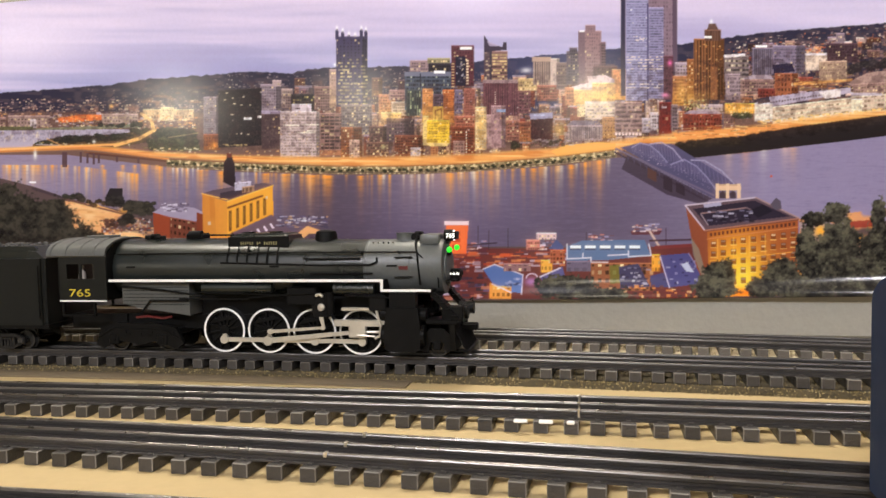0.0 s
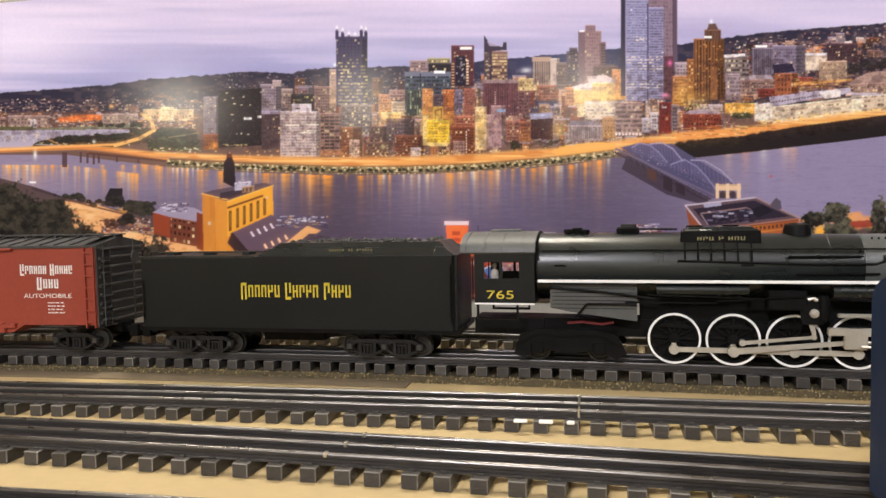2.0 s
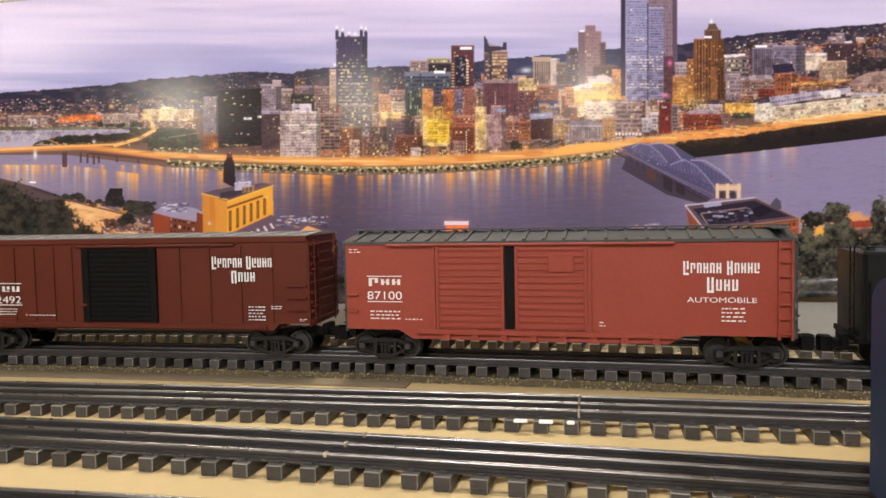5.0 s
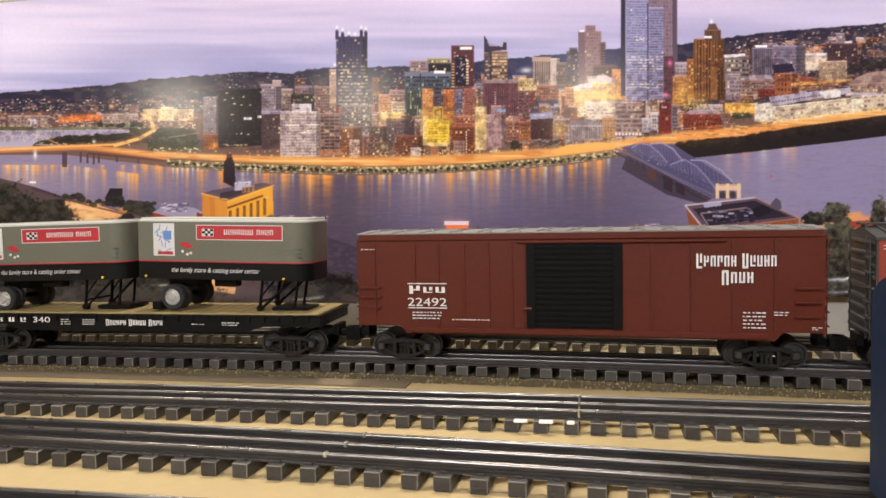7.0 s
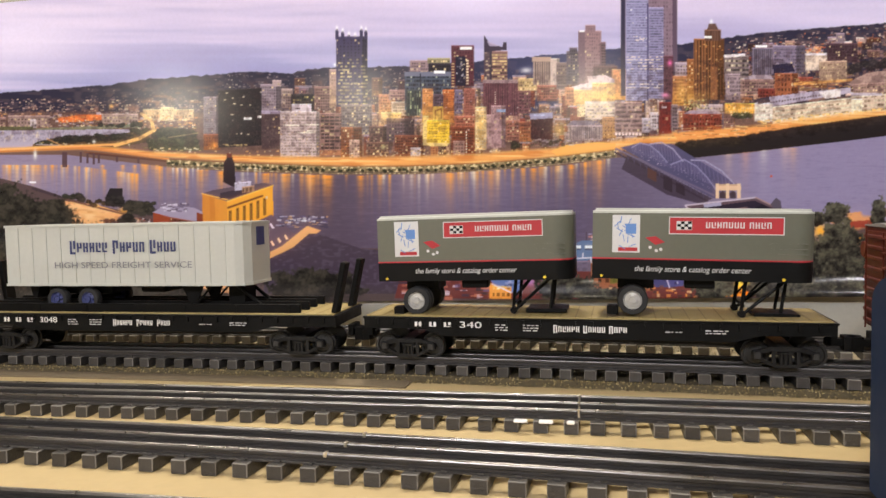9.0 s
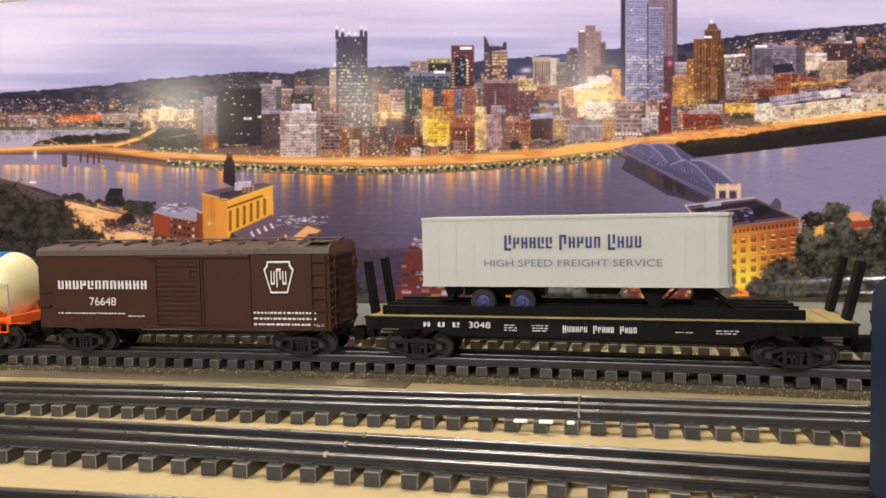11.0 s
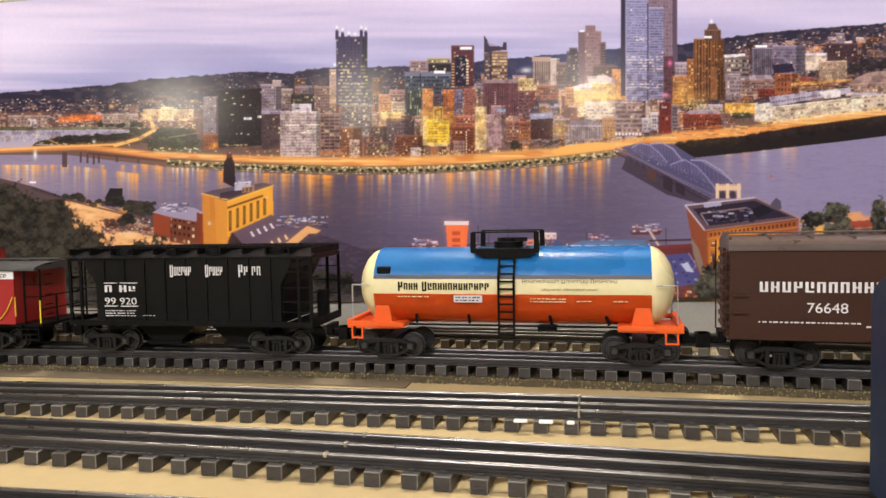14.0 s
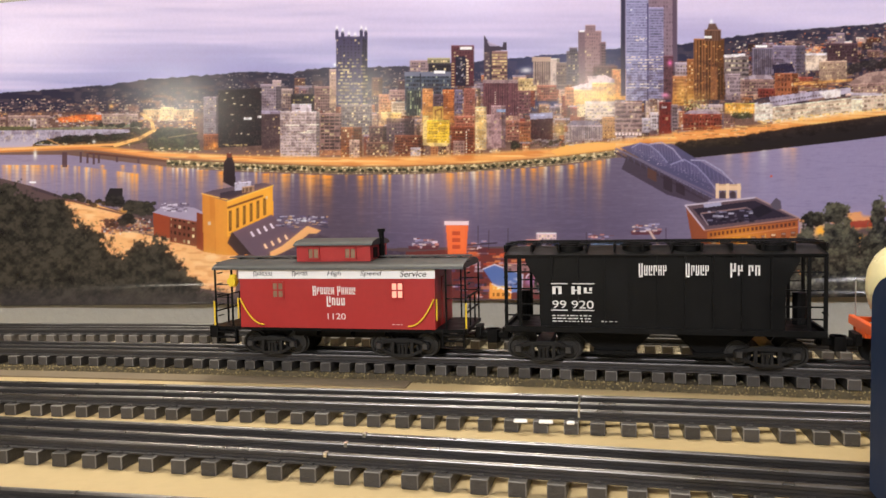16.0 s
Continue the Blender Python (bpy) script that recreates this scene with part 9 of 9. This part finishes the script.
    for x in xs:
        cyl(bm, (x, -0.0226, 0), (x, -0.0190, 0), 0.0034, 16)
        box(bm, x - 0.0016, x + 0.0016, -0.0216, -0.0200, 0.0020, 0.0044)
    side = part("side_rod", bm, M_ROD, c, "cream-bright coupling rod")
    SLIDING.append((side, lambda t: Matrix.Translation(crank(t) + Vector((0, 0, R)))))
    # main rod from the second driver's pin to the crosshead
    reach = 0.0750
    bm = bmesh.new()
    rod_bar(bm, 0.0, reach, 0.0021, 0.0014, -0.0236, 0.0008)
    cyl(bm, (0, -0.0252, 0), (0, -0.0222, 0), 0.0038, 16)
    cyl(bm, (reach, -0.0250, 0), (reach, -0.0222, 0), 0.0028, 14)
    main = part("main_rod", bm, M_ROD, c, "cream-bright main rod")

    def main_pose(t):
        p = crank(t) + Vector((xs[1], 0, R))
        a = math.asin((R + 0.001 - p.z) / reach)
        return Matrix.Translation(p) @ Matrix.Rotation(-a, 4, "Y")
    SLIDING.append((main, main_pose))
    bm = bmesh.new()
    box(bm, -0.0070, 0.0070, -0.0262, -0.0218, -0.0048, 0.0060, 0.0008)
    cyl(bm, (0.006, -0.024, 0.0), (0.0300, -0.024, 0.0), 0.0011, 8)
    cross = part("crosshead", bm, M_ROD, c)
    SLIDING.append((cross, lambda t: Matrix.Translation((main_pose(t) @ Vector((reach, 0, 0))).x * Vector((1, 0, 0)) + Vector((0, 0, R + 0.001)))))
    bm = bmesh.new()
    box(bm, 0.0690, 0.1120, -0.0262, -0.0218, 0.0235, 0.0285, 0.0005)
    box(bm, 0.0750, 0.1090, -0.0258, -0.0222, 0.0355, 0.0380, 0.0005)
    part("crosshead_guide", bm, M_ROD, c, "pale crosshead guide bars")
    bm = bmesh.new()
    tube(bm, [(0.1030, -0.0275, 0.0400), (0.1045, -0.0275, 0.0320), (0.1070, -0.0275, 0.0240), (0.1060, -0.0275, 0.0170), (0.1020, -0.0275, 0.0150)], 0.0011, 8)
    tube(bm, [(0.1020, -0.0275, 0.0165), (0.0880, -0.0275, 0.0172)], 0.0009, 8)
    part("combination_lever", bm, M_ROD, c)
    bm = bmesh.new()
    lathe(bm, [(0.0008, -0.0300), (0.0026, -0.0298), (0.0030, -0.0288), (0.0030, -0.0280)], 16)
    lathe(bm, [(0.0008, -0.0306), (0.0014, -0.0305), (0.0014, -0.0296)], 10)
    bmesh.ops.translate(bm, verts=bm.verts, vec=(0.0600, 0, 0.0385))
    tube(bm, [(0.0560, -0.0290, 0.0475), (0.0590, -0.0290, 0.0490), (0.0615, -0.0290, 0.0470)], 0.0012, 8)
    part("link_trunnion", bm, M_ROD, c, "pale valve-gear bearing")
    bm = bmesh.new()
    prism(bm, [(0.0530, 0.0310), (0.0660, 0.0310), (0.0680, 0.0440), (0.0640, 0.0490), (0.0540, 0.0490), (0.0515, 0.0420)], "y", -0.0280, -0.0255)
    part("link_bracket", bm, M_CHAR, c)
    bm = bmesh.new()
    rod_bar(bm, 0.0, 0.0440, 0.0013, 0.0010, -0.0268, 0.0005)
    cyl(bm, (0, -0.0276, 0), (0, -0.0240, 0), 0.0022, 12)
    cyl(bm, (0.044, -0.0276, 0), (0.044, -0.0260, 0), 0.0018, 12)
    ecc = part("eccentric_rod", bm, M_ROD, c)

    def ecc_pose(t):
        a = run(t) / R + first - 1.5
        p = Vector((xs[1] - 0.0050 * math.sin(a), 0, R - 0.0050 * math.cos(a)))
        tip = 0.0240 + 0.0015 * math.sin(a)
        return Matrix.Translation(p) @ Matrix.Rotation(-math.asin((tip - p.z) / 0.0440), 4, "Y")
    SLIDING.append((ecc, ecc_pose))
    bm = bmesh.new()
    prism(bm, [(-0.0025, 0.0), (0.0025, 0.0), (0.0015, -0.0190), (-0.0008, -0.0190)], "y", -0.0272, -0.0262)
    link = part("valve_link", bm, M_ROD, c)
    SLIDING.append((link, lambda t: Matrix.Translation((0.0565, 0, 0.0420)) @ Matrix.Rotation(math.atan2((ecc_pose(t) @ Vector((0.044, 0, 0))).x - 0.0565, -0.0185) + math.pi, 4, "Y")))


# ---- parked dark blue passenger car ----
def parked_car():
    path = PATHS["near_three"]
    c = tagged(new("passenger_car"), "dark blue model passenger car parked on a track", "train car")
    M_DBLUE = mat("dark_blue_paint", (0.010, 0.024, 0.065), 0.5, vary=0.15, scale=30, spec=0.2)
    M_DBLUE2 = mat("pale_blue_band_paint", (0.10, 0.17, 0.28), 0.45, vary=0.1, scale=30, spec=0.3)
    L, W = 0.38, 0.031
    bm = bmesh.new()
    arc = [(-W, 0.0075)] + [(W * math.cos(math.pi * (1 - i / 16)), 0.0815 + 0.0170 * math.sin(math.pi * i / 16)) for i in range(17)] + [(W, 0.0075)]
    prism(bm, arc, "x", 0.0, L)
    es = [e for e in bm.edges if abs(e.verts[0].co.x) < 1e-6 and abs(e.verts[1].co.x) < 1e-6]
    bmesh.ops.bevel(bm, geom=es, offset=0.006, segments=4, affect="EDGES")
    smooth(part("body", bm, M_DBLUE, c), 35)
    bm = bmesh.new()
    box(bm, 0.0030, L, -W - 0.0003, W + 0.0003, 0.0730, 0.0785, 0.0008)
    part("band", bm, M_DBLUE2, c, "paler blue band")
    bm = bmesh.new()
    for i in range(8):
        x = 0.03 + i * 0.042
        box(bm, x, x + 0.022, W, W + 0.0006, 0.050, 0.064, 0.0002)
    part("window_strip", bm, M_CHAR, c)
    bm = bmesh.new()
    box(bm, 0.01, L - 0.01, -W * 0.6, W * 0.6, 0.0055, 0.0078)
    part("underframe", bm, M_CHAR, c)
    for x in (0.06, L - 0.06):
        bm = bmesh.new()
        for y in (-0.0225, 0.0225):
            box(bm, x - 0.026, x + 0.026, y - 0.0016, y + 0.0016, 0.0060, 0.0125, 0.0006)
        for xx in (x - 0.018, x + 0.018):
            for y in (-0.0165, 0.0165):
                cyl(bm, (xx, y - 0.002, 0.0087), (xx, y + 0.002, 0.0087), 0.0087, 20)
        part("truck", bm, M_CHAR, c)
    s0 = PARKED_AT
    a, b = path.at(s0 + 0.05), path.at(s0 + 0.30)
    m = Matrix.Rotation(math.atan2(b.y - a.y, b.x - a.x), 4, "Z")
    c.matrix_basis = Matrix.Translation(path.at(s0)) @ m


PARKED_AT = 0.1475

# ---- the train, front to back ----
locomotive()
tender()
automobile_boxcar()
plug_door_boxcar()
FLAT_A, FLAT_B = -1.4890, -1.8430
flatcar(FLAT_A, 0.162, "black flatcar with tan deck carrying two short trailers", False)
van_trailer(FLAT_A, Matrix.Translation((-0.0785, 0, 0.0337)) @ Matrix.Rotation(radians(-0.8), 4, "Y"), "grey-green and black van trailer with red sign, on flatcar")
van_trailer(FLAT_A, Matrix.Translation((0.0780, 0, 0.0340)) @ Matrix.Rotation(radians(1.4), 4, "Y"), "grey-green and black van trailer with red sign, tilted nose-down")
flatcar(FLAT_B, 0.1675, "black flatcar with guide rails and raised bridge plates", True)
long_trailer(FLAT_B, Matrix.Translation((-0.0150, 0, 0.0340)))
round_roof_boxcar()
tank_car()
covered_hopper()
caboose()
parked_car()

# ---- tracks and their beds ----
def cork_bed(key, label):
    path = PATHS[key]
    bm = bmesh.new()
    secs = []
    r = random.Random(key)
    for s in np.arange(-4.2, 4.201, 0.01):
        m = path.frame_at(s)
        p, y = m.translation, m.to_3x3() @ Vector((0, 1, 0))
        a, b = r.uniform(-0.0015, 0.0015), r.uniform(-0.0015, 0.0015)
        secs.append([Vector((p.x, p.y, 0)) + y * u + Vector((0, 0, v)) for u, v in ((-0.0268 + a * 0.6, 0.0002), (-0.0246 + b * 0.6, 0.0046), (0.031, 0.0046), (0.037, 0.0002))])
    strip(bm, secs)
    bed = tagged(part("roadbed", bm, M_CORK if key == "train" else M_PALEBED), label, "roadbed", kind="structure")
    # loose grit along the near shoulder and between the ties
    bm = bmesh.new()
    verts, faces = [], []
    for i in range(9000):
        s = r.uniform(-0.55, 0.5)
        u = r.choice((r.uniform(-0.0285, -0.0230), r.uniform(-0.0285, -0.0235), r.uniform(-0.025, 0.03)))
        z = 0.0048 if u > -0.0246 else 0.0046 * max(0.0, 0.0272 + u) / 0.0026
        g = r.uniform(0.0003, 0.0009)
        p = path.frame_at(s) @ Vector((0, u, 0))
        p.z = z
        n = len(verts)
        for d in ((-1, -1, -0.5), (1, -0.8, -0.5), (0.2, 1, -0.5), (0, 0, 1)):
            verts.append((p.x + d[0] * g * r.uniform(0.6, 1.3), p.y + d[1] * g * r.uniform(0.6, 1.3), p.z + d[2] * g))
        faces += [(n, n + 1, n + 3), (n + 1, n + 2, n + 3), (n + 2, n, n + 3), (n, n + 2, n + 1)]
    me = bpy.data.meshes.new("grit")
    me.from_pydata(verts, [], faces)
    me.materials.append(M_GRIT)
    bm.free()
    tagged(new("grit", me), "yellow-brown ground foam and grit", "ballast", kind="stuff")


M_PALEBED = mat("pale_foam_bed", (0.58, 0.50, 0.34), 0.95, vary=0.3, scale=160, bump=0.6, bump_scale=700)
M_GRIT = bpy.data.materials.new("ground_foam")
M_GRIT.use_nodes = True
nt = M_GRIT.node_tree
geo = nt.nodes.new("ShaderNodeNewGeometry")
ramp = nt.nodes.new("ShaderNodeValToRGB")
ramp.color_ramp.elements[0].color = (0.035, 0.028, 0.014, 1)
ramp.color_ramp.elements[1].color = (0.36, 0.29, 0.14, 1)
e = ramp.color_ramp.elements.new(0.55)
e.color = (0.13, 0.095, 0.035, 1)
nt.links.new(geo.outputs["Random Per Island"], ramp.inputs["Fac"])
nt.links.new(ramp.outputs["Color"], nt.nodes["Principled BSDF"].inputs["Base Color"])
nt.nodes["Principled BSDF"].inputs["Roughness"].default_value = 0.95
# brown strip added as the train's shade on the table
bm = bmesh.new()
strip(bm, [[RUN.frame_at(x) @ Vector((0, u, 0)) + Vector((0, 0, v - RUN.z)) for u, v in ((-0.046, 0.0), (-0.0262, 0.0), (-0.0262, 0.0012), (-0.046, 0.0012))] for x in np.arange(-1.2, -0.0149, 0.02)])
tagged(part("shade_strip", bm, mat("shade_brown", (0.17, 0.13, 0.078), 0.8, vary=0.15, scale=30, bump=0.2)), "thin brown strip drawn as shade beside the cork roadbed", "card strip")
cork_bed("train", "cork roadbed with brown ground foam under the train's track")
cork_bed("back", "cork roadbed under the back track")

for key, label in (("train", "three-rail track on cork roadbed carrying the moving train"), ("back", "three-rail track on roadbed beside the partition"),
                   ("near_one", "three-rail track laid directly on the cream table"), ("near_two", "three-rail track with dark ties on the cream table"),
                   ("near_three", "three-rail track along the table's front")):
    track(key, label)

# rail joiners, and white pieces painted as glints
M_BRASS = mat("bright_joiner", (0.75, 0.70, 0.58), 0.3, metal=0.9, vary=0.1, scale=100)
M_GLINT = mat("white_glint", (0.8, 0.8, 0.78), 0.3, vary=0.05, scale=100)


def joiner(key, s, off, material, w=0.0010):
    path = PATHS[key]
    m = path.frame_at(s)
    bm = bmesh.new()
    box(bm, -w, w, off - 0.0016, off + 0.0016, -0.0022 if w > 0.0008 else -0.0068, 0.0003, 0.0003)
    bmesh.ops.transform(bm, matrix=m, verts=bm.verts)
    tagged(part("rail_joiner", bm, material), "small bright rail joiner between two rail ends", "rail joiner", "rail joiners")


for off in (-0.016, 0.0, 0.016):
    joiner("near_one", 0.0810, off, M_BRASS, 0.0007)
joiner("near_two", -0.0570, -0.016, M_BRASS)
joiner("near_two", -0.0525, 0.0, M_BRASS)
joiner("near_two", -0.0480, 0.016, M_BRASS)
joiner("train", 0.2480, -0.016, M_RAILSIDE)
# white slabs stand in for the bright glints between the ties
for s, w in ((0.0480, 0.0040), (0.0625, 0.0040), (0.0765, 0.0022)):
    m = PATHS["near_one"].frame_at(s)
    bm = bmesh.new()
    box(bm, -w, w, -0.0255, -0.0215, -0.0066, -0.0050, 0.0005)
    bmesh.ops.transform(bm, matrix=m, verts=bm.verts)
    tagged(part("glint_piece", bm, M_GLINT), "small white piece painted as a glint beside the rail", "clip", "track clips")

motions()
